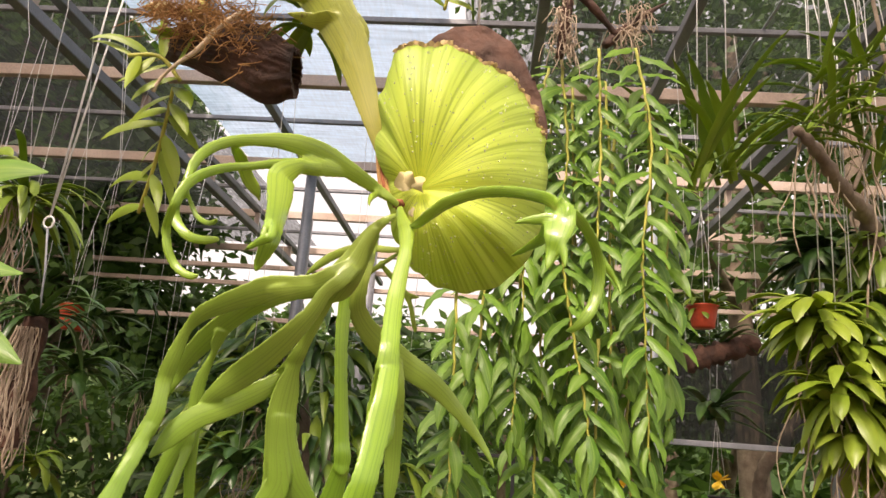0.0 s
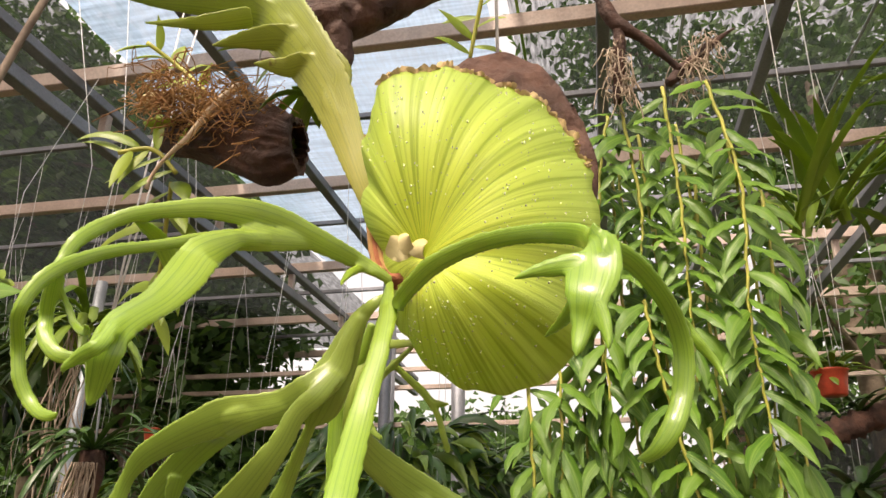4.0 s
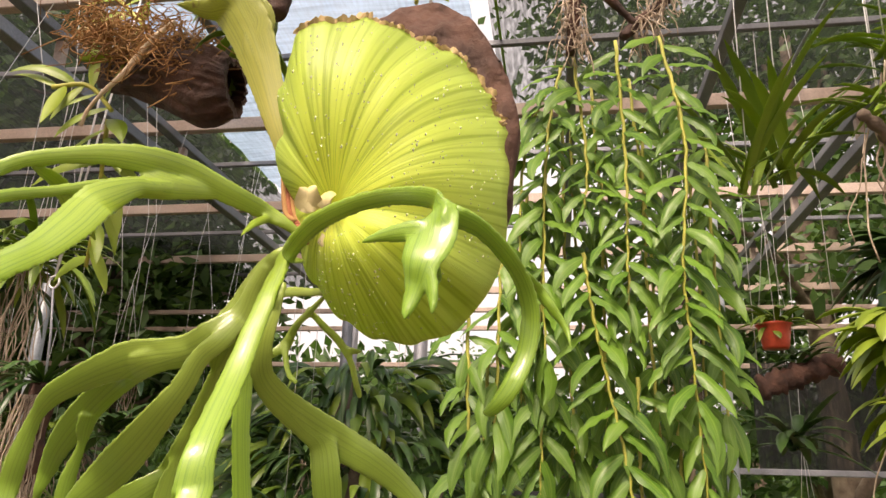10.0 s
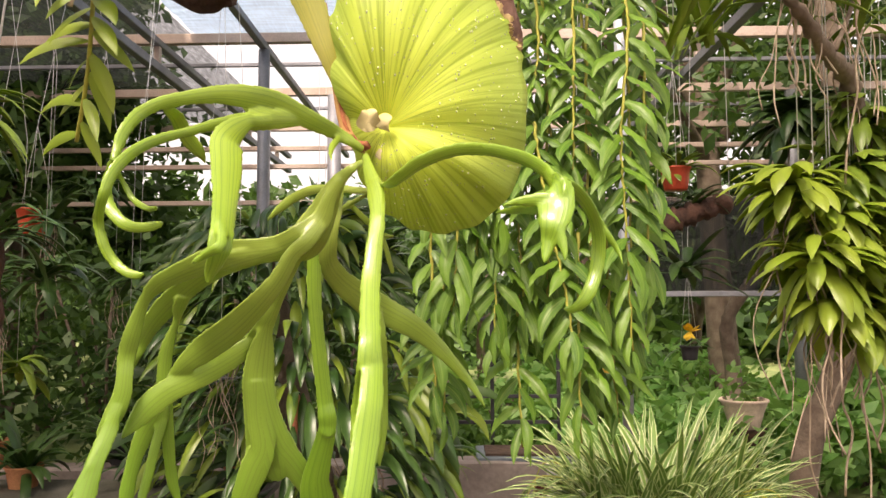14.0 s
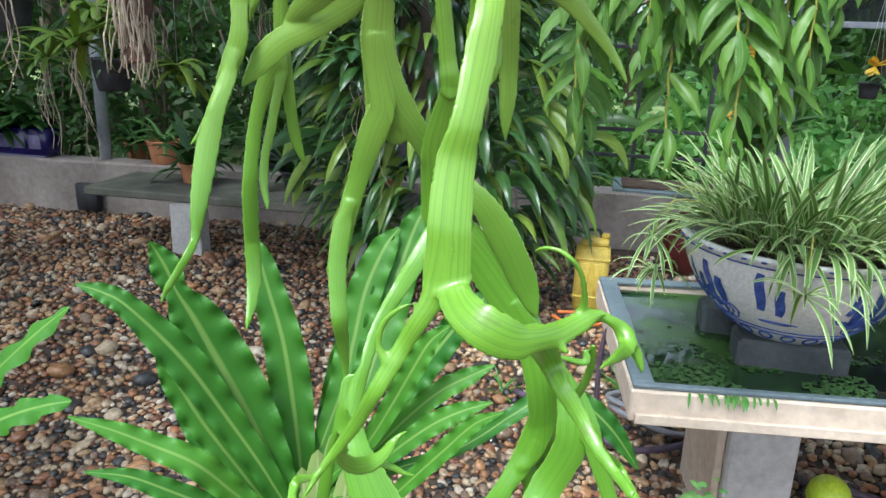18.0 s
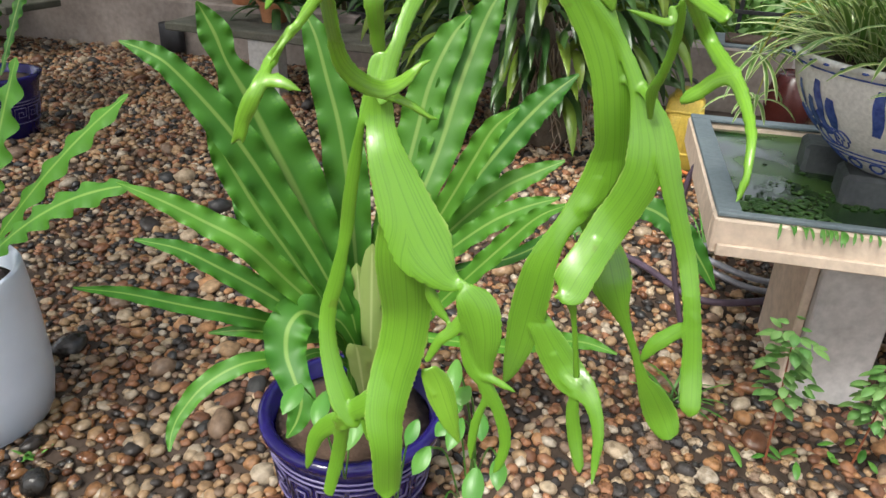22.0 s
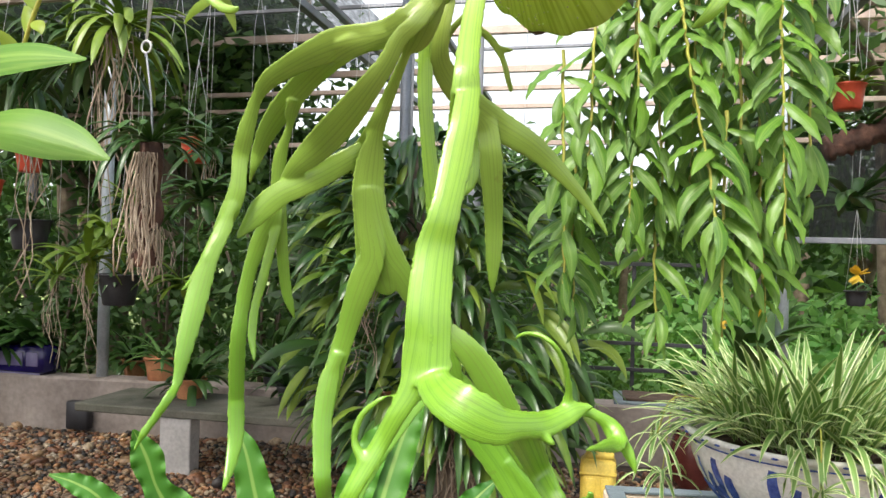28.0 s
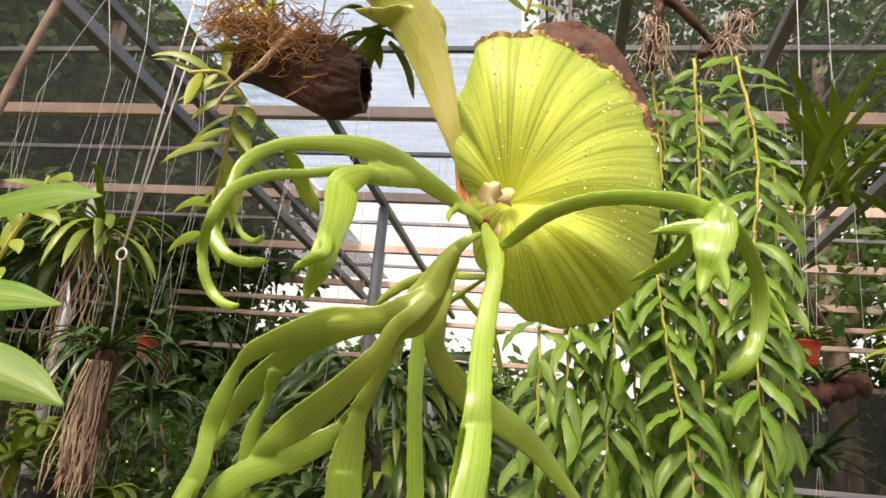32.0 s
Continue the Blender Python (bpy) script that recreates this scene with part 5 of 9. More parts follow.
lobe("left_frond", [(0.0589, 0.79, 1.5414, 0.0042), (0.0514, 0.7825, 1.5346, 0.0066), (0.041, 0.785, 1.5265, 0.0108), (0.0325, 0.79, 1.5152, 0.0168), (0.0249, 0.795, 1.5011, 0.0227), (0.0169, 0.7975, 1.4863, 0.0278), (0.01, 0.805, 1.4768, 0.0264), (0.0054, 0.81, 1.4705, 0.0211), (0.0024, 0.8132, 1.4664, 0.0106), (0.0014, 0.8144, 1.4649, 0.0021)])
lobe("left_frond", [(0.0418, 0.7837, 1.5261, 0.0066), (0.0326, 0.7877, 1.5117, 0.0109), (0.0252, 0.7905, 1.4957, 0.0167), (0.011, 0.7862, 1.4816, 0.0215), (-0.0076, 0.7919, 1.4737, 0.0209), (-0.027, 0.7927, 1.4711, 0.0219), (-0.0484, 0.7984, 1.4693, 0.0248), (-0.0702, 0.7991, 1.4621, 0.0206), (-0.0911, 0.8028, 1.4545, 0.0173), (-0.1078, 0.8066, 1.4465, 0.0149), (-0.1203, 0.8123, 1.4345, 0.0097), (-0.1266, 0.815, 1.4204, 0.0115), (-0.1322, 0.8177, 1.4051, 0.0141), (-0.1375, 0.8225, 1.3899, 0.0141), (-0.1384, 0.8222, 1.3747, 0.0132), (-0.1398, 0.8219, 1.3597, 0.0148), (-0.1457, 0.8216, 1.3446, 0.0156), (-0.1535, 0.8214, 1.3295, 0.013), (-0.1556, 0.8213, 1.3255, 0.0104), (-0.157, 0.8213, 1.3228, 0.0052), (-0.1574, 0.8213, 1.3219, 0.001)])
lobe("left_frond", [(-0.1421, 0.8205, 1.3508, 0.0095), (-0.1446, 0.8185, 1.3415, 0.0093), (-0.1474, 0.8164, 1.3325, 0.0135), (-0.1536, 0.804, 1.3057, 0.0141), (-0.1575, 0.7965, 1.282, 0.0174), (-0.1583, 0.789, 1.257, 0.0162), (-0.1585, 0.7815, 1.2328, 0.0126), (-0.1594, 0.7753, 1.2112, 0.0075), (-0.1594, 0.7641, 1.2014, 0.0073), (-0.1658, 0.7578, 1.1885, 0.0064), (-0.1708, 0.7516, 1.1779, 0.0056), (-0.1715, 0.7507, 1.1763, 0.0045), (-0.172, 0.7501, 1.1753, 0.0022), (-0.1722, 0.7499, 1.1749, 0.0004)])
lobe("left_frond", [(-0.1667, 0.757, 1.1871, 0.0039), (-0.1687, 0.7549, 1.1833, 0.0037), (-0.1708, 0.7528, 1.1795, 0.0056), (-0.174, 0.7503, 1.1721, 0.0036), (-0.1762, 0.7478, 1.1649, 0.0012)])
lobe("left_frond", [(-0.1505, 0.811, 1.3215, 0.0085), (-0.1533, 0.8065, 1.3126, 0.0087), (-0.156, 0.8025, 1.3035, 0.0088), (-0.164, 0.8008, 1.2902, 0.0061), (-0.1689, 0.7992, 1.2836, 0.0035), (-0.1729, 0.7975, 1.2787, 0.0009)])
lobe("left_frond", [(-0.005, 0.7912, 1.4734, 0.013), (-0.0218, 0.7925, 1.4686, 0.0134), (-0.0384, 0.7961, 1.4649, 0.0169), (-0.0661, 0.8147, 1.4583, 0.0202), (-0.0906, 0.8284, 1.4459, 0.0198), (-0.1133, 0.842, 1.4307, 0.0203), (-0.1315, 0.8549, 1.4149, 0.0169), (-0.1448, 0.8671, 1.3988, 0.0124), (-0.1504, 0.8693, 1.3845, 0.0067), (-0.1572, 0.8765, 1.3726, 0.0014)])
lobe("left_frond", [(-0.0971, 0.8342, 1.4374, 0.0114), (-0.1032, 0.8406, 1.4276, 0.0114), (-0.1078, 0.8472, 1.4165, 0.0066), (-0.1171, 0.8521, 1.3933, 0.0114), (-0.1204, 0.8571, 1.3698, 0.0124), (-0.1204, 0.862, 1.3412, 0.0125), (-0.1196, 0.8669, 1.3076, 0.0106), (-0.118, 0.8719, 1.2785, 0.0097), (-0.1143, 0.8768, 1.2614, 0.0058), (-0.113, 0.8818, 1.2527, 0.001)])
lobe("left_frond", [(0.0256, 0.789, 1.4927, 0.0106), (0.0165, 0.7839, 1.4788, 0.0129), (0.0052, 0.7846, 1.4685, 0.0123), (-0.0047, 0.7876, 1.4521, 0.014), (-0.0168, 0.7906, 1.4376, 0.0173), (-0.0326, 0.798, 1.4232, 0.0216), (-0.052, 0.8091, 1.4087, 0.0246), (-0.0742, 0.8253, 1.3958, 0.0236), (-0.0938, 0.8326, 1.382, 0.0159), (-0.1073, 0.8407, 1.3705, 0.009), (-0.1167, 0.8487, 1.3613, 0.0027)])
lobe("left_frond", [(0.0307, 0.7915, 1.5111, 0.0076), (0.0222, 0.7962, 1.4941, 0.0076), (0.0132, 0.8035, 1.4788, 0.0076), (0.0019, 0.8143, 1.4652, 0.0069), (-0.009, 0.8251, 1.4489, 0.0088), (-0.0202, 0.8359, 1.4321, 0.0116), (-0.0294, 0.8417, 1.4154, 0.0152), (-0.0404, 0.8526, 1.4014, 0.02), (-0.0536, 0.8684, 1.3915, 0.026), (-0.0589, 0.8747, 1.3876, 0.0208), (-0.0623, 0.8788, 1.385, 0.0104), (-0.0635, 0.8803, 1.3841, 0.0021)])
lobe("left_frond", [(-0.025, 0.839, 1.4231, 0.0084), (-0.032, 0.8448, 1.4115, 0.0103), (-0.0395, 0.8526, 1.4015, 0.0136), (-0.0547, 0.845, 1.3892, 0.0179), (-0.0736, 0.8424, 1.3779, 0.0205), (-0.0927, 0.8402, 1.368, 0.0205), (-0.1098, 0.8387, 1.3595, 0.0204), (-0.1241, 0.8373, 1.3479, 0.0204), (-0.1335, 0.8356, 1.3366, 0.015), (-0.1408, 0.8337, 1.3278, 0.0079), (-0.1446, 0.8319, 1.3221, 0.0017)])
lobe("left_frond", [(-0.1213, 0.8576, 1.3596, 0.0077), (-0.1227, 0.8574, 1.3503, 0.0077), (-0.1242, 0.857, 1.341, 0.0162), (-0.1374, 0.8595, 1.3216, 0.0163), (-0.1479, 0.8619, 1.2972, 0.0126), (-0.1539, 0.863, 1.2681, 0.0126), (-0.1563, 0.8633, 1.2392, 0.0135), (-0.1589, 0.8679, 1.2097, 0.0145), (-0.1613, 0.8711, 1.1802, 0.0136), (-0.1647, 0.8742, 1.1505, 0.0117), (-0.1652, 0.8746, 1.1465, 0.0094), (-0.1655, 0.8749, 1.1438, 0.0047), (-0.1656, 0.875, 1.1429, 0.0009)])
lobe("left_frond", [(-0.1596, 0.8689, 1.2005, 0.0088), (-0.1604, 0.87, 1.1906, 0.0086), (-0.1612, 0.8711, 1.1807, 0.0143), (-0.1585, 0.864, 1.1508, 0.0144), (-0.1556, 0.8519, 1.1309, 0.0102), (-0.1535, 0.8399, 1.1167, 0.005), (-0.1486, 0.8278, 1.1141, 0.001)])
lobe("left_frond", [(-0.1208, 0.8588, 1.3517, 0.0077), (-0.1213, 0.8586, 1.3417, 0.0077), (-0.1217, 0.858, 1.3315, 0.0086), (-0.1263, 0.8555, 1.3124, 0.0086), (-0.1312, 0.8531, 1.2887, 0.0085), (-0.136, 0.8506, 1.2652, 0.0075), (-0.1368, 0.8482, 1.2422, 0.0075), (-0.1333, 0.8457, 1.2266, 0.0046), (-0.1317, 0.8432, 1.2192, 0.0009)])
lobe("left_frond", [(-0.0198, 0.8358, 1.4318, 0.0072), (-0.025, 0.8394, 1.4211, 0.0085), (-0.0304, 0.8439, 1.411, 0.0119), (-0.0354, 0.847, 1.3884, 0.0229), (-0.0383, 0.8512, 1.3656, 0.0267), (-0.0371, 0.8574, 1.3428, 0.0288), (-0.0334, 0.8636, 1.3197, 0.0355), (-0.0303, 0.8697, 1.3033, 0.0424), (-0.0277, 0.8748, 1.2896, 0.0339), (-0.026, 0.8781, 1.2806, 0.017), (-0.0254, 0.8793, 1.2775, 0.0034)])
lobe("left_frond", [(-0.0389, 0.8495, 1.3673, 0.0163), (-0.0388, 0.855, 1.3386, 0.0183), (-0.0357, 0.861, 1.3103, 0.0205), (-0.0441, 0.8649, 1.2913, 0.0244), (-0.0544, 0.8687, 1.2673, 0.0208), (-0.0633, 0.8725, 1.2429, 0.0181), (-0.0707, 0.8747, 1.2187, 0.0172), (-0.0775, 0.8768, 1.1896, 0.0172), (-0.0838, 0.879, 1.1604, 0.0163), (-0.085, 0.8794, 1.1548, 0.013), (-0.0858, 0.8797, 1.1512, 0.0065), (-0.0861, 0.8798, 1.1499, 0.0013)])
lobe("left_frond", [(-0.0685, 0.8728, 1.2269, 0.0108), (-0.0721, 0.8721, 1.2155, 0.0107), (-0.0752, 0.871, 1.2042, 0.0168), (-0.0771, 0.8671, 1.1741, 0.0169), (-0.0741, 0.8582, 1.1457, 0.0159), (-0.07, 0.8494, 1.123, 0.0149), (-0.0704, 0.8555, 1.0988, 0.0121), (-0.0706, 0.8616, 1.0737, 0.0072), (-0.0701, 0.8627, 1.0504, 0.0016)])
lobe("left_frond", [(-0.0364, 0.851, 1.3667, 0.0165), (-0.0321, 0.8587, 1.3383, 0.0187), (-0.0245, 0.8673, 1.3106, 0.0234), (-0.014, 0.8753, 1.2942, 0.0217), (-0.0049, 0.8833, 1.2776, 0.02), (0.0021, 0.8888, 1.2632, 0.0182), (0.0081, 0.8943, 1.2487, 0.0173), (0.0103, 0.8963, 1.2434, 0.0138), (0.0117, 0.8976, 1.24, 0.0069), (0.0122, 0.8981, 1.2387, 0.0014)])
lobe("left_frond", [(0.0003, 0.8858, 1.2719, 0.0119), (0.0083, 0.89, 1.2618, 0.0112), (0.0162, 0.8943, 1.2516, 0.0165), (0.0396, 0.8917, 1.2341, 0.0213), (0.0577, 0.8941, 1.2101, 0.0264), (0.0711, 0.8964, 1.1851, 0.0267), (0.0823, 0.9005, 1.1588, 0.0251), (0.0908, 0.9045, 1.1369, 0.0152), (0.0964, 0.9086, 1.124, 0.0031)])
lobe("centre_frond", [(0.0376, 0.82, 1.5326, 0.0062), (0.0288, 0.8267, 1.5135, 0.008), (0.0197, 0.8333, 1.4964, 0.0099), (0.0125, 0.8367, 1.4785, 0.0117), (0.011, 0.8389, 1.4562, 0.0125), (0.0116, 0.8411, 1.4298, 0.0124), (0.0136, 0.8433, 1.4039, 0.0123), (0.0159, 0.8456, 1.3784, 0.0131), (0.0189, 0.8478, 1.3491, 0.0138), (0.0209, 0.85, 1.3286, 0.0146), (0.0214, 0.8505, 1.3235, 0.0117), (0.0217, 0.8509, 1.3202, 0.0058), (0.0218, 0.851, 1.3191, 0.0012)])
lobe("centre_frond", [(0.0078, 0.87, 1.2816, 0.0233), (0.0072, 0.88, 1.2598, 0.0295), (0.0085, 0.8867, 1.2368, 0.0358), (0.0128, 0.89, 1.2155, 0.0449), (0.0159, 0.8924, 1.2003, 0.0359), (0.0179, 0.8939, 1.1903, 0.018), (0.0186, 0.8944, 1.1868, 0.0036)])
lobe("centre_frond", [(0.0074, 0.8711, 1.278, 0.0149), (0.007, 0.8834, 1.2451, 0.0203), (0.0113, 0.89, 1.2107, 0.0294), (0.0231, 0.894, 1.1987, 0.0364), (0.0401, 0.898, 1.1794, 0.0356), (0.0575, 0.902, 1.1549, 0.0349), (0.0751, 0.906, 1.13, 0.0331), (0.0894, 0.91, 1.1047, 0.0314), (0.0994, 0.914, 1.0786, 0.0296), (0.1049, 0.918, 1.0518, 0.0289), (0.1085, 0.924, 1.0183, 0.0283), (0.1082, 0.927, 0.9844, 0.0287), (0.1045, 0.93, 0.955, 0.028), (0.1033, 0.931, 0.9453, 0.0224), (0.1025, 0.9316, 0.939, 0.0112), (0.1022, 0.9319, 0.9368, 0.0022)])
lobe("centre_frond", [(0.1041, 0.9178, 1.0526, 0.0179), (0.1057, 0.9215, 1.0308, 0.0177), (0.1063, 0.9246, 1.0087, 0.0275), (0.0996, 0.9201, 0.9823, 0.0279), (0.0881, 0.9155, 0.9596, 0.0223), (0.078, 0.911, 0.9424, 0.0184), (0.0671, 0.9081, 0.9177, 0.025), (0.0611, 0.9052, 0.887, 0.033), (0.0554, 0.9023, 0.8485, 0.0338), (0.0519, 0.8994, 0.8189, 0.0255), (0.0476, 0.8965, 0.7952, 0.0135), (0.0436, 0.8937, 0.7819, 0.0017)])
lobe("centre_frond", [(0.0668, 0.9089, 0.9127, 0.0162), (0.0628, 0.9084, 0.8876, 0.0202), (0.06, 0.9085, 0.8621, 0.0196), (0.0714, 0.9009, 0.8469, 0.0228), (0.0852, 0.8984, 0.8255, 0.0306), (0.1019, 0.8959, 0.8045, 0.0329), (0.1177, 0.8884, 0.7977, 0.025), (0.1301, 0.8809, 0.7866, 0.0151), (0.1386, 0.8734, 0.7637, 0.0108), (0.1403, 0.8659, 0.7344, 0.0066), (0.141, 0.8584, 0.7209, 0.0011)])
lobe("centre_frond", [(0.0853, 0.8982, 0.8226, 0.0122), (0.0959, 0.8964, 0.8054, 0.0122), (0.1097, 0.8899, 0.7941, 0.0098), (0.1116, 0.888, 0.7711, 0.0122), (0.1179, 0.8862, 0.7453, 0.0135), (0.1266, 0.8793, 0.7204, 0.009), (0.1295, 0.8775, 0.7178, 0.0017)])
lobe("centre_frond", [(0.1028, 0.9213, 0.9891, 0.0172), (0.0987, 0.9185, 0.9732, 0.0161), (0.0934, 0.9155, 0.9578, 0.0132), (0.1042, 0.9267, 0.9398, 0.0259), (0.1185, 0.9229, 0.9149, 0.0344), (0.1271, 0.9191, 0.8944, 0.0347), (0.1362, 0.9204, 0.8737, 0.0181), (0.1461, 0.9216, 0.8526, 0.0086), (0.1567, 0.9228, 0.8278, 0.0077), (0.1671, 0.924, 0.802, 0.0122), (0.1783, 0.9252, 0.783, 0.0247), (0.1903, 0.9264, 0.76, 0.0306), (0.2, 0.9227, 0.7439, 0.0205), (0.2029, 0.9239, 0.74, 0.0034)])
lobe("centre_frond", [(0.0792, 0.9082, 1.1238, 0.0123), (0.0912, 0.913, 1.1042, 0.0123), (0.1003, 0.9182, 1.0831, 0.0123), (0.1164, 0.9128, 1.0757, 0.0112), (0.1274, 0.9041, 1.0705, 0.008), (0.1348, 0.8921, 1.065, 0.0069), (0.136, 0.8902, 1.0641, 0.0055), (0.1368, 0.8889, 1.0635, 0.0028), (0.137, 0.8885, 1.0633, 0.0006)])
lobe("centre_frond", [(0.0747, 0.9053, 1.1362, 0.0117), (0.0902, 0.9084, 1.1191, 0.0117), (0.1042, 0.9116, 1.1015, 0.0099), (0.1148, 0.9101, 1.0849, 0.0117), (0.1234, 0.9087, 1.0678, 0.0137), (0.1308, 0.9076, 1.0475, 0.0212), (0.1371, 0.903, 1.0279, 0.0297), (0.1372, 0.8983, 1.007, 0.0309), (0.1296, 0.8937, 0.984, 0.0304), (0.119, 0.889, 0.9624, 0.0309), (0.1089, 0.8794, 0.9402, 0.0301), (0.1003, 0.8697, 0.9237, 0.0322), (0.0952, 0.8651, 0.9108, 0.0294), (0.0882, 0.8604, 0.9061, 0.0049), (0.087, 0.8596, 0.9053, 0.0039), (0.0861, 0.859, 0.9047, 0.002), (0.0859, 0.8588, 0.9045, 0.0004)])
lobe("centre_frond", [(0.1225, 0.9093, 1.0763, 0.0079), (0.1332, 0.9083, 1.0619, 0.0104), (0.1435, 0.9067, 1.0474, 0.0137), (0.152, 0.9023, 1.0258, 0.0184), (0.1615, 0.8979, 0.9988, 0.0168), (0.1722, 0.8936, 0.9712, 0.0151), (0.183, 0.8892, 0.943, 0.0153), (0.1911, 0.8798, 0.9165, 0.0144), (0.1979, 0.8754, 0.8858, 0.0146), (0.2032, 0.871, 0.8536, 0.0168), (0.2067, 0.8617, 0.8315, 0.0169), (0.2076, 0.8594, 0.8261, 0.0135), (0.2081, 0.8579, 0.8226, 0.0068), (0.2083, 0.8574, 0.8213, 0.0014)])
lobe("centre_frond", [(0.1139, 0.8839, 0.9506, 0.0147), (0.1053, 0.8747, 0.9323, 0.0147), (0.0972, 0.866, 0.9136, 0.0147), (0.102, 0.8694, 0.8888, 0.006), (0.1061, 0.8727, 0.8628, 0.0051), (0.1114, 0.876, 0.8227, 0.0063), (0.1117, 0.8762, 0.8205, 0.005), (0.1119, 0.8763, 0.8191, 0.0025), (0.1119, 0.8763, 0.8186, 0.0005)])
lobe("centre_frond", [(0.1903, 0.8807, 0.9184, 0.009), (0.1928, 0.8787, 0.9072, 0.009), (0.1951, 0.8772, 0.8958, 0.0087), (0.1831, 0.8784, 0.8827, 0.0128), (0.1707, 0.8797, 0.8692, 0.013), (0.1641, 0.8809, 0.8539, 0.0071), (0.1632, 0.8822, 0.8463, 0.0015)])
lobe("centre_frond", [(0.1409, 0.8, 1.1455, 0.0049), (0.1434, 0.7975, 1.1376, 0.0057), (0.1375, 0.795, 1.1369, 0.0049), (0.1274, 0.7925, 1.1397, 0.0041), (0.1162, 0.79, 1.1424, 0.0008)])
lobe("centre_frond", [(0.1468, 0.8, 1.1498, 0.0049), (0.1471, 0.808, 1.1322, 0.0067), (0.1452, 0.816, 1.1159, 0.0068), (0.1411, 0.826, 1.0985, 0.007), (0.1365, 0.838, 1.0844, 0.0081), (0.1377, 0.85, 1.0654, 0.0046), (0.1378, 0.8509, 1.064, 0.0037), (0.1378, 0.8514, 1.0631, 0.0018), (0.1379, 0.8516, 1.0628, 0.0004)])
lobe("centre_frond", [(0.0088, 0.89, 1.2072, 0.0216), (-0.0002, 0.877, 1.1914, 0.0194), (-0.0088, 0.8641, 1.175, 0.0162), (-0.0164, 0.8486, 1.1593, 0.0141), (-0.0252, 0.8381, 1.1412, 0.0121), (-0.0306, 0.8227, 1.1243, 0.011), (-0.0327, 0.8072, 1.106, 0.0099), (-0.0356, 0.7992, 1.0891, 0.0107), (-0.0374, 0.7913, 1.0726, 0.0115), (-0.0378, 0.7896, 1.069, 0.0092), (-0.0381, 0.7884, 1.0666, 0.0046), (-0.0381, 0.788, 1.0658, 0.0009)])
lobe("centre_frond", [(-0.0349, 0.806, 1.104, 0.0062), (-0.0386, 0.8026, 1.0976, 0.0064), (-0.0427, 0.7992, 1.0914, 0.0163), (-0.0415, 0.7918, 1.0726, 0.0189), (-0.0396, 0.7893, 1.0518, 0.0208), (-0.0314, 0.7802, 1.0343, 0.0265), (-0.0212, 0.7772, 1.0144, 0.0343), (-0.0103, 0.7754, 0.9938, 0.0405), (0.0022, 0.7746, 0.9724, 0.0444), (0.015, 0.7744, 0.9578, 0.0301), (0.0263, 0.7758, 0.9493, 0.0147), (0.038, 0.7723, 0.9508, 0.0013)])
lobe("centre_frond", [(-0.0365, 0.7849, 1.0432, 0.0146), (-0.0244, 0.7775, 1.0163, 0.0207), (-0.0131, 0.7752, 0.9888, 0.036), (-0.0145, 0.779, 0.9618, 0.042), (-0.015, 0.7828, 0.933, 0.0425), (-0.0165, 0.7864, 0.9019, 0.0400), (-0.0197, 0.7848, 0.8728, 0.0385), (-0.025, 0.7832, 0.845, 0.0359), (-0.0262, 0.776, 0.8156, 0.0325), (-0.021, 0.7687, 0.7842, 0.0259), (-0.022, 0.7663, 0.7431, 0.0225), (-0.0222, 0.7658, 0.7352, 0.018), (-0.0223, 0.7655, 0.7301, 0.009), (-0.0224, 0.7654, 0.7283, 0.0018)])
lobe("centre_frond", [(-0.0175, 0.7858, 0.8903, 0.0199), (-0.0219, 0.7844, 0.8633, 0.0199), (-0.0265, 0.7818, 0.8363, 0.0195), (-0.0428, 0.7825, 0.8178, 0.0199), (-0.0596, 0.7833, 0.8019, 0.0173), (-0.0743, 0.784, 0.7878, 0.0114), (-0.0822, 0.7848, 0.7818, 0.0016)])
lobe("centre_frond", [(-0.0302, 0.782, 0.8311, 0.0092), (-0.0396, 0.7823, 0.8192, 0.0092), (-0.0495, 0.7828, 0.8076, 0.0071), (-0.0458, 0.7828, 0.7866, 0.0092), (-0.041, 0.7828, 0.7724, 0.0062), (-0.0388, 0.7828, 0.7634, 0.001)])
lobe("centre_frond", [(-0.0455, 0.7955, 1.0815, 0.0095), (-0.0492, 0.7912, 1.0658, 0.0095), (-0.0532, 0.7893, 1.0495, 0.0059), (-0.0592, 0.7937, 1.0235, 0.0095), (-0.0651, 0.7981, 0.9961, 0.0107), (-0.0712, 0.8025, 0.9669, 0.012), (-0.0756, 0.802, 0.9448, 0.0103), (-0.0824, 0.8014, 0.9155, 0.0125), (-0.0906, 0.8028, 0.8831, 0.0139), (-0.0888, 0.7992, 0.8552, 0.0151), (-0.0803, 0.7936, 0.8299, 0.0183), (-0.069, 0.786, 0.8099, 0.0224), (-0.0609, 0.7834, 0.798, 0.0204), (-0.0569, 0.7821, 0.7922, 0.0163), (-0.0543, 0.7813, 0.7884, 0.0082), (-0.0534, 0.781, 0.787, 0.0016)])
lobe("centre_frond", [(-0.0495, 0.7828, 0.8125, 0.0117), (-0.058, 0.7832, 0.8059, 0.0109), (-0.0665, 0.7836, 0.7995, 0.0123), (-0.0738, 0.7852, 0.7646, 0.0126), (-0.0802, 0.7869, 0.7318, 0.013), (-0.0882, 0.7886, 0.6953, 0.0111), (-0.089, 0.7888, 0.6915, 0.0089), (-0.0896, 0.7889, 0.689, 0.0044), (-0.0898, 0.7889, 0.6882, 0.0009)])
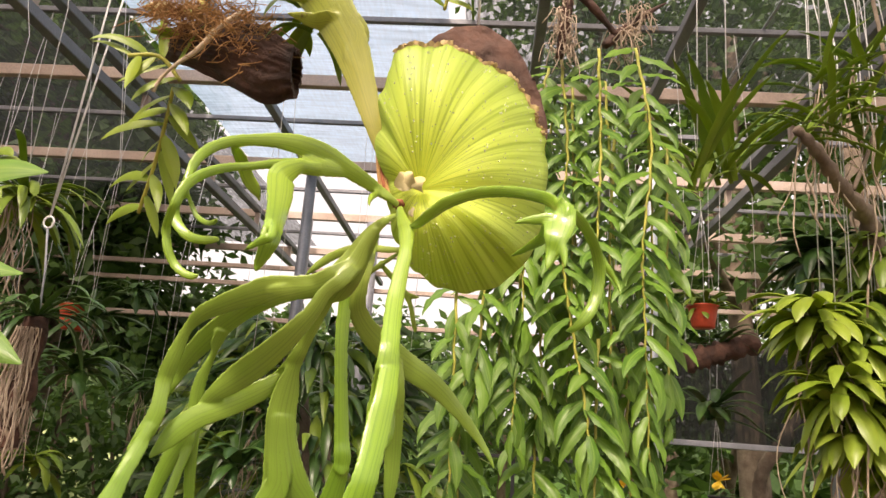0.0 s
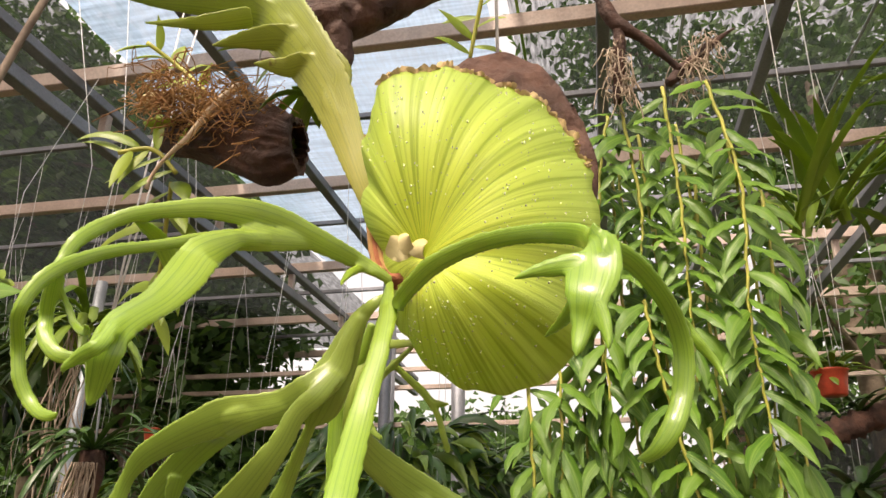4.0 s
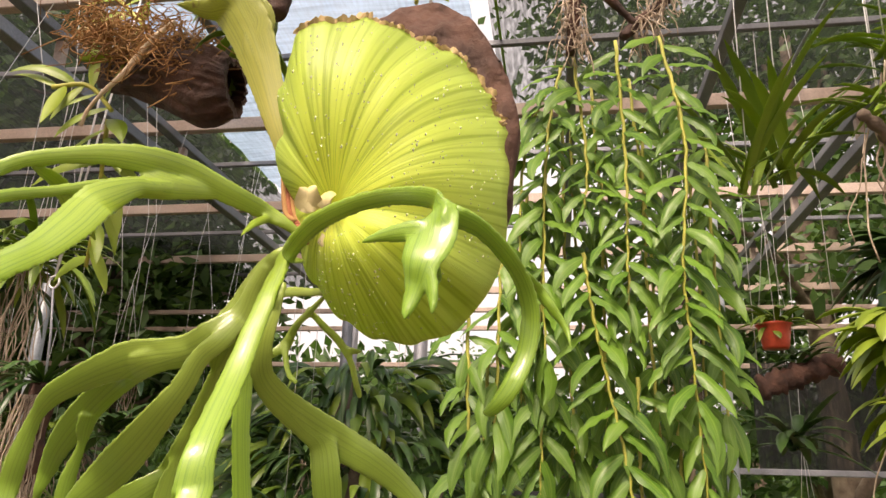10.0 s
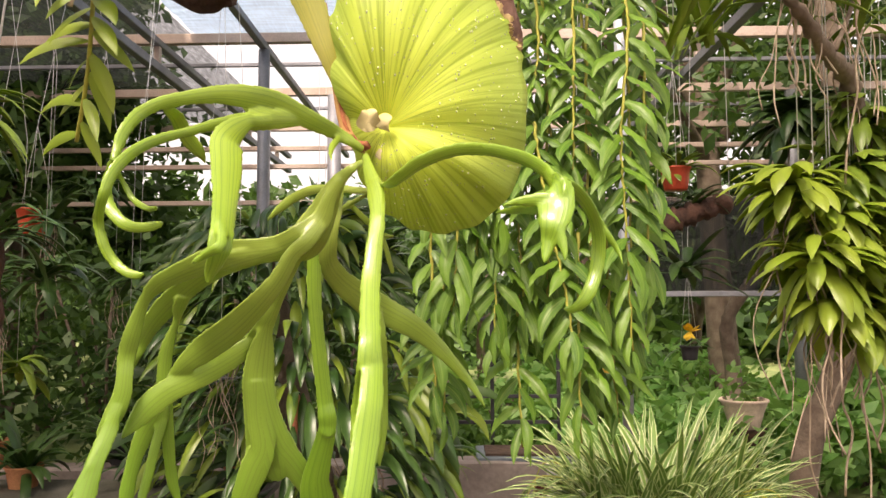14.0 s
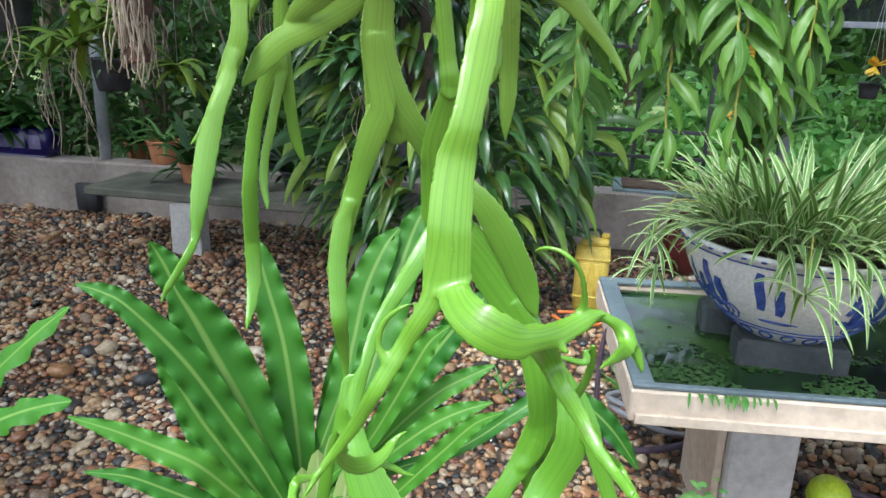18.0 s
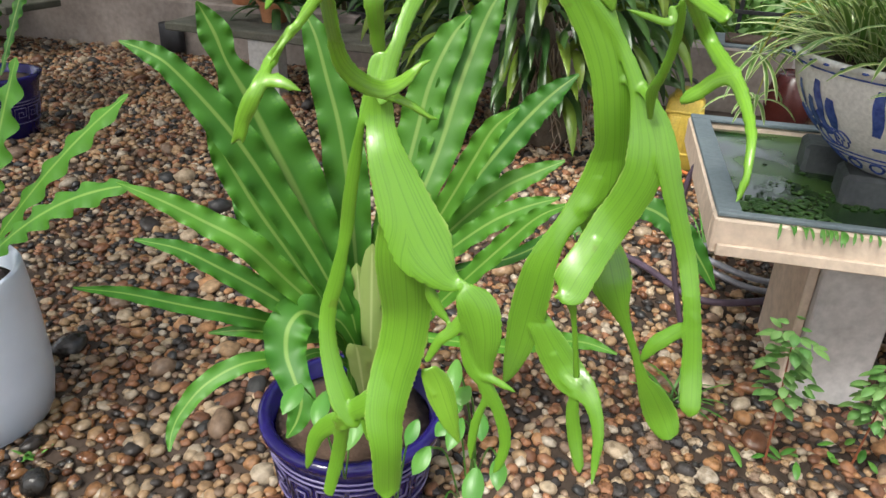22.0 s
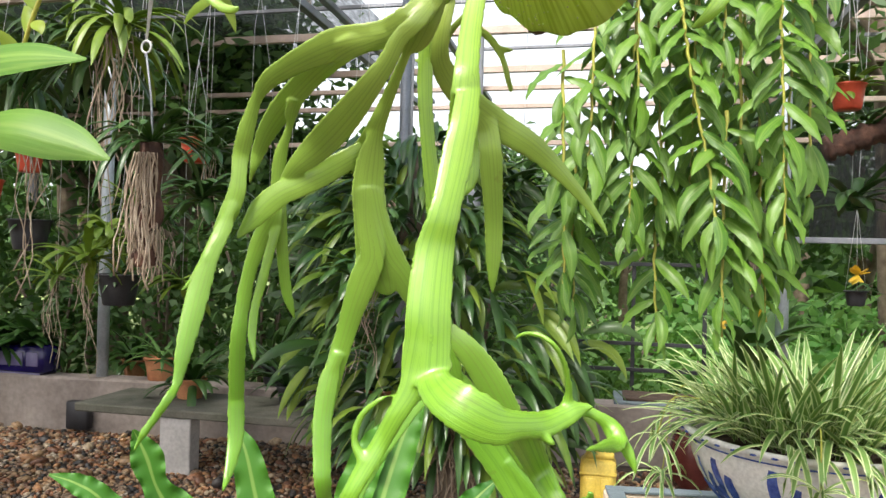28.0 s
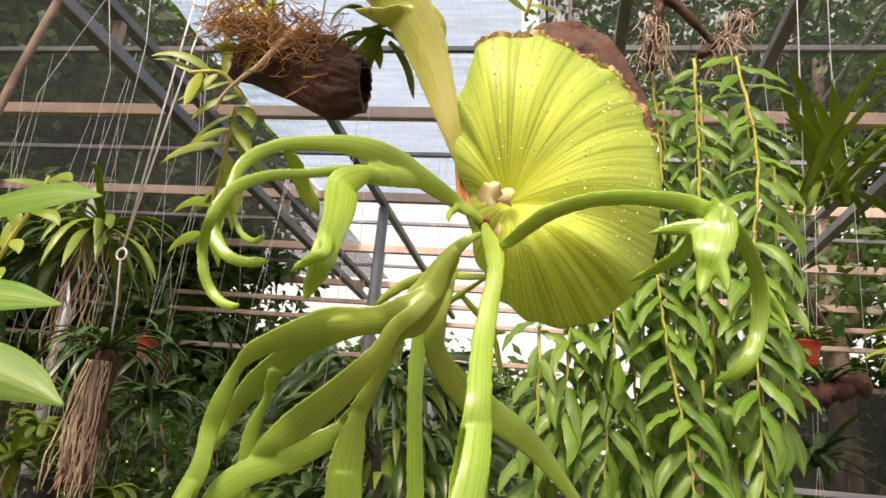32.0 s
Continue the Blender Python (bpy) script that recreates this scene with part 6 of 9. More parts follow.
lobe("centre_frond", [(-0.0654, 0.7838, 0.7967, 0.0077), (-0.0659, 0.7842, 0.7889, 0.0154), (-0.0839, 0.7855, 0.775, 0.0178), (-0.1, 0.7867, 0.7543, 0.015), (-0.108, 0.788, 0.7246, 0.0077), (-0.1111, 0.7892, 0.7125, 0.0017)])
lobe("centre_frond", [(-0.0165, 0.7761, 0.9992, 0.0088), (-0.007, 0.7749, 0.974, 0.0088), (0.0048, 0.7744, 0.9501, 0.0043), (0.0098, 0.7744, 0.9357, 0.0088), (0.0163, 0.7744, 0.9239, 0.008), (0.0237, 0.7744, 0.915, 0.0036), (0.0267, 0.7744, 0.9092, 0.0009)])
lobe("centre_frond", [(0.002, 0.795, 0.8531, 0.0116), (0.0098, 0.7963, 0.8357, 0.0226), (0.0181, 0.7975, 0.8147, 0.0199), (0.0253, 0.7988, 0.7961, 0.0111), (0.031, 0.8, 0.7813, 0.0015)])
lobe("centre_frond", [(-0.0016, 0.795, 0.852, 0.0058), (0.0008, 0.795, 0.8403, 0.0078), (0.0063, 0.795, 0.8305, 0.0059), (0.0095, 0.795, 0.829, 0.0015)])
lobe("centre_frond", [(0.0291, 0.7749, 0.9486, 0.0069), (0.0328, 0.7736, 0.9476, 0.0038), (0.0365, 0.7723, 0.9463, 0.0171), (0.0463, 0.7723, 0.9332, 0.0302), (0.0521, 0.7723, 0.9133, 0.0263), (0.0535, 0.7723, 0.8915, 0.016), (0.0554, 0.7723, 0.8778, 0.009), (0.0558, 0.7723, 0.8747, 0.0072), (0.0561, 0.7723, 0.8726, 0.0036), (0.0562, 0.7723, 0.8719, 0.0007)])
lobe("centre_frond", [(0.0418, 0.7723, 0.932, 0.013), (0.0296, 0.7706, 0.9138, 0.0106), (0.019, 0.769, 0.901, 0.0089), (0.0107, 0.7673, 0.8828, 0.0054), (0.0099, 0.7671, 0.8811, 0.0043), (0.0094, 0.767, 0.88, 0.0022), (0.0092, 0.767, 0.8796, 0.0004)])
lobe("centre_frond", [(0.0403, 0.7718, 0.9247, 0.0076), (0.0385, 0.7712, 0.915, 0.0071), (0.037, 0.7706, 0.9048, 0.0062), (0.0442, 0.7706, 0.8844, 0.0117), (0.0554, 0.7706, 0.8704, 0.0108), (0.0651, 0.7706, 0.8527, 0.01), (0.0722, 0.7706, 0.8338, 0.0102), (0.0746, 0.7706, 0.8158, 0.0094), (0.0713, 0.7706, 0.7952, 0.0067), (0.0679, 0.7706, 0.7874, 0.0014)])
lobe("centre_frond", [(0.0426, 0.7706, 0.8906, 0.0063), (0.0466, 0.7706, 0.8839, 0.0063), (0.0525, 0.7706, 0.8782, 0.0063), (0.0634, 0.7706, 0.8758, 0.0063), (0.0729, 0.7706, 0.8723, 0.0045), (0.0796, 0.7706, 0.8697, 0.0009)])
lobe("centre_frond", [(0.0521, 0.7706, 0.8721, 0.0068), (0.0546, 0.7706, 0.8642, 0.0066), (0.0564, 0.7706, 0.8559, 0.0055), (0.0506, 0.7706, 0.8327, 0.0075), (0.0486, 0.7706, 0.8099, 0.0067), (0.049, 0.7706, 0.7938, 0.0014)])
lobe("front_frond", [(0.0613, 0.775, 1.5435, 0.0057), (0.0683, 0.7467, 1.5241, 0.01), (0.075, 0.7233, 1.5074, 0.0131), (0.0787, 0.705, 1.4913, 0.0104), (0.0791, 0.6967, 1.4786, 0.0108), (0.0781, 0.6879, 1.4629, 0.0111), (0.0779, 0.6775, 1.4445, 0.012), (0.0794, 0.6621, 1.4267, 0.0127), (0.0813, 0.6483, 1.4105, 0.0133), (0.081, 0.645, 1.3961, 0.0147), (0.0791, 0.6525, 1.3823, 0.016), (0.0783, 0.6562, 1.3684, 0.0184), (0.0784, 0.655, 1.3547, 0.0187), (0.0784, 0.6544, 1.3482, 0.015), (0.0785, 0.6541, 1.3439, 0.0075), (0.0785, 0.6539, 1.3424, 0.0015)])
lobe("front_frond", [(0.0812, 0.653, 1.4161, 0.0081), (0.0825, 0.6475, 1.407, 0.0085), (0.0832, 0.645, 1.3964, 0.0127), (0.0836, 0.6322, 1.3772, 0.0144), (0.0821, 0.6244, 1.3598, 0.0163), (0.0809, 0.6167, 1.3458, 0.0153), (0.0789, 0.6089, 1.3298, 0.0155), (0.0757, 0.6072, 1.3144, 0.0185), (0.0753, 0.6017, 1.2995, 0.0201), (0.0756, 0.5976, 1.2851, 0.0208), (0.0757, 0.5978, 1.2728, 0.0213), (0.0754, 0.598, 1.2606, 0.0227), (0.0752, 0.5981, 1.2527, 0.0182), (0.0751, 0.5982, 1.2474, 0.0091), (0.075, 0.5982, 1.2456, 0.0018)])
lobe("front_frond", [(0.0746, 0.6008, 1.2965, 0.0126), (0.0737, 0.5977, 1.2805, 0.013), (0.0722, 0.598, 1.2641, 0.0156), (0.0691, 0.596, 1.2506, 0.0115), (0.063, 0.594, 1.2393, 0.0095), (0.0563, 0.5945, 1.2268, 0.0086), (0.0507, 0.5901, 1.2163, 0.0091), (0.0438, 0.5856, 1.2027, 0.0081), (0.0334, 0.5911, 1.1829, 0.0073), (0.0233, 0.5942, 1.1667, 0.0057), (0.0147, 0.5922, 1.1534, 0.004), (0.0097, 0.5852, 1.1444, 0.0023), (0.0058, 0.5832, 1.1377, 0.0006)])
lobe("front_frond", [(0.0165, 0.5927, 1.1567, 0.0027), (0.0136, 0.5919, 1.153, 0.0024), (0.0112, 0.5894, 1.1497, 0.0034), (-0.0034, 0.6027, 1.137, 0.0056), (-0.0034, 0.596, 1.1327, 0.0051), (-0.0023, 0.5892, 1.1287, 0.006), (-0.0043, 0.5861, 1.1228, 0.007), (-0.0092, 0.5865, 1.1142, 0.0066), (-0.0136, 0.5869, 1.1066, 0.0036), (-0.018, 0.5874, 1.1006, 0.0008)])
lobe("front_frond", [(-0.0033, 0.5995, 1.1349, 0.0033), (-0.0031, 0.5957, 1.1323, 0.0032), (-0.0023, 0.5919, 1.1298, 0.0035), (0.0033, 0.5919, 1.1302, 0.0065), (0.0088, 0.5919, 1.129, 0.0045), (0.0129, 0.5919, 1.1275, 0.002), (0.015, 0.5919, 1.1271, 0.0005)])
lobe("front_frond", [(-0.0035, 0.587, 1.1247, 0.0026), (-0.0052, 0.5862, 1.1207, 0.0026), (-0.0073, 0.5864, 1.1166, 0.0025), (-0.0098, 0.5864, 1.1076, 0.0026), (-0.0114, 0.5864, 1.1023, 0.0005)])
lobe("front_frond", [(0.0267, 0.5945, 1.171, 0.0038), (0.0248, 0.597, 1.1663, 0.0036), (0.0229, 0.5988, 1.1616, 0.0072), (0.0104, 0.63, 1.141, 0.0075), (0.0092, 0.6412, 1.1277, 0.009), (0.0129, 0.6518, 1.1184, 0.0105), (0.0181, 0.6661, 1.1121, 0.0103), (0.0236, 0.6755, 1.1138, 0.008), (0.0261, 0.6835, 1.1169, 0.0056), (0.0301, 0.686, 1.121, 0.0031), (0.0344, 0.6885, 1.1237, 0.0006)])
lobe("front_frond", [(0.0122, 0.6552, 1.1168, 0.0065), (0.0133, 0.6654, 1.1121, 0.0064), (0.0142, 0.6761, 1.1071, 0.0068), (0.0217, 0.6784, 1.1041, 0.0056), (0.0292, 0.6807, 1.1005, 0.0044), (0.0352, 0.683, 1.0962, 0.0032), (0.0412, 0.6853, 1.0939, 0.0006)])
lobe("front_frond", [(0.076, 0.6002, 1.2939, 0.0126), (0.077, 0.5977, 1.2767, 0.0131), (0.0777, 0.598, 1.2591, 0.0156), (0.0864, 0.5819, 1.2531, 0.0180), (0.0976, 0.5758, 1.2481, 0.0200), (0.1097, 0.5797, 1.2421, 0.0180), (0.1189, 0.5887, 1.24, 0.0126), (0.1282, 0.6026, 1.2381, 0.012), (0.1354, 0.6115, 1.2397, 0.0106), (0.1415, 0.6154, 1.2426, 0.0085), (0.1459, 0.6193, 1.2433, 0.0043), (0.1492, 0.6182, 1.2441, 0.0008)])
lobe("front_frond", [(0.1243, 0.598, 1.2386, 0.007), (0.1289, 0.6064, 1.2375, 0.007), (0.134, 0.6147, 1.2382, 0.007), (0.1377, 0.6158, 1.2469, 0.0048), (0.1376, 0.6119, 1.2567, 0.0031), (0.1354, 0.608, 1.266, 0.0026), (0.1309, 0.6044, 1.2734, 0.0025), (0.1237, 0.6061, 1.277, 0.0023), (0.1167, 0.6078, 1.2764, 0.0018), (0.1126, 0.6094, 1.2728, 0.0005)])
lobe("front_frond", [(0.1383, 0.6145, 1.2403, 0.0055), (0.142, 0.6185, 1.241, 0.0052), (0.1455, 0.6235, 1.2405, 0.0055), (0.1525, 0.6249, 1.2379, 0.0055), (0.1584, 0.6262, 1.2321, 0.0093), (0.1599, 0.6176, 1.2286, 0.0086), (0.1548, 0.5989, 1.2313, 0.0056), (0.1497, 0.5853, 1.2333, 0.0025), (0.1468, 0.5766, 1.2345, 0.0005)])
lobe("front_frond", [(0.1515, 0.6247, 1.2384, 0.0034), (0.1571, 0.6258, 1.2343, 0.0049), (0.1603, 0.6228, 1.2309, 0.0054), (0.1647, 0.6228, 1.224, 0.0055), (0.1676, 0.6228, 1.2175, 0.0033), (0.1691, 0.6228, 1.2129, 0.0005)])
lobe("front_frond", [(0.1046, 0.5819, 1.244, 0.0103), (0.1117, 0.5913, 1.2384, 0.0094), (0.1179, 0.6037, 1.2336, 0.0158), (0.1242, 0.6295, 1.2111, 0.0126), (0.1326, 0.6203, 1.201, 0.0101), (0.1421, 0.6161, 1.189, 0.0084), (0.15, 0.6069, 1.18, 0.0071), (0.1586, 0.6001, 1.1732, 0.0059), (0.1665, 0.5884, 1.1701, 0.0052), (0.1675, 0.5869, 1.1697, 0.0042), (0.1681, 0.586, 1.1695, 0.0021), (0.1684, 0.5856, 1.1694, 0.0004)])
lobe("front_frond", [(0.1475, 0.6111, 1.1824, 0.0047), (0.1502, 0.6098, 1.1788, 0.0044), (0.1536, 0.6092, 1.1755, 0.0056), (0.1626, 0.6282, 1.1579, 0.0056), (0.1697, 0.6171, 1.1508, 0.0059), (0.1759, 0.6061, 1.1454, 0.0053), (0.1801, 0.5951, 1.1391, 0.0043), (0.182, 0.5828, 1.1336, 0.0037), (0.1824, 0.5756, 1.1256, 0.0029), (0.1816, 0.5733, 1.1183, 0.0021), (0.1804, 0.571, 1.1161, 0.0004)])
lobe("front_frond", [(0.1695, 0.6177, 1.1513, 0.0036), (0.1717, 0.6141, 1.1497, 0.0036), (0.174, 0.6105, 1.1481, 0.0058), (0.1687, 0.6117, 1.1455, 0.0063), (0.1641, 0.613, 1.1409, 0.0064), (0.1598, 0.6142, 1.1371, 0.0055), (0.1576, 0.6155, 1.1341, 0.0007)])
lobe("front_frond", [(0.1159, 0.5855, 1.2399, 0.0042), (0.122, 0.5923, 1.2366, 0.0042), (0.1274, 0.5998, 1.2336, 0.0042), (0.1314, 0.5998, 1.2312, 0.0031), (0.1337, 0.5998, 1.2293, 0.001)])
lobe("front_frond", [(0.0575, 0.5944, 1.2299, 0.0054), (0.0539, 0.5933, 1.2242, 0.0054), (0.0504, 0.591, 1.2188, 0.0054), (0.0444, 0.5922, 1.2262, 0.0038), (0.0467, 0.5935, 1.2376, 0.0032), (0.0545, 0.5947, 1.2452, 0.0021), (0.061, 0.596, 1.2483, 0.0005)])
lobe("rear_frond", [(0.0333, 0.835, 1.5298, 0.0064), (0.0307, 0.83, 1.5098, 0.0099), (0.0255, 0.83, 1.4868, 0.0133), (0.0229, 0.84, 1.4659, 0.0161), (0.0298, 0.86, 1.4509, 0.0202), (0.0441, 0.88, 1.4377, 0.0235), (0.064, 0.9, 1.4241, 0.0249), (0.0854, 0.91, 1.4118, 0.0221), (0.1046, 0.92, 1.3968, 0.0174), (0.1218, 0.925, 1.3792, 0.0125), (0.1388, 0.93, 1.3594, 0.0086), (0.1508, 0.93, 1.3419, 0.0047), (0.1555, 0.93, 1.3324, 0.0014)])
lobe("rear_frond", [(0.034, 0.8673, 1.4443, 0.0133), (0.042, 0.8803, 1.4333, 0.0146), (0.052, 0.892, 1.4226, 0.0192), (0.0559, 0.8955, 1.3988, 0.0212), (0.0573, 0.904, 1.3705, 0.0185), (0.0577, 0.9125, 1.3415, 0.0167), (0.0574, 0.916, 1.312, 0.0138), (0.0568, 0.9195, 1.2922, 0.0079), (0.0566, 0.923, 1.2797, 0.0015)])
lobe("small_rear_frond", [(0.0619, 0.86, 1.5285, 0.0047), (0.0422, 0.8721, 1.5312, 0.0067), (0.0206, 0.8843, 1.5349, 0.0079), (-0.003, 0.9014, 1.5368, 0.0092), (-0.0234, 0.9136, 1.5314, 0.0094), (-0.0366, 0.9157, 1.5224, 0.0084), (-0.0461, 0.9179, 1.5141, 0.0042), (-0.052, 0.925, 1.5111, 0.0011)])
lobe("small_rear_frond", [(0.0609, 0.8627, 1.5283, 0.0029), (0.056, 0.8685, 1.5285, 0.0032), (0.051, 0.8748, 1.5286, 0.0034), (0.0328, 0.8978, 1.5231, 0.0052), (0.0157, 0.9157, 1.5157, 0.0063), (0.0039, 0.9286, 1.5045, 0.0083), (-0.0054, 0.9266, 1.4949, 0.0073), (-0.0173, 0.9295, 1.4921, 0.0055), (-0.0235, 0.9325, 1.4935, 0.0009)])
lobe("small_rear_frond", [(0.0376, 0.8921, 1.5251, 0.0029), (0.0339, 0.8973, 1.5246, 0.0031), (0.0301, 0.9028, 1.5243, 0.0044), (0.0422, 0.907, 1.5116, 0.0062), (0.053, 0.9113, 1.5013, 0.007), (0.0619, 0.9155, 1.4866, 0.0053), (0.0663, 0.9197, 1.4698, 0.0052), (0.0684, 0.924, 1.4616, 0.0044), (0.0669, 0.9232, 1.4598, 0.0009)])
lobe("small_rear_frond", [(0.0084, 0.9246, 1.5072, 0.0048), (0.0062, 0.9283, 1.5028, 0.0051), (0.0035, 0.9278, 1.4974, 0.0055), (0.0062, 0.9278, 1.4837, 0.0045), (0.0098, 0.9278, 1.4757, 0.0045), (0.0153, 0.9278, 1.4721, 0.0027), (0.0131, 0.9278, 1.4703, 0.0009)])
lobe("small_rear_frond", [(0.0513, 0.9106, 1.5033, 0.0043), (0.0541, 0.9119, 1.5004, 0.0042), (0.0565, 0.913, 1.4972, 0.0044), (0.0657, 0.913, 1.4941, 0.0044), (0.072, 0.913, 1.4941, 0.0009)])
lobe("upright_frond", [(0.0477, 0.83, 1.5861, 0.0063), (0.0349, 0.8314, 1.609, 0.0097), (0.021, 0.8277, 1.6455, 0.0183), (0.0054, 0.8291, 1.6877, 0.0277), (-0.0107, 0.8305, 1.7279, 0.0386), (-0.0336, 0.8336, 1.7678, 0.0468), (-0.0645, 0.8464, 1.8138, 0.0547), (-0.108, 0.8691, 1.875, 0.0594), (-0.146, 0.8868, 1.9283, 0.0633), (-0.1842, 0.9045, 1.9854, 0.0613), (-0.2183, 0.9136, 2.0453, 0.0451), (-0.2445, 0.92, 2.0951, 0.0067), (-0.2456, 0.9203, 2.0972, 0.0054), (-0.2463, 0.9204, 2.0985, 0.0027), (-0.2465, 0.9205, 2.099, 0.0005)])
lobe("upright_frond", [(0.0126, 0.8285, 1.6681, 0.0146), (0.0033, 0.8293, 1.6924, 0.0183), (-0.0064, 0.8302, 1.7163, 0.0178), (-0.0035, 0.8319, 1.7415, 0.0227), (-0.0147, 0.8336, 1.7615, 0.0185), (-0.0308, 0.8352, 1.7773, 0.0142), (-0.0343, 0.8356, 1.7808, 0.0114), (-0.0367, 0.8358, 1.7831, 0.0057), (-0.0375, 0.8359, 1.7838, 0.0011)])
lobe("upright_frond", [(-0.0738, 0.8505, 1.8239, 0.0332), (-0.1013, 0.8637, 1.8584, 0.0332), (-0.1292, 0.8762, 1.8928, 0.0332), (-0.1678, 0.8731, 1.9068, 0.0281), (-0.2067, 0.8701, 1.9166, 0.0228), (-0.2463, 0.8671, 1.9253, 0.0139), (-0.2943, 0.864, 1.9358, 0.0018)])
lobe("upright_frond", [(-0.0368, 0.8344, 1.769, 0.0257), (-0.0617, 0.8439, 1.8011, 0.0257), (-0.0872, 0.8555, 1.8321, 0.0257), (-0.1222, 0.8529, 1.842, 0.0229), (-0.158, 0.8503, 1.8507, 0.019), (-0.1996, 0.8527, 1.8637, 0.0119), (-0.2454, 0.8551, 1.8805, 0.0017)])
lobe("upright_frond", [(-0.0936, 0.8495, 1.8251, 0.0203), (-0.1182, 0.8379, 1.8157, 0.017), (-0.1473, 0.8314, 1.8133, 0.01), (-0.1937, 0.8399, 1.8276, 0.0016)])
lobe("upright_frond", [(-0.0128, 0.8307, 1.7289, 0.0242), (-0.0329, 0.8333, 1.7603, 0.0242), (-0.0547, 0.8413, 1.7894, 0.0242), (-0.0814, 0.8396, 1.7929, 0.0195), (-0.1022, 0.8379, 1.7922, 0.0118), (-0.1218, 0.8363, 1.7901, 0.0015)])
lobe("upright_frond", [(0.0002, 0.8295, 1.6982, 0.0185), (-0.0136, 0.8307, 1.7279, 0.0185), (-0.0313, 0.833, 1.7554, 0.0185), (-0.0494, 0.833, 1.7556, 0.0168), (-0.0658, 0.833, 1.7601, 0.0104), (-0.0792, 0.833, 1.7635, 0.0014)])
lobe("centre_frond", [(0.0189, 0.8478, 1.3491, 0.0138), (0.0209, 0.85, 1.3286, 0.0146), (0.0078, 0.87, 1.2816, 0.0233), (0.0072, 0.88, 1.2598, 0.0295)])


FROND_LOOK = {"left_frond": (M_OLIVE, "olive green drooping frond forked many times"), "centre_frond": (M_FROND, "long central frond with broad bright lobes"),
              "front_frond": (M_FROND, "long bright green frond with hooked lobes"), "rear_frond": (M_OLIVE, "olive frond tapering to a point"),
              "arching_frond": (M_FROND, "arching frond with curled lobes"), "arm_frond": (M_FROND, "frond bent over the shield with star-shaped end"),
              "small_rear_frond": (M_OLIVE, "small antler-like frond"), "upright_frond": (M_SHEATH, "upright frond with toothed end")}
CROWN = Vector((0.066, 0.80, 1.56))


def fused(name, m, mat):
    """Joins the lobes of a frond into one skin and lays leaf coordinates along their middles."""
    tmp = new(name, m.data(name, mat))
    fuse = tmp.modifiers.new("fuse", "REMESH")
    fuse.mode, fuse.voxel_size, fuse.use_smooth_shade = "VOXEL", 0.00105, True
    ease = tmp.modifiers.new("ease", "SMOOTH")
    ease.factor, ease.iterations = 0.5, 14
    bpy.context.view_layer.update()
    me = bpy.data.meshes.new_from_object(tmp.evaluated_get(bpy.context.evaluated_depsgraph_get()))
    bpy.data.objects.remove(tmp)
    me.name = name
    n = len(me.vertices)
    co = np.empty(n * 3)
    me.vertices.foreach_get("co", co)
    co = co.reshape(n, 3)
    mid = np.array([p[:] for p, s, w in m.spine])
    side = np.array([s[:] for p, s, w in m.spine])
    half = np.array([w for p, s, w in m.spine])
    near = np.empty(n, dtype=np.int32)
    # each point belongs to the lobe whose middle it lies nearest to, counted in widths
    for k in range(0, n, 20000):
        q = co[k:k + 20000]
        d2 = (q ** 2).sum(1)[:, None] + (mid ** 2).sum(1)[None] - 2 * q @ mid.T
        near[k:k + 20000] = (d2 / half[None] ** 2).argmin(1)
    mid, side, half = mid[near], side[near], half[near]
    uv = np.stack([0.5 + 0.5 * ((co - mid) * side).sum(1) / half, np.linalg.norm(co - np.array(CROWN[:]), axis=1)], 1)
    idx = np.empty(len(me.loops), dtype=np.int32)
    me.loops.foreach_get("vertex_index", idx)
    lay = me.uv_layers.get("UVMap") or me.uv_layers.new(name="UVMap")
    lay.data.foreach_set("uv", uv[idx].ravel())
    me.polygons.foreach_set("use_smooth", [True] * len(me.polygons))
    if not me.materials:
        me.materials.append(mat)
    return me


for key, m in frond_mesh.items():
    part(key, fused(key, m, FROND_LOOK[key][0]), None, fern, FROND_LOOK[key][1])

SHIELD = Vector((0.074, 0.812, 1.573))
RIM = [(-25, 0.118, 0.03), (3, 0.119, 0.02), (23, 0.128, 0.03), (38, 0.145, 0.045), (51, 0.157, 0.045), (64, 0.154, 0.025), (81, 0.150, 0.0), (100, 0.142, -0.012),
       (116, 0.104, -0.006), (126, 0.072, 0.0), (166, 0.034, 0.01), (210, 0.034, 0.015), (247, 0.050, 0.03), (269, 0.069, 0.045), (285, 0.084, 0.055), (302, 0.098, 0.06), (318, 0.110, 0.055)]


def rim_at(deg):
    """Reach and depth of the shield's rim in a direction."""
    d = (deg + 25) % 360 - 25
    t = RIM + [(335, 0.118, 0.03)]
    for (a0, r0, y0), (a1, r1, y1) in zip(t, t[1:]):
        if a0 <= d <= a1:
            f = (d - a0) / (a1 - a0)
            f = f * f * (3 - 2 * f)
            return r0 + (r1 - r0) * f, y0 + (y1 - y0) * f
    return t[0][1], t[0][2]


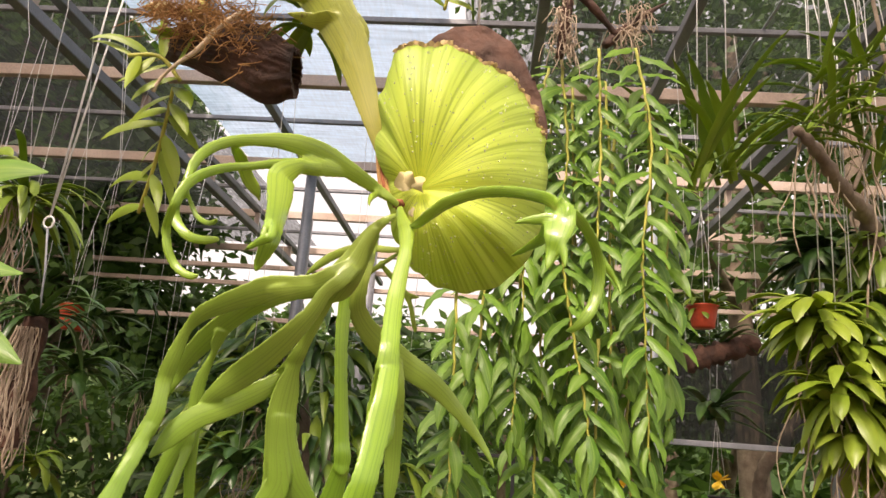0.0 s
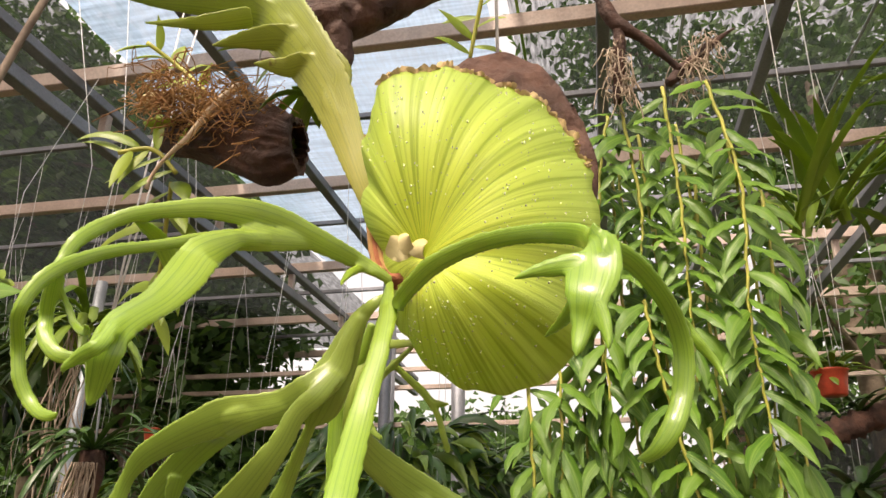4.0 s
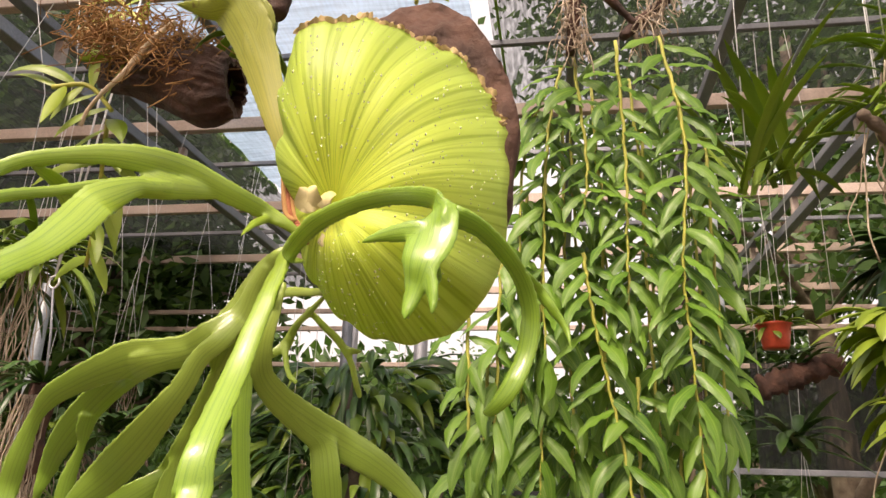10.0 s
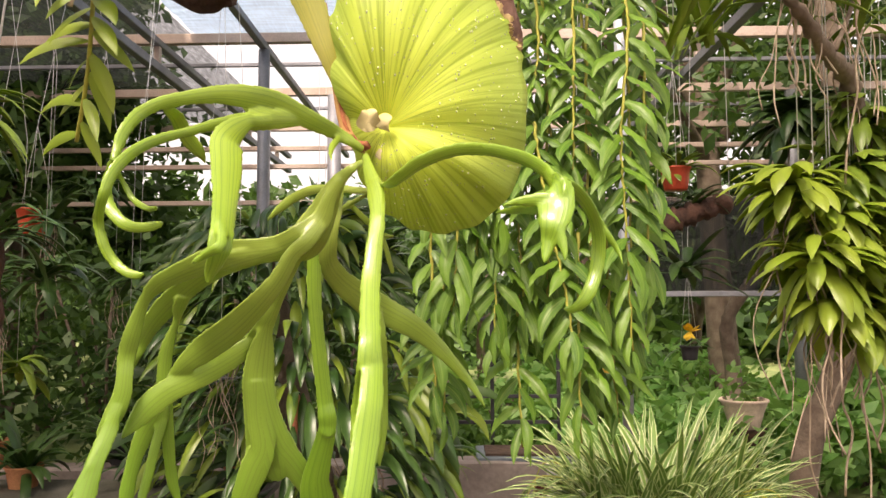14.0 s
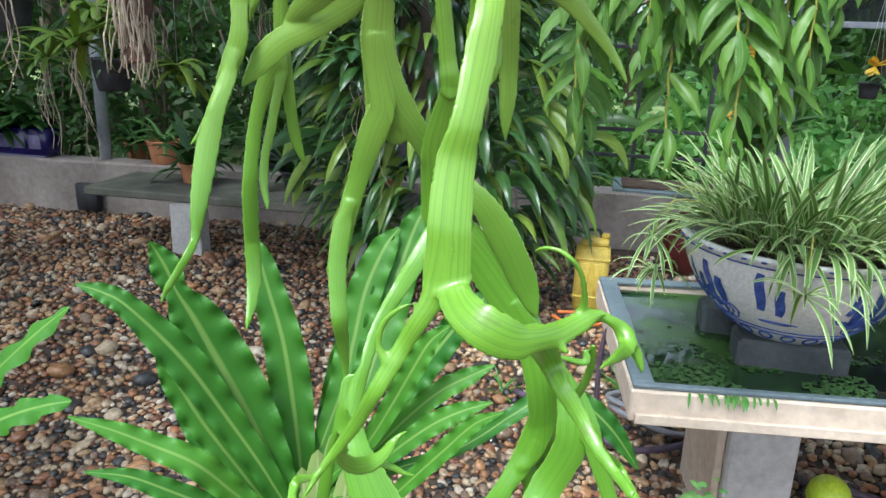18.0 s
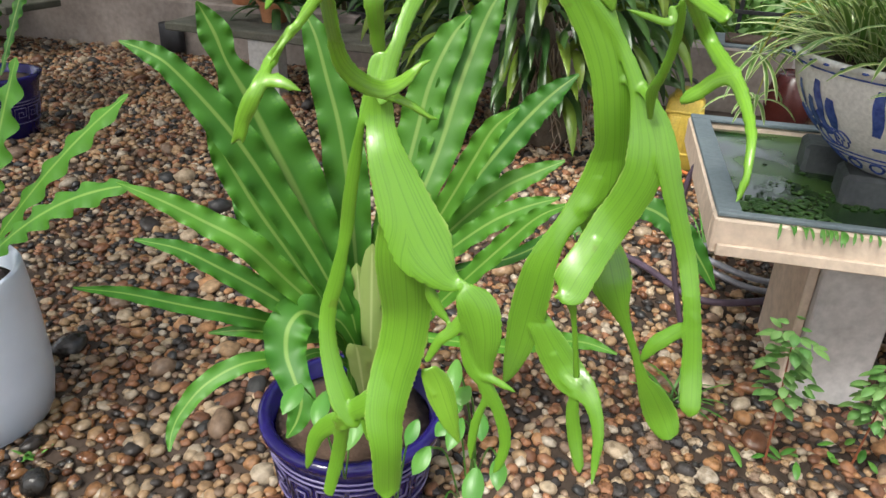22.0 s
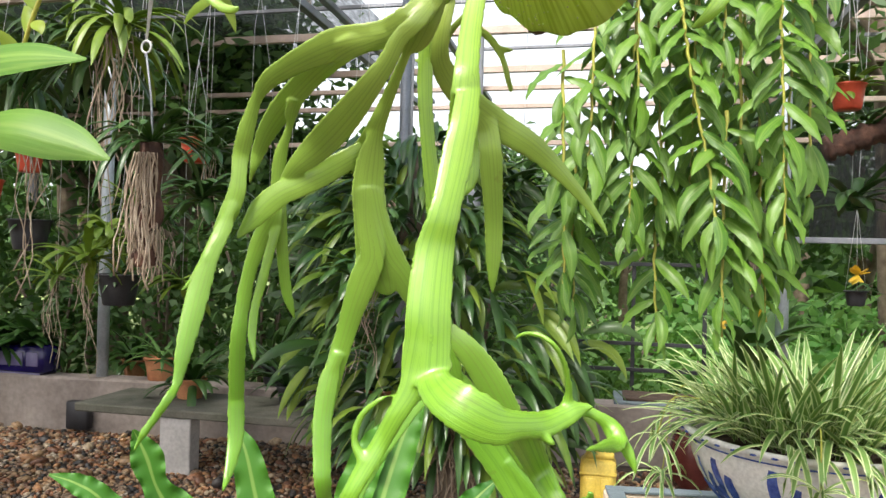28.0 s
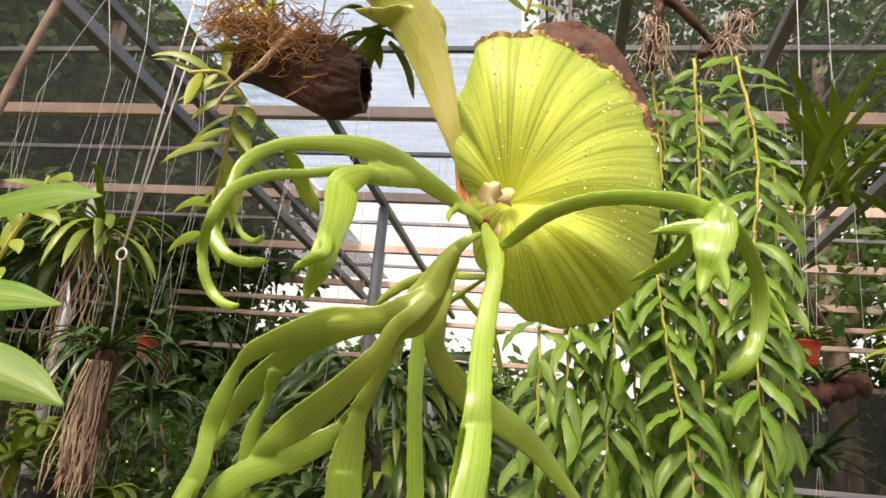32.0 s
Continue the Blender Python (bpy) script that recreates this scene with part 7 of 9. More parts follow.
def shield_point(deg, f, lift=0.0):
    r, dy = rim_at(deg)
    r *= 0.965
    top = max(0.0, math.sin(math.radians(deg)))
    a = math.radians(deg)
    ridge = 0.0002 * (math.sin(a * 23 + 1.5 * math.sin(a * 3)) + 0.6 * math.sin(a * 41)) * f * (1.0 if deg < 200 else 0.6)
    if f > 0.9 and 30 < deg < 110:
        r *= 1 + (f - 0.9) * 0.5 * noise.noise(Vector((deg * 0.28, 1.3, 0)))
    bulge = -0.030 * math.sin(math.pi * min(1, f * 0.95)) * (r / 0.14)
    fold = 0.010 * math.exp(-((deg + 8 - 360 * (deg > 180)) / 16.0) ** 2) * min(1, f * 2)
    y = SHIELD.y + dy * f * f + bulge + ridge + fold - lift
    return Vector((SHIELD.x + r * f * math.cos(a), y, SHIELD.z + r * f * math.sin(a)))


def shield_mesh():
    na, nr = 180, 22
    vs, fs, uv = [], [], []
    for side in (0, 1):
        for i in range(nr + 1):
            for j in range(na):
                deg = -25 + 360 * j / na
                p = shield_point(deg, i / nr)
                vs.append((p.x, p.y + (0.0022 if side else 0), p.z))
                uv.append((j / na, i / nr))
    off = (nr + 1) * na
    for i in range(nr):
        for j in range(na):
            k = (j + 1) % na
            q = (i * na + j, i * na + k, (i + 1) * na + k, (i + 1) * na + j)
            fs.append(q)
            fs.append(tuple(off + v for v in reversed(q)))
    for j in range(na):
        k = (j + 1) % na
        fs.append((nr * na + j, nr * na + k, off + nr * na + k, off + nr * na + j))
    return Mesh().add(vs, fs, uv)


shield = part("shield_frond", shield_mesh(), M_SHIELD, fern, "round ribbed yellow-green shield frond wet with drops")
rim = Mesh()
random.seed(71)
for k in range(90):
    deg = 34 + 70 * k / 89 + rnd(-0.4, 0.4)
    p = shield_point(deg, 0.985)
    rim.strap(p, (rnd(-0.5, 0.5), rnd(-0.9, 0.2), 1), rnd(0.002, 0.006), rnd(0.003, 0.008), rnd(0, 1.5), 4, 0.3, side=(0, -1, 0), shape="oval")
part("ragged_rim", rim, M_WEB, shield, "dry brown ragged upper rim")
drops = Mesh()
for k in range(1000):
    deg, f = rnd(-20, 330), math.sqrt(rnd(0.05, 0.95))
    if 118 < deg < 250:
        continue
    p = shield_point(deg, f)
    s = random.choice((0.0003, 0.0003, 0.0004, 0.0005, 0.0006, 0.0009))
    drops.blob((p.x, p.y - s * 0.3, p.z), (s, s * 0.4, s * rnd(1, 2.0 if p.z > 1.6 else 1.3)), k, 1, 0.1)
part("rain_wet", drops, M_DROP, shield, "pale half-clear rain drops", kind="stuff")
part("crown_scale", Mesh().blob((0.056, 0.803, 1.556), (0.006, 0.006, 0.004), 3, 2, 0.4), M_RUST, fern, "rusty brown crown scales")
bud = Mesh()
for bx, bz, wx, wz, bl in ((0.058, 1.566, 0.35, 0.9, 0.020), (0.064, 1.566, -0.25, 1.0, 0.018), (0.068, 1.570, 0.5, 0.5, 0.014)):
    bud.strap((bx, 0.796, bz), (wx, -0.25, wz), bl, 0.017, 1.2, 8, 0.6, side=(0.2, -1, 0.3), shape="oval", thick=0.003)
part("bud", bud, M_BUD, fern, "cream-coloured folded bud")
part("bud", Mesh().blob((0.072, 0.812, 1.552), (0.008, 0.007, 0.009), 6, 3, 0.2), M_BUD, fern, "pale green round bud")
for k in range(5):
    part("old_petiole", Mesh().tube(smooth_line([(0.058 - 0.003 * k, 0.815, 1.55 + 0.004 * k), (0.046 - 0.003 * k, 0.822, 1.585), (0.030 - 0.003 * k, 0.84, 1.64 + 0.012 * k)], 5), 0.0022, 6), M_RUST if k % 2 else M_MOSS, fern, "dry spotted brown petiole")

cork = Mesh()
vs, fs, uv = [], [], []
for s in (0, 1):
    for i in range(25):
        for j in range(90):
            a, f = 2 * math.pi * j / 90, i / 24
            k = 1 + 0.08 * noise.noise(Vector((math.cos(a) * 3, math.sin(a) * 3, 4)))
            b = 0.006 * noise.noise(Vector((math.cos(a) * f * 5, math.sin(a) * f * 5, 9 + s))) + 0.006 * noise.noise(Vector((math.cos(a) * f * 30, math.sin(a) * f * 9, 3 + s)))
            x, z = 0.106 + 0.086 * f * k * math.cos(a), 1.662 + 0.152 * f * k * math.sin(a)
            vs.append((x, 0.905 + 0.025 * s + b + 0.02 * f * math.sin(a) - (0.015 * (1 - f * f) if not s else -0.01 * (1 - f * f)), z))
            uv.append((j / 90, f))
    o = s * 25 * 90
    for i in range(24):
        for j in range(90):
            q = (o + i * 90 + j, o + i * 90 + (j + 1) % 90, o + (i + 1) * 90 + (j + 1) % 90, o + (i + 1) * 90 + j)
            fs.append(q if not s else tuple(reversed(q)))
o = 24 * 90
for j in range(90):
    fs.append((o + j, o + (j + 1) % 90, 25 * 90 + o + (j + 1) % 90, 25 * 90 + o + j))
cork.add(vs, fs, uv)
solid("cork_mount", cork, M_CORK, "dark brown slab of cork bark behind the fern", "plant mount")
solid("hanging_wire", Mesh().tube([(0.112, 0.93, 1.80), (0.108, 0.96, 2.4), (0.105, 1.4, 3.27)], 0.0016, 6), M_WIRE, "white wire that carries the cork slab", "wire", "hanging wires")

drift = Mesh()
for line in (((-0.0724, 1, 1.8666, 0.012), (-0.0812, 1, 1.914, 0.022), (-0.0911, 1, 1.9397, 0.028), (-0.1167, 1.01, 1.9648, 0.028), (-0.1499, 1.02, 2.0094, 0.024), (-0.1853, 1.035, 2.0662, 0.024), (-0.2205, 1.05, 2.1366, 0.020)),
             ((-0.08, 1, 1.9337, 0.025), (-0.0441, 1.008, 1.9541, 0.025), (-0.0074, 1.016, 1.9748, 0.022), (0.0293, 1.026, 1.9959, 0.019), (0.0665, 1.038, 2.0184, 0.013), (0.1119, 1.05, 2.0425, 0.009)),
             ((-0.0351, 1.01, 1.962, 0.018), (-0.0621, 1.023, 2.004, 0.012), (-0.0678, 1.036, 2.0438, 0.011), (-0.0744, 1.05, 2.0951, 0.008))):
    c = smooth_line(list(line), 12)
    k = len(drift.v)
    drift.tube([tuple(p[:3]) for p in c], [p[3] for p in c], 30)
    for i in range(k, len(drift.v)):
        p = Vector(drift.v[i])
        drift.v[i] = tuple(p + Vector((1, 0.4, 0.5)) * (0.010 * noise.noise(p * 24)) + Vector((0.3, 1, 0.5)) * (0.006 * noise.noise(p * 62)) + Vector((0.6, 0.6, 0.6)) * (0.003 * noise.noise(Vector((p.x * 190, p.y * 190, p.z * 60)))))
solid("driftwood", drift, M_DRIFT, "dark gnarled driftwood hanging above the fern", "driftwood")
solid("hanging_wire", Mesh().tube([(-0.03, 1.01, 1.97), (-0.03, 1.05, 2.6), (-0.03, 1.4, 3.27)], 0.0014, 6), M_WIRE, "thin wire that carries the driftwood", "wire", "hanging wires")


# ---- driftwood pot with roots, upper left of the fern ----
def hollow_log():
    t = thing("driftwood_planter", "dark hollow driftwood planter matted with orange roots", "plant holder", at=(-0.2, 1.1, 1.9))
    log = Mesh()
    axis = smooth_line([(-0.357, 1.13, 1.892), (-0.30, 1.112, 1.881), (-0.246, 1.094, 1.865), (-0.198, 1.076, 1.847), (-0.158, 1.062, 1.831), (-0.130, 1.05, 1.817)], 9)
    n, ring = len(axis), 90
    vs, fs, uv = [], [], []
    for s in (0, 1):
        for i, p in enumerate(axis):
            f = i / (n - 1)
            r = (0.020 + 0.021 * math.sin(0.85 * math.pi * min(1, f * 1.1))) * (1 - 0.2 * s)
            for j in range(ring):
                a = 2 * math.pi * j / ring
                k = r * (1 + 0.22 * noise.noise(Vector((math.cos(a) * 1.6, math.sin(a) * 1.6, f * 3))) + 0.20 * noise.noise(Vector((math.cos(a) * 7, math.sin(a) * 7, f * 2.5))) + 0.10 * noise.noise(Vector((math.cos(a) * 21, math.sin(a) * 21, f * 6))))
                tip = 0.018 * max(0, -math.sin(a)) ** 3 * math.exp(-((f - 0.72) / 0.25) ** 2)
                vs.append((p[0], p[1] + k * math.cos(a), p[2] + k * math.sin(a) - tip * (1 - s)))
                uv.append((j / ring, f))
    o = n * ring
    for s in (0, 1):
        for i in range(n - 1):
            for j in range(ring):
                q = tuple(s * o + v for v in (i * ring + j, i * ring + (j + 1) % ring, (i + 1) * ring + (j + 1) % ring, (i + 1) * ring + j))
                fs.append(q if s else tuple(reversed(q)))
    for i in (0, n - 1):
        for j in range(ring):
            fs.append((i * ring + j, i * ring + (j + 1) % ring, o + i * ring + (j + 1) % ring, o + i * ring + j))
    part("log", log.add(vs, fs, uv), M_DRIFT, t)
    random.seed(81)
    roots = Mesh()
    for k in range(430):
        x = rnd(-0.345, -0.17)
        p = Vector((x, 1.06 + rnd(-0.03, 0.03), 1.878 - 0.36 * (x + 0.246) + rnd(-0.012, 0.04)))
        pts = [tuple(p)]
        for j in range(4):
            p = p + Vector((rnd(-0.022, 0.022), rnd(-0.02, 0.012), rnd(-0.022, 0.010)))
            pts.append(tuple(p))
        roots.tube(smooth_line(pts, 3), rnd(0.0003, 0.0009), 4)
    part("root_mat", roots, M_MOSS, t, "tangled orange-brown roots", kind="stuff")
    part("cane", Mesh().tube(smooth_line([(-0.2043, 1.03, 1.892), (-0.2342, 1.036, 1.872), (-0.2664, 1.044, 1.838), (-0.2978, 1.056, 1.822), (-0.319, 1.064, 1.8055), (-0.3307, 1.07, 1.787)], 5), [0.0032 + 0.001 * math.sin(0.25 * i) for i in range(26)], 8), M_CANE, t, "pale woody cane")
    part("bulb", Mesh().blob((-0.352, 1.09, 1.93), (0.022, 0.012, 0.008), 4, 2, 0.3), M_BUD, t, "withered yellow bulb")
    part("bulb", Mesh().blob((-0.335, 1.08, 1.885), (0.022, 0.010, 0.006), 5, 2, 0.3), M_SHOOT, t)
    return t


hollow_log()
solid("hanging_wire", Mesh().tube([(-0.22, 1.1, 1.92), (-0.22, 1.12, 2.6), (-0.22, 1.4, 3.27)], 0.0014, 6), M_WIRE, "wire that carries the hollow log", "wire", "hanging wires")


def leafy_shoot(name, line, n, ln, w, mat, label, seed, stem=0.003, spread=1.0, face=(0, -1, 0.35), category="orchid", group="hanging shoots"):
    """A cane with leaves on both sides by turns."""
    t = thing(name, label, category, group, line[0])
    random.seed(seed)
    c = smooth_line(line, 8)
    part("cane", Mesh().tube([tuple(p) for p in c], stem, 6), M_YSTEM, t)
    for k in range(n):
        f = (k + 0.5) / n
        i = min(len(c) - 2, int(f * (len(c) - 1)))
        p, d = Vector(c[i]), Vector(c[i + 1] - c[i]).normalized()
        sidev = d.cross(Vector(face)).normalized() * (1 if k % 2 else -1)
        way = sidev * spread + d * rnd(0.1, 0.9) + Vector((0, rnd(-0.7, 0.4), rnd(-0.2, 0.3)))
        part("leaf", Mesh().strap(p, way, ln * rnd(0.75, 1.15), w * rnd(0.8, 1.15), rnd(0.5, 1.6), 7, 0.22, side=(rnd(-0.6, 0.6), -1, rnd(0.1, 1.0)), shape="lance"), mat, t)
    return t


leafy_shoot("cane_orchid", [(-0.318, 1.10, 1.81), (-0.33, 1.12, 1.77), (-0.355, 1.16, 1.72), (-0.391, 1.208, 1.655)], 14, 0.085, 0.019, M_SHOOT, "hanging orchid cane with yellowish green oval leaves", 91)
leafy_shoot("cane_orchid", [(-0.30, 1.08, 1.81), (-0.33, 1.07, 1.84), (-0.37, 1.06, 1.835)], 8, 0.075, 0.016, M_SHOOT, "short orchid cane with a rosette of green leaves", 92)
leafy_shoot("cane_orchid", [(-0.30, 1.12, 1.95), (-0.35, 1.12, 2.0), (-0.39, 1.1, 2.03)], 9, 0.05, 0.02, M_SHOOT, "short orchid cane rising from the roots", 93)
leafy_shoot("cane_orchid", [(0.05, 1.15, 1.98), (0.06, 1.14, 2.02), (0.075, 1.12, 2.07)], 7, 0.06, 0.02, M_SHOOT, "small orchid cane beside the driftwood", 94)


def tuft(name, at, n, ln, w, droop, mat, label, seed, lift=(0.0, 1.2), category="orchid", group="hanging orchids", roots=0, root_len=0.3, wire=True, spread=(0, 6.283)):
    """A hanging plant: strap leaves from one crown, loose roots under it and the wire it hangs on."""
    t = thing(name, label, category, group, at)
    random.seed(seed)
    for k in range(n):
        a = rnd(*spread)
        o = Vector(at) + Vector((rnd(-0.02, 0.02), rnd(-0.02, 0.02), rnd(-0.03, 0.03)))
        part("leaf", Mesh().strap(o, (math.cos(a), math.sin(a), rnd(*lift)), ln * rnd(0.6, 1.15), w * rnd(0.75, 1.2), droop * rnd(0.6, 1.4), 7, 0.3), mat, t)
    if roots:
        m = Mesh()
        for k in range(roots):
            p = Vector(at) + Vector((rnd(-0.04, 0.04), rnd(-0.04, 0.04), -0.02))
            pts, step = [tuple(p)], root_len * rnd(0.4, 1.1) / 5
            for j in range(5):
                p = p + Vector((rnd(-0.45, 0.45) * step, rnd(-0.3, 0.3) * step, -step))
                pts.append(tuple(p))
            m.tube(smooth_line(pts, 3), rnd(0.001, 0.0028), 5)
        part("root_tangle", m, M_ROOT, t, "pale dangling aerial roots", kind="stuff")
    if wire:
        part("wire", Mesh().tube([tuple(at), (at[0] + 0.01, at[1], (at[2] + 3.27) / 2), hang_to(at)], 0.0014, 5), M_WIRE, t)
    return t


tuft("strap_orchid", (-0.125, 1.05, 1.905), 12, 0.10, 0.014, 2.2, M_STRAP, "small orchid with drooping dark leaves on the hollow log", 95, (-0.5, 0.8), wire=False)


# ---- curtain of hanging leafy stems ----
def leaf_data(i):
    random.seed(100 + i)
    m = Mesh()
    m.strap((0, 0, 0), (1, -0.3 - 0.12 * (i % 3), -0.2 + 0.1 * i), 0.098, 0.0235, 0.6 + 0.2 * i, 11, 0.3 - 0.07 * (i % 4), side=(0.15, -1, 0.45 + 0.15 * (i % 2)), shape="lance", ripple=0.2, waves=2.2 + 0.4 * i)
    return m.data("leaf", M_TASSEL)


TASSEL_LEAF = [leaf_data(i) for i in range(5)]


def hanging_stems():
    t = thing("tassel_fern", "dense curtain of hanging yellow stems with paired green leaves", "hanging fern", at=(0.33, 1.5, 2.15))
    mount = Mesh()
    for a in (((0.2103, 1.45, 2.4515, 0.012), (0.2214, 1.453, 2.369, 0.012), (0.2378, 1.457, 2.302, 0.013), (0.2593, 1.46, 2.25, 0.014), (0.3009, 1.473, 2.222, 0.009), (0.3368, 1.487, 2.19, 0.007), (0.3633, 1.5, 2.165, 0.007)),
              ((0.2637, 1.463, 2.245, 0.010), (0.2627, 1.466, 2.205, 0.011), (0.2566, 1.469, 2.148, 0.011), (0.2507, 1.473, 2.093, 0.007)),
              ((0.3415, 1.5, 2.139, 0.007), (0.3743, 1.51, 2.177, 0.011), (0.4128, 1.52, 2.215, 0.009), (0.4464, 1.53, 2.246, 0.005), (0.4726, 1.54, 2.268, 0.002))):
        c = smooth_line(list(a), 6)
        mount.tube([tuple(p[:3]) for p in c], [p[3] * (1 + 0.3 * noise.noise(Vector(p[:3]) * 30)) for p in c], 10)
    part("branch_mount", mount, M_DRIFT, t, "dark forked branch wrapped in dry roots")
    random.seed(120)
    fib = Mesh()
    for k in range(150):
        f = rnd(-0.04, 0.06)
        b = random.choice(((0.258, 1.468, 2.15 + f), (0.385 + 0.7 * f, 1.515, 2.19 + 0.7 * f)))
        p = Vector(b) + Vector((rnd(-0.014, 0.014), rnd(-0.014, 0.01), rnd(-0.02, 0.02)))
        pts = [tuple(p)]
        for j in range(3):
            p = p + Vector((rnd(-0.015, 0.015), rnd(-0.015, 0.01), rnd(-0.04, 0.01)))
            pts.append(tuple(p))
        fib.tube(smooth_line(pts, 3), 0.0011, 4)
    part("root_fibre", fib, M_ROOT, t, "dry pale root fibres", kind="stuff")
    part("wire", Mesh().tube([(0.21, 1.45, 2.45), (0.24, 1.4, 3.27)], 0.0015, 6), M_WIRE, t)
    lines = [[(0.327, 1.48, 2.12), (0.334, 1.48, 1.91), (0.33, 1.475, 1.757), (0.326, 1.47, 1.60)],
             [(0.40, 1.49, 2.13), (0.427, 1.475, 1.93), (0.41, 1.47, 1.716), (0.414, 1.47, 1.58), (0.421, 1.47, 1.35)],
             [(0.256, 1.49, 2.10), (0.273, 1.485, 1.9), (0.262, 1.48, 1.80)],
             [(0.262, 1.47, 1.74), (0.271, 1.465, 1.66), (0.288, 1.46, 1.557), (0.314, 1.455, 1.415), (0.32, 1.45, 1.33)],
             [(0.135, 1.52, 1.84), (0.131, 1.50, 1.70), (0.127, 1.48, 1.509), (0.12, 1.48, 1.41)],
             [(0.08, 1.50, 1.66), (0.086, 1.48, 1.436), (0.091, 1.48, 1.26)],
             [(0.335, 1.48, 1.55), (0.331, 1.47, 1.40), (0.331, 1.46, 1.20)],
             [(0.205, 1.53, 1.92), (0.197, 1.51, 1.70), (0.195, 1.49, 1.5), (0.19, 1.48, 1.34)],
             [(0.37, 1.55, 1.98), (0.365, 1.55, 1.7), (0.37, 1.53, 1.40), (0.372, 1.52, 1.28)],
             [(0.475, 1.56, 1.95), (0.47, 1.54, 1.7), (0.465, 1.52, 1.42)],
             [(0.235, 1.57, 2.0), (0.235, 1.55, 1.75), (0.24, 1.53, 1.52), (0.25, 1.52, 1.38)],
             [(0.30, 1.58, 1.9), (0.295, 1.57, 1.6), (0.29, 1.55, 1.36)],
             [(0.29, 1.60, 2.1), (0.30, 1.6, 1.85), (0.31, 1.59, 1.6), (0.30, 1.58, 1.42)], [(0.36, 1.61, 2.12), (0.38, 1.61, 1.8), (0.385, 1.6, 1.5)],
             [(0.44, 1.60, 2.1), (0.455, 1.6, 1.85), (0.45, 1.59, 1.55), (0.44, 1.58, 1.3)], [(0.17, 1.6, 1.9), (0.16, 1.6, 1.7), (0.165, 1.58, 1.45)],
             [(0.25, 1.62, 2.05), (0.255, 1.62, 1.8), (0.26, 1.6, 1.6)], [(0.11, 1.56, 1.62), (0.10, 1.55, 1.4), (0.105, 1.54, 1.22)],
             [(0.40, 1.56, 1.6), (0.40, 1.55, 1.4), (0.41, 1.54, 1.22)], [(0.24, 1.55, 1.5), (0.235, 1.54, 1.35), (0.24, 1.53, 1.18)],
             [(0.235, 1.52, 2.10), (0.21, 1.50, 1.95), (0.20, 1.49, 1.7), (0.205, 1.48, 1.5)], [(0.21, 1.56, 2.08), (0.17, 1.54, 1.95), (0.16, 1.52, 1.7), (0.165, 1.5, 1.5)]]
    n = 0
    for s, line in enumerate(lines):
        c = smooth_line(line, 10)
        top = (1 if s in (0, 1, 2) else 0)
        stem = part("stem", Mesh().tube([tuple(p + np.array([0.0015 * math.sin(i * 1.9), 0, 0])) for i, p in enumerate(c)], [0.0032 - 0.0014 * i / len(c) for i in range(len(c))], 7), M_YSTEM, t)
        length = sum(np.linalg.norm(c[i + 1] - c[i]) for i in range(len(c) - 1))
        k = max(4, int(length / (0.017 if s < 4 else 0.02)))
        for j in range(k):
            f = (j + 0.5) / k
            p = c[min(len(c) - 1, int(f * (len(c) - 1) + 0.5))]
            side = 1 if j % 2 else -1
            lf = new("leaf", TASSEL_LEAF[n % 5])
            lf.parent = stem
            young = 0.55 + 0.45 * min(1, (1 - f) * length / 0.1)
            sc = rnd(0.78, 1.05) * young
            down = (rnd(22, 40) if s < 4 else rnd(20, 56)) + (22 if f > 0.8 else 0) - (18 if top and f < 0.1 else 0)
            turn = rnd(-18, 14) if s < 4 else rnd(-28, 22)
            lf.matrix_basis = Matrix.Translation(Vector(p)) @ (pose(0, 0, 0, rnd(-24, 20), down, turn) if side > 0 else Matrix.Diagonal((-1, 1, 1, 1)) @ pose(0, 0, 0, rnd(-24, 20), down, turn)) @ Matrix.Diagonal((sc, sc, sc, 1))
            n += 1
    return t


hanging_stems()

# ---- orchids to the right ----
stick = thing("orchid_stick", "brown branch carrying a hanging orchid with spiky leaves", "orchid mount", at=(0.85, 1.7, 2.0))
part("branch", Mesh().tube(smooth_line([(0.75, 1.61, 2.03), (0.80, 1.64, 2.0), (0.90, 1.74, 1.95), (1.0, 1.85, 1.93), (1.04, 1.9, 1.86)], 6), [(0.009 + 0.0006 * i) * (1 + 0.25 * math.sin(i * 2.3)) for i in range(25)], 10), M_BARK, stick)
part("branch", Mesh().tube(smooth_line([(0.93, 1.76, 1.96), (1.0, 1.8, 2.1), (1.06, 1.82, 2.3), (1.08, 2.05, 3.312)], 6), 0.005, 8), M_BARK, stick)
for i, (x, y, z) in enumerate(((0.80, 1.66, 2.06), (0.88, 1.72, 2.10), (0.95, 1.75, 2.16), (1.0, 1.82, 2.04), (0.86, 1.72, 2.2), (0.97, 1.76, 2.27))):
    tuft("strap_orchid", (x, y, z), 15, 0.17, 0.014, 1.1, M_STRAP, "orchid with narrow spiky leaves and hanging roots", 200 + i, (-0.1, 1.8), roots=4, root_len=0.32, wire=(i > 3))
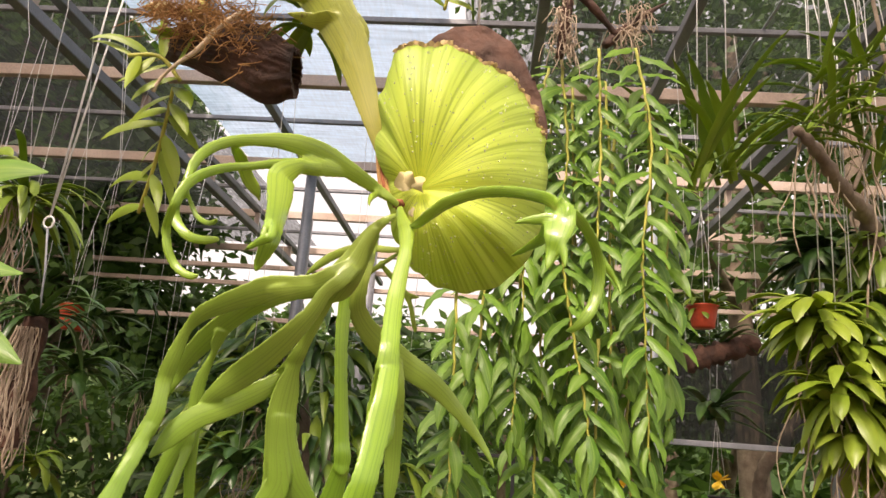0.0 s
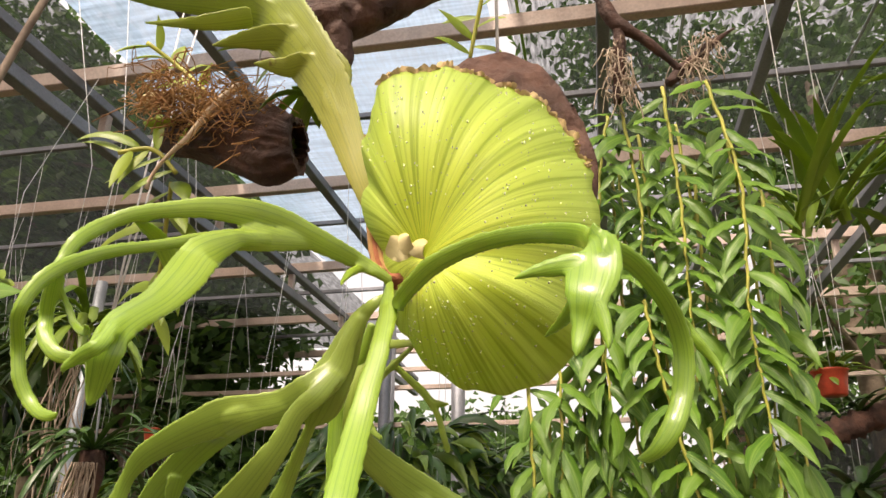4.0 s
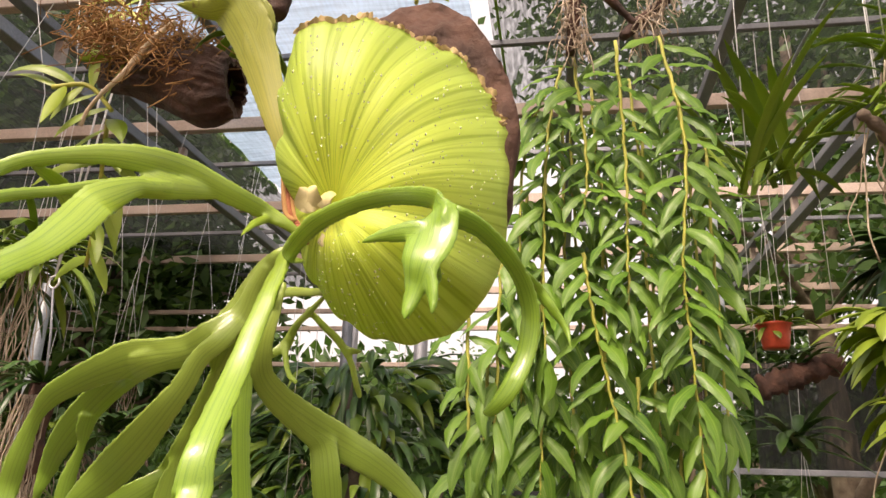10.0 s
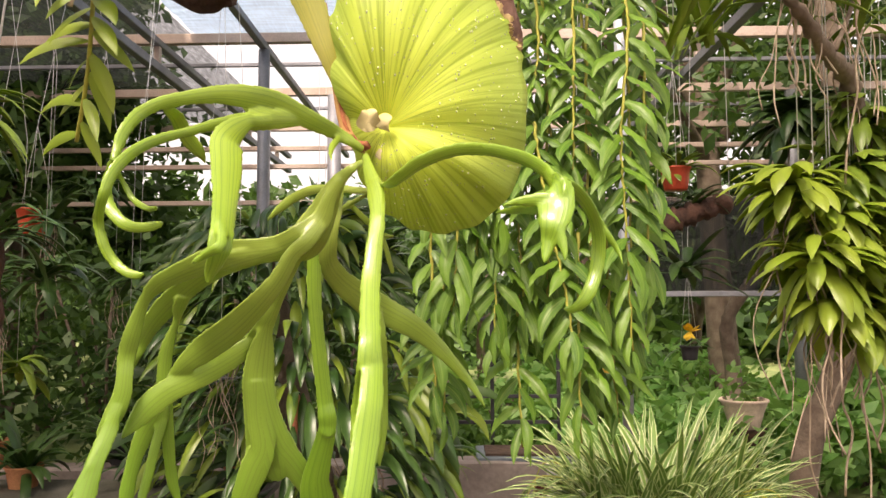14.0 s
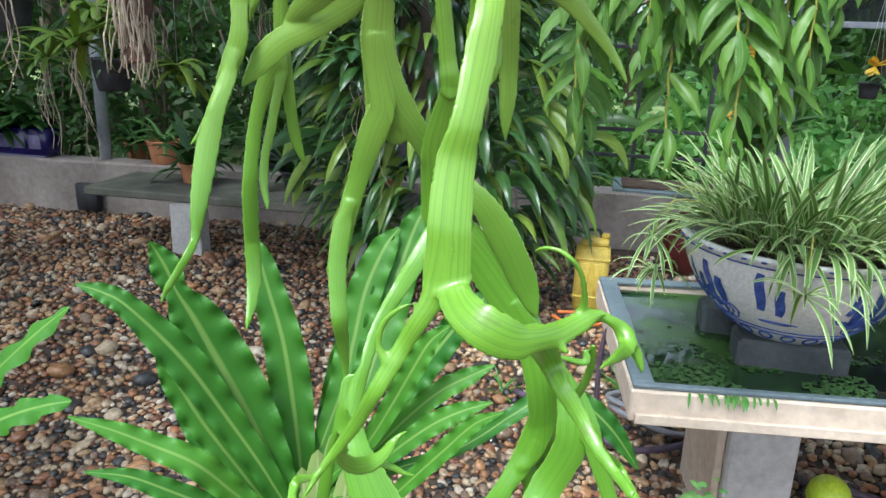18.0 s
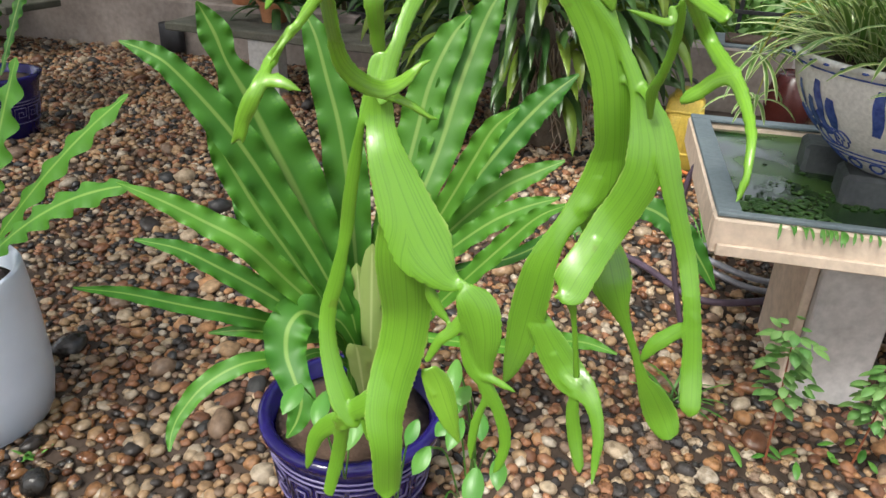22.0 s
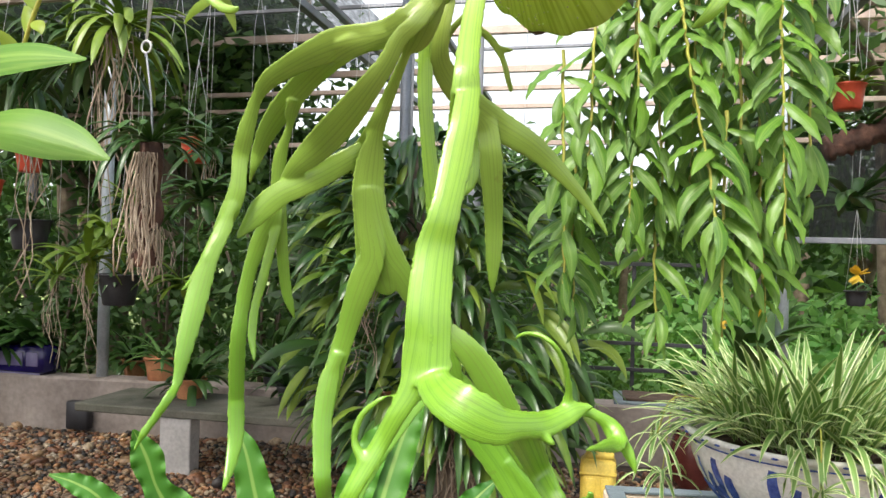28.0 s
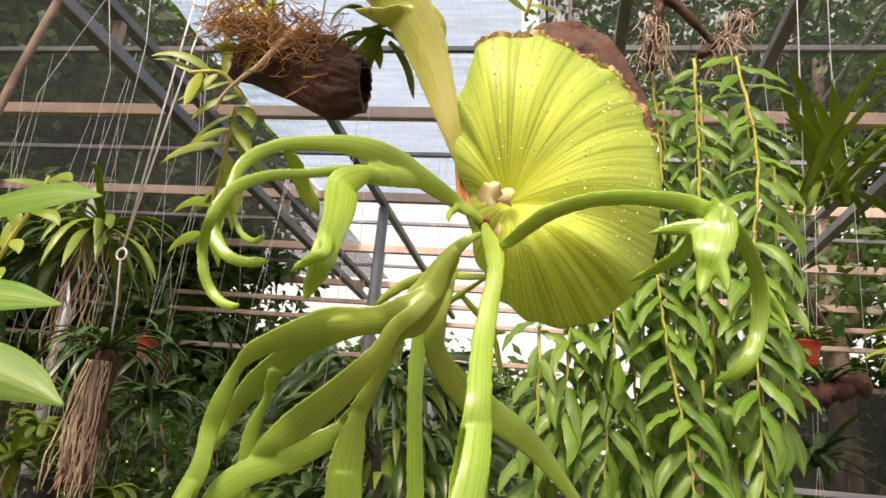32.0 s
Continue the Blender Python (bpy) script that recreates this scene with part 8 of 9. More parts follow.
# some tufts take the brighter cane leaf: yellowish leaves, with sunlight painted in
for i, (x, y, z, mt) in enumerate(((0.87, 1.82, 1.68, M_STRAP), (0.95, 1.86, 1.60, M_STRAP), (1.02, 1.88, 1.73, M_STRAP), (0.89, 1.8, 1.52, M_STRAP), (1.0, 1.86, 1.50, M_STRAP), (1.08, 1.95, 1.86, M_STRAP), (1.0, 2.1, 1.9, M_DEEP), (1.1, 1.9, 1.62, M_STRAP), (0.95, 1.85, 1.43, M_SHOOT), (1.06, 1.9, 1.38, M_SHOOT))):
    tuft("strap_orchid", (x, y, z), 56, 0.18, 0.034, 2.0, M_SHOOT if i in (0, 1, 3, 4, 7) else mt, "leafy orchid with broad drooping glossy leaves", 220 + i, (-0.4, 1.0), roots=5, root_len=0.45)
for i, (x, y, z) in enumerate(((0.62, 1.86, 2.0), (0.72, 1.95, 2.06))):
    tuft("birds_nest_orchid", (x, y, z), 15, 0.36, 0.022, 0.9, M_STRAP, "upright strap-leaved plant hanging behind the stems", 240 + i, (0.5, 2.2))


def hanging_pot(x, y, z, r, label, seed, mat=M_RED, leafmat=M_STRAP, n=26):
    t = thing("hanging_pot", label, "plant pot", "hanging pots", (x, y, z))
    part("pot", Mesh().lathe(pot_profile(r * 0.68, r, r * 1.5, 0.006, 0.005), (x, y, z), 22), mat, t)
    for a in (0.3, 2.4, 4.5):
        part("wire", Mesh().tube([(x + r * math.cos(a), y + r * math.sin(a), z + r * 1.5), (x, y, z + r * 1.5 + 0.4), hang_to((x, y))], 0.0012, 5), M_WIRE, t)
    tuft("potted_orchid", (x, y, z + r * 1.45), n, 0.16, 0.024, 1.6, leafmat, "leafy orchid growing in a hanging pot", seed, (0.0, 1.6), wire=False)
    return t


hanging_pot(0.985, 3.10, 1.868, 0.06, "bright red plastic pot with holes hung on wires", 260)
hanging_pot(-1.86, 3.6, 1.76, 0.08, "dull red hanging plant pot", 261, leafmat=M_DEEP)
hanging_pot(-2.75, 3.5, 1.70, 0.07, "red hanging plant pot among orchids", 262, leafmat=M_DEEP)
hanging_pot(-3.2, 3.7, 1.56, 0.085, "dull red hanging plant pot", 263, leafmat=M_DEEP)
hanging_pot(-2.6, 3.35, 1.30, 0.10, "black hanging basket with a drooping plant", 264, M_BLACK, M_DEEP)
hanging_pot(-2.35, 3.7, 1.02, 0.11, "black hanging basket low over the wall", 265, M_BLACK, M_DEEP)
hanging_pot(1.33, 4.1, 1.13, 0.05, "small dark hanging pot with a yellow flower", 266, M_BLACK, M_DEEP, 10)
fl = Mesh()
random.seed(270)
for k in range(9):
    a = rnd(0, 6.283)
    fl.strap((1.32, 4.05, 1.28), (math.cos(a), -0.5, math.sin(a)), 0.06, 0.04, 0.5, 5, 0.3, shape="oval")
solid("yellow_flower", fl, M_PETAL, "yellow orchid flower hanging in the garden light", "flower")
for k, (x, y, z) in enumerate(((0.95, 4.6, 1.2), (1.02, 4.7, 1.05), (0.82, 4.6, 1.0), (0.9, 4.65, 1.32))):
    f2 = Mesh()
    for j in range(6):
        a = rnd(0, 6.283)
        f2.strap((x, y, z), (math.cos(a), -0.5, math.sin(a)), 0.05, 0.035, 0.5, 5, 0.3, shape="oval")
    solid("yellow_flower", f2, M_PETAL, "small yellow flower behind the stems", "flower", "yellow flowers")
tuft("heliconia", (1.0, 4.8, 0.72), 26, 0.55, 0.10, 1.3, M_BUSH, "broad-leaved garden plant with yellow flowers", 275, (0.6, 2.5), category="garden plant", wire=False)
solid("coral_flower", Mesh().tube(smooth_line([(-0.62, 3.62, 1.02), (-0.62, 3.57, 0.93), (-0.61, 3.55, 0.84)], 4), [0.012, 0.02, 0.022, 0.02, 0.022, 0.018, 0.02, 0.014, 0.008], 7), M_CORAL, "drooping cluster of small coral flowers", "flower")

# mossy log hung under the red pot
mossy = thing("hanging_log", "rough brown log hung on wires with small orchids on it", "orchid mount", at=(1.06, 3.12, 1.782))
bark = Mesh().tube(smooth_line([(0.92, 3.12, 1.73), (1.06, 3.12, 1.782), (1.20, 3.12, 1.828)], 10), [0.042 + 0.012 * math.sin(i * 0.9) * math.sin(i * 2.3) for i in range(21)], 14)
for i, p in enumerate(bark.v):
    q = Vector(p)
    bark.v[i] = tuple(q + Vector((0.3, 0.6, 1)) * (0.014 * noise.noise(q * 26)))
part("log", bark, M_CORK, mossy)
for p in ((0.92, 3.12, 1.73), (1.20, 3.12, 1.828)):
    part("wire", Mesh().tube([p, (p[0], p[1], 2.6), hang_to(p)], 0.0014, 5), M_WIRE, mossy)
tuft("strap_orchid", (1.06, 3.12, 1.832), 22, 0.16, 0.02, 1.6, M_DEEP, "small dark orchid growing on the hanging log", 278, (0.1, 1.5), wire=False)

# ---- left side: strings, hook, orchids ----
hk = thing("string_hook", "two white strings joined by a hook that carries an orchid", "string", at=(-1.112, 2.12, 1.92))
part("string", Mesh().tube([(-1.112, 2.12, 1.93), (-1.10, 2.2, 3.1)], 0.003, 6), M_WIRE, hk)
part("string", Mesh().tube([(-1.112, 2.12, 1.93), (-1.06, 2.24, 3.1)], 0.003, 6), M_WIRE, hk)
part("ring", Mesh().tube([(-1.112 + 0.014 * math.cos(a), 2.12, 1.915 + 0.016 * math.sin(a)) for a in np.linspace(0, 6.283, 15)], 0.003, 6, False), M_WIRE, hk)
part("hook_wire", Mesh().tube([(-1.112, 2.12, 1.90), (-1.09, 2.115, 1.78), (-1.075, 2.11, 1.62)], 0.003, 6), M_STEEL, hk)

hk.matrix_basis = Matrix.Translation((0.082, -0.144, -0.07)) @ hk.matrix_basis


def root_bundle():
    t = thing("root_bundle", "bundle of pale dry aerial roots hanging from an orchid", "orchid", "hanging orchids", (-1.13, 2.1, 1.5))
    random.seed(280)
    m = Mesh()
    core = Mesh().tube(smooth_line([(-1.135, 2.11, 1.53), (-1.13, 2.11, 1.4), (-1.14, 2.1, 1.27), (-1.135, 2.1, 1.21)], 8), [0.022 + 0.010 * math.sin(i * 0.7) * math.sin(i * 0.13) + 0.006 for i in range(25)], 12)
    part("bark_slab", core, M_CORK, t, "reddish brown bark slab")
    for k in range(60):
        p = Vector((-1.13 + random.gauss(0, 0.016), 2.09 + rnd(-0.035, 0.02), 1.50))
        pts = [tuple(p)]
        for j in range(6):
            p = p + Vector((rnd(-0.013, 0.013), rnd(-0.015, 0.015), -rnd(0.01, 0.085)))
            pts.append(tuple(p))
        m.tube(smooth_line(pts, 3), rnd(0.001, 0.0027), 5)
    part("root_tangle", m, M_ROOT, t, kind="stuff")
    for k in range(26):
        a = rnd(0, 6.283)
        part("leaf", Mesh().strap((-1.13, 2.1, 1.53), (math.cos(a), math.sin(a), rnd(0.2, 1.6)), rnd(0.15, 0.3), 0.018, rnd(2.0, 3.4), 7, 0.3), M_DEEP, t)
    t.matrix_basis = Matrix.Translation((0.06, 0, 0.12)) @ t.matrix_basis
    return t


bundle = root_bundle()
bundle.matrix_basis = Matrix.Translation((0.075, -0.144, -0.06)) @ bundle.matrix_basis
tuft("strap_orchid", (-1.28, 2.2, 1.98), 40, 0.30, 0.026, 2.4, M_STRAP, "hanging orchid with long yellow-green strap leaves", 285, (-0.2, 1.2), roots=14, root_len=0.5)
tuft("strap_orchid", (-1.5, 2.35, 1.95), 40, 0.34, 0.026, 2.6, M_DEEP, "hanging orchid with long drooping dark leaves", 286, (-0.2, 1.2), roots=6, root_len=0.6)
tuft("strap_orchid", (-1.85, 2.45, 1.9), 36, 0.32, 0.028, 2.4, M_DEEP, "hanging orchid with long drooping dark leaves", 287, (-0.2, 1.2), roots=6, root_len=0.7)
for i in range(30):
    random.seed(300 + i)
    x, y, z = rnd(-4.6, -0.1), rnd(2.9, 4.9), rnd(1.15, 2.12)
    tuft("strap_orchid", (x, y, z), 22, rnd(0.2, 0.36), rnd(0.025, 0.05), rnd(1.2, 2.6), M_DEEP if i % 5 else M_STRAP, "dark leafy orchid hung from the roof on wire", 310 + i, (-0.1, 1.5), roots=8 if i % 2 else 0, root_len=0.5)
for i in range(12):
    random.seed(350 + i)
    x, y, z = rnd(0.5, 3.2), rnd(3.2, 4.9), rnd(1.5, 2.1)
    tuft("strap_orchid", (x, y, z), 20, rnd(0.2, 0.32), rnd(0.025, 0.045), rnd(1.2, 2.4), M_DEEP if i % 5 else M_STRAP, "dark leafy orchid hung from the roof on wire", 360 + i, (-0.1, 1.5), roots=6 if i % 2 else 0, root_len=0.4)
# near leaves at the left edge
ln = thing("broad_orchid", "orchid with broad glossy pale green leaves hanging beside the fern", "orchid", "hanging orchids", (-0.56, 0.94, 1.5))
for a in (((-0.60, 1.0, 1.60, 0.02), (-0.53, 0.995, 1.625, 0.05), (-0.46, 0.994, 1.64, 0.046), (-0.401, 0.994, 1.637, 0.003)),
          ((-0.52, 0.86, 1.49, 0.02), (-0.44, 0.85, 1.485, 0.042), (-0.37, 0.848, 1.488, 0.038), (-0.305, 0.847, 1.481, 0.003)),
          ((-0.56, 0.94, 1.43, 0.02), (-0.47, 0.93, 1.44, 0.055), (-0.40, 0.93, 1.425, 0.05), (-0.34, 0.929, 1.402, 0.003))):
    c = smooth_line(list(a), 7)
    part("leaf", Mesh().ribbon([tuple(p[:3]) for p in c], [p[3] for p in c], up=(0, -0.85, 0.5), cup=0.22), M_TASSEL, ln)
part("stem", Mesh().tube(smooth_line([(-0.52, 0.86, 1.49), (-0.56, 0.94, 1.43), (-0.60, 1.0, 1.60), (-0.62, 1.1, 2.0), (-0.6, 1.4, 3.27)], 5), 0.006, 8), M_BARK, ln)
leafy_shoot("cane_orchid", [(-0.66, 1.15, 1.56), (-0.62, 1.13, 1.62), (-0.585, 1.12, 1.68), (-0.58, 1.12, 1.71)], 10, 0.055, 0.02, M_SHOOT, "small orchid cane with round green leaves", 380)


# ---- trunk wrapped in orchids behind the fern ----
def orchid_trunk():
    t = thing("orchid_tree", "tree trunk wrapped in a dense clump of glossy strap leaves", "tree", at=(-0.55, 4.1, 0))
    axis = [(-0.55, 4.1, 0.0), (-0.6, 4.05, 0.4), (-0.75, 4.0, 1.0), (-0.85, 4.0, 1.6), (-0.86, 4.0, 1.9)]
    part("trunk", Mesh().tube(smooth_line(axis, 6), [0.15 - 0.0045 * i for i in range(25)], 14), M_BARK, t)
    random.seed(400)
    rest = (Mesh(), Mesh())
    for k in range(760):
        f = random.random()
        z = 0.32 + 1.6 * f
        r = 0.16 + 0.5 * math.sin(math.pi * min(1, 0.2 + 0.75 * f)) * random.random() ** 0.6
        a = rnd(-3.5, 0.35)
        o = (-0.62 - 0.2 * f + 1.15 * r * math.cos(a), 4.0 + 0.75 * r * math.sin(a), z)
        way, ln, w, dr = (math.cos(a) * 0.8, math.sin(a) * 0.8, rnd(-0.7, 0.8)), rnd(0.2, 0.38), rnd(0.038, 0.06), rnd(1.0, 2.6)
        if k < 290:
            part("leaf", Mesh().strap(o, way, ln, w, dr, 7, 0.25, side=(0.3, -1, 0.5) if k % 2 else None, shape="lance"), M_STRAP if k % 3 == 0 else M_DEEP, t)
        else:
            rest[k % 3 == 0].strap(o, way, ln, w, dr, 6, 0.25, side=(-0.3, -1, 0.5) if k % 2 else None, shape="lance")
    part("foliage", rest[0], M_DEEP, t, kind="stuff")
    part("foliage", rest[1], M_STRAP, t, kind="stuff")
    m = Mesh()
    for k in range(60):
        p = Vector((-0.45 + rnd(-0.25, 0.2), 3.9 + rnd(-0.1, 0.05), rnd(0.3, 0.7)))
        pts = [tuple(p)]
        for j in range(4):
            p = p + Vector((rnd(-0.04, 0.05), rnd(-0.03, 0.02), -rnd(0.03, 0.13)))
            pts.append((p.x, p.y, max(0.02, p.z)))
        m.tube(smooth_line(pts, 3), rnd(0.002, 0.005), 5)
    part("root_tangle", m, M_ROOT, t, "dry tangled roots at the foot", kind="stuff")
    return t


orchid_trunk()


# ---- on the wall and bench ----
def window_box(x, y, z):
    t = thing("blue_trough", "blue glazed rectangular planter on the low wall", "planter", at=(x, y, z))
    part("trough", Mesh().box(x - 0.36, x + 0.36, y - 0.09, y + 0.09, z, z + 0.2, 0.015), M_COBALT, t)
    part("foot", Mesh().box(x - 0.32, x + 0.32, y - 0.08, y + 0.08, z - 0.016, z, 0.004), M_KEY, t)
    for k in range(5):
        part("panel", Mesh().box(x - 0.31 + 0.13 * k, x - 0.21 + 0.13 * k, y - 0.096, y - 0.088, z + 0.05, z + 0.15, 0.003), M_KEY, t)
    tuft("trough_plant", (x - 0.15, y, z + 0.2), 60, 0.36, 0.07, 1.6, M_DEEP, "dense dark leafy plant in the blue trough", 420, (0.2, 2.0), category="potted plant", wire=False)
    tuft("trough_plant", (x + 0.18, y, z + 0.2), 60, 0.36, 0.07, 1.6, M_DEEP, "dense dark leafy plant in the blue trough", 421, (0.2, 2.0), category="potted plant", wire=False)
    return t


window_box(-4.15, 4.94, 0.40)
solid("terracotta_pot", Mesh().lathe(pot_profile(0.085, 0.12, 0.17, 0.012), (-2.95, 5.02, 0.385), 28), M_TERRA, "terracotta pot on the low wall", "plant pot")
tuft("potted_fern", (-2.95, 5.02, 0.53), 30, 0.3, 0.03, 1.7, M_BUSH, "feathery green fern in the terracotta pot", 430, (0.3, 1.8), category="potted plant", wire=False)
for i, (x, y, z, n) in enumerate(((-2.4, 4.5, 0.37, 40), (-1.7, 4.5, 0.37, 44), (-1.15, 4.55, 0.37, 40), (-4.9, 4.35, 0.36, 40), (-5.3, 4.4, 0.36, 40), (-2.1, 5.1, 0.39, 40), (-3.5, 5.5, 0.3, 40))):
    tuft("potted_plant", (x, y, z + 0.09), n, 0.4, 0.045, 1.5, M_DEEP, "dark leafy potted plant by the low wall", 440 + i, (0.3, 2.2), category="potted plant", wire=False)
    solid("clay_pot", Mesh().lathe(pot_profile(0.07, 0.1, 0.14, 0.01), (x, y, z), 22), M_BLACK if i % 2 else M_TERRA, "weathered pot with a leafy plant", "plant pot")
tr = thing("grey_trough", "pale grey cast trough with a leafy plant beyond the jerrycan", "planter", at=(0.7, 5.35, 0))
part("trough", Mesh().box(0.26, 1.3, 5.2, 5.6, 0.0, 0.375, 0.01), M_CAST, tr, smooth=False)
part("lip", Mesh().box(0.24, 1.32, 5.18, 5.62, 0.377, 0.405, 0.006), M_LINER, tr, smooth=False)
part("soil", Mesh().box(0.3, 1.26, 5.24, 5.56, 0.405, 0.42, 0.004), M_SOIL, tr, smooth=False)
solid("wine_jar", Mesh().lathe([(0.001, 0), (0.09, 0), (0.13, 0.1), (0.135, 0.25), (0.1, 0.36), (0.07, 0.38), (0.06, 0.37), (0.06, 0.3), (0.001, 0.3)], (0.68, 4.7, 0), 26), M_MAROON, "dark red glazed jar behind the table", "jar")


# ---- garden beyond ----
def rack(x0, x1, y, z1):
    t = thing("steel_rack", "dark steel frame of an empty plant rack", "rack", at=((x0 + x1) / 2, y, 0))
    for x in (x0, (x0 + x1) / 2, x1):
        part("upright", Mesh().box(x - 0.015, x + 0.015, y - 0.015, y + 0.015, 0, z1, 0.002), M_BLACK, t, smooth=False)
    for z in (0.45, 0.66, z1):
        part("rail", Mesh().box(x0, x1, y - 0.034, y - 0.017, z - 0.015, z + 0.015, 0.002), M_BLACK, t, smooth=False)
    return t


rack(-0.15, 0.95, 6.4, 1.3)


def leaf_cloud(m, centre, size, n, ln, seed):
    """Many small pointed leaves round a centre, thinner towards the outside."""
    random.seed(seed)
    for k in range(n):
        d = Vector((random.gauss(0, 1), random.gauss(0, 1), random.gauss(0, 1))).normalized() * (random.random() ** 0.45)
        p = Vector((centre[0] + d.x * size[0], centre[1] + d.y * size[1], centre[2] + d.z * size[2]))
        a = Vector((random.gauss(0, 1), random.gauss(0, 1), random.gauss(0, 0.6) - 0.4)).normalized()
        b = a.cross(Vector((random.gauss(0, 1), random.gauss(0, 1), random.gauss(0, 1)))).normalized()
        c = a.cross(b) * 0.15
        l, w = ln * rnd(0.6, 1.3), ln * rnd(0.18, 0.3)
        m.add([p, p + a * l * 0.5 + b * w + c * l, p + a * l, p + a * l * 0.5 - b * w + c * l], [(0, 1, 2, 3)], [(0.5, 0), (1, 0.5), (0.5, 1), (0, 0.5)])


def tree(x, y, h, spread, label, seed, n=2600, ln=0.2):
    t = thing("tree", label, "tree", "trees beyond the shade house", (x, y, 0))
    random.seed(seed)
    top = (x + rnd(-0.5, 0.5), y + rnd(-0.3, 0.3), h * 0.75)
    axis = smooth_line([(x, y, 0), (x + rnd(-0.15, 0.15), y, h * 0.25), (x + rnd(-0.3, 0.3), y, h * 0.5), top], 5)
    part("trunk", Mesh().tube([tuple(p) for p in axis], [0.16 * min(h, 6.5) / 6 * (1 - 0.045 * i) for i in range(len(axis))], 10), M_BARK, t)
    limbs, crown = Mesh(), Mesh()
    for k in range(11):
        f = rnd(0.4, 0.95)
        p = axis[int(f * (len(axis) - 1))]
        a = rnd(0, 6.283)
        q = (p[0] + math.cos(a) * spread * rnd(0.5, 1.0), p[1] + math.sin(a) * spread * rnd(0.5, 1.0), p[2] + h * rnd(0.05, 0.28))
        mid = tuple((np.array(p) + np.array(q)) / 2 + np.array([0, 0, 0.12 * h * rnd(0.2, 0.8)]))
        limbs.tube(smooth_line([tuple(p), mid, q], 5), [0.05 * h / 6 * (1 - 0.075 * i) for i in range(11)], 7)
        leaf_cloud(crown, q, (spread * 0.5, spread * 0.5, h * 0.14), n // 11, ln, seed * 50 + k)
    part("branch_work", limbs, M_BARK, t, kind="stuff")
    part("crown", crown, M_TREE, t, kind="stuff")
    return t


for i, (x, y, h, s) in enumerate(((-7.5, 9.5, 7.5, 2.4), (-6.4, 10.5, 6.2, 2.0), (-3.2, 12.5, 4.4, 1.8), (-4.6, 8.6, 3.7, 1.5), (-4.3, 7.2, 4.2, 1.3), (3.3, 10.0, 4.0, 1.4), (-5.2, 7.6, 5.2, 1.7), (-4.3, 6.9, 6.4, 1.7), (-10, 8.0, 7.5, 2.4), (9.5, 12.5, 8.5, 2.2), (4.2, 17.0, 6.5, 1.8), (-6.6, 6.9, 5.4, 1.6), (0.5, 11.5, 3.2, 1.7), (-1.2, 12.5, 3.2, 1.6))):
    tree(x, y, h, s, "leafy tree beyond the shade house", 500 + i)
for i, (x, y, h, s) in enumerate(((-8.2, 11.0, 10.0, 2.8), (2.9, 7.9, 8.2, 2.5), (1.9, 9.6, 9.0, 2.2), (5.2, 6.9, 7.6, 2.3), (-5.4, 7.6, 8.6, 1.9))):
    tree(x, y, h, s, "tall tree that shows through the shade net", 540 + i, 6000 if x > 0 else 9000, 0.17)


def bush(x, y, sx, sz, seed, mat=M_BUSH, n=900, ln=0.11):
    t = thing("bush", "dense green garden bush beyond the low wall", "bush", "garden bushes", (x, y, 0))
    m, st = Mesh(), Mesh()
    leaf_cloud(m, (x, y, sz * 0.55), (sx, sx * 0.7, sz * 0.6), n, ln, seed)
    for k in range(6):
        a = rnd(0, 6.283)
        st.tube([(x, y, 0), (x + 0.3 * sx * math.cos(a), y + 0.3 * sx * math.sin(a), sz * 0.5), (x + 0.6 * sx * math.cos(a), y + 0.5 * sx * math.sin(a), sz * 0.8)], 0.012, 5)
    part("foliage", m, mat, t, kind="stuff")
    part("stem_work", st, M_BARK, t, kind="stuff")
    return t


far = Mesh()
for i in range(60):
    random.seed(590 + i)
    leaf_cloud(far, (-22 + i * 0.75 + rnd(-0.5, 0.5), rnd(17, 24), rnd(0.3, 1.0) if -1 < -22 + i * 0.75 < 9 else rnd(0.6, 3.2)), (2.0, 1.5, 2.0), 420, 0.55, 5900 + i)
solid("far_woods", far, M_TREE, "dense green woods beyond the garden", "woods", kind="stuff")
random.seed(600)
spots = [(rnd(-9, 6), rnd(6.3, 9.5)) for k in range(26)] + [(rnd(0.9, 4.5), rnd(5.7, 8.5)) for k in range(16)]
for i, (x, y) in enumerate(spots):
    random.seed(610 + i)
    # lighter eastern leaves paint in sunlight; the west takes the dark tree leaf
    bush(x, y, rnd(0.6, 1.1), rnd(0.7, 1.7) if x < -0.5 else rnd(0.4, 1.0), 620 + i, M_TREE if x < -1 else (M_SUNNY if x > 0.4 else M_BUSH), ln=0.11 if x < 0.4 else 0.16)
for i in range(7):
    random.seed(660 + i)
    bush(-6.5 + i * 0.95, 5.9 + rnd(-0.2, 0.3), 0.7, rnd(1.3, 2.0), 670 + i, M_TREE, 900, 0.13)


def garden_trunk(line, r, label):
    c = smooth_line(line, 6)
    t = thing("garden_tree", label, "tree", "garden trunks", line[0])
    part("trunk", Mesh().tube([tuple(p) for p in c], [r * (1 - 0.3 * i / len(c)) for i in range(len(c))], 12), M_BARK, t)
    m = Mesh()
    e = c[-1]
    leaf_cloud(m, (e[0] + 0.2, e[1], e[2] + 0.9), (0.9, 0.9, 0.6), 420, 0.13, 690)
    part("crown", m, M_TREE, t, kind="stuff")
    return t


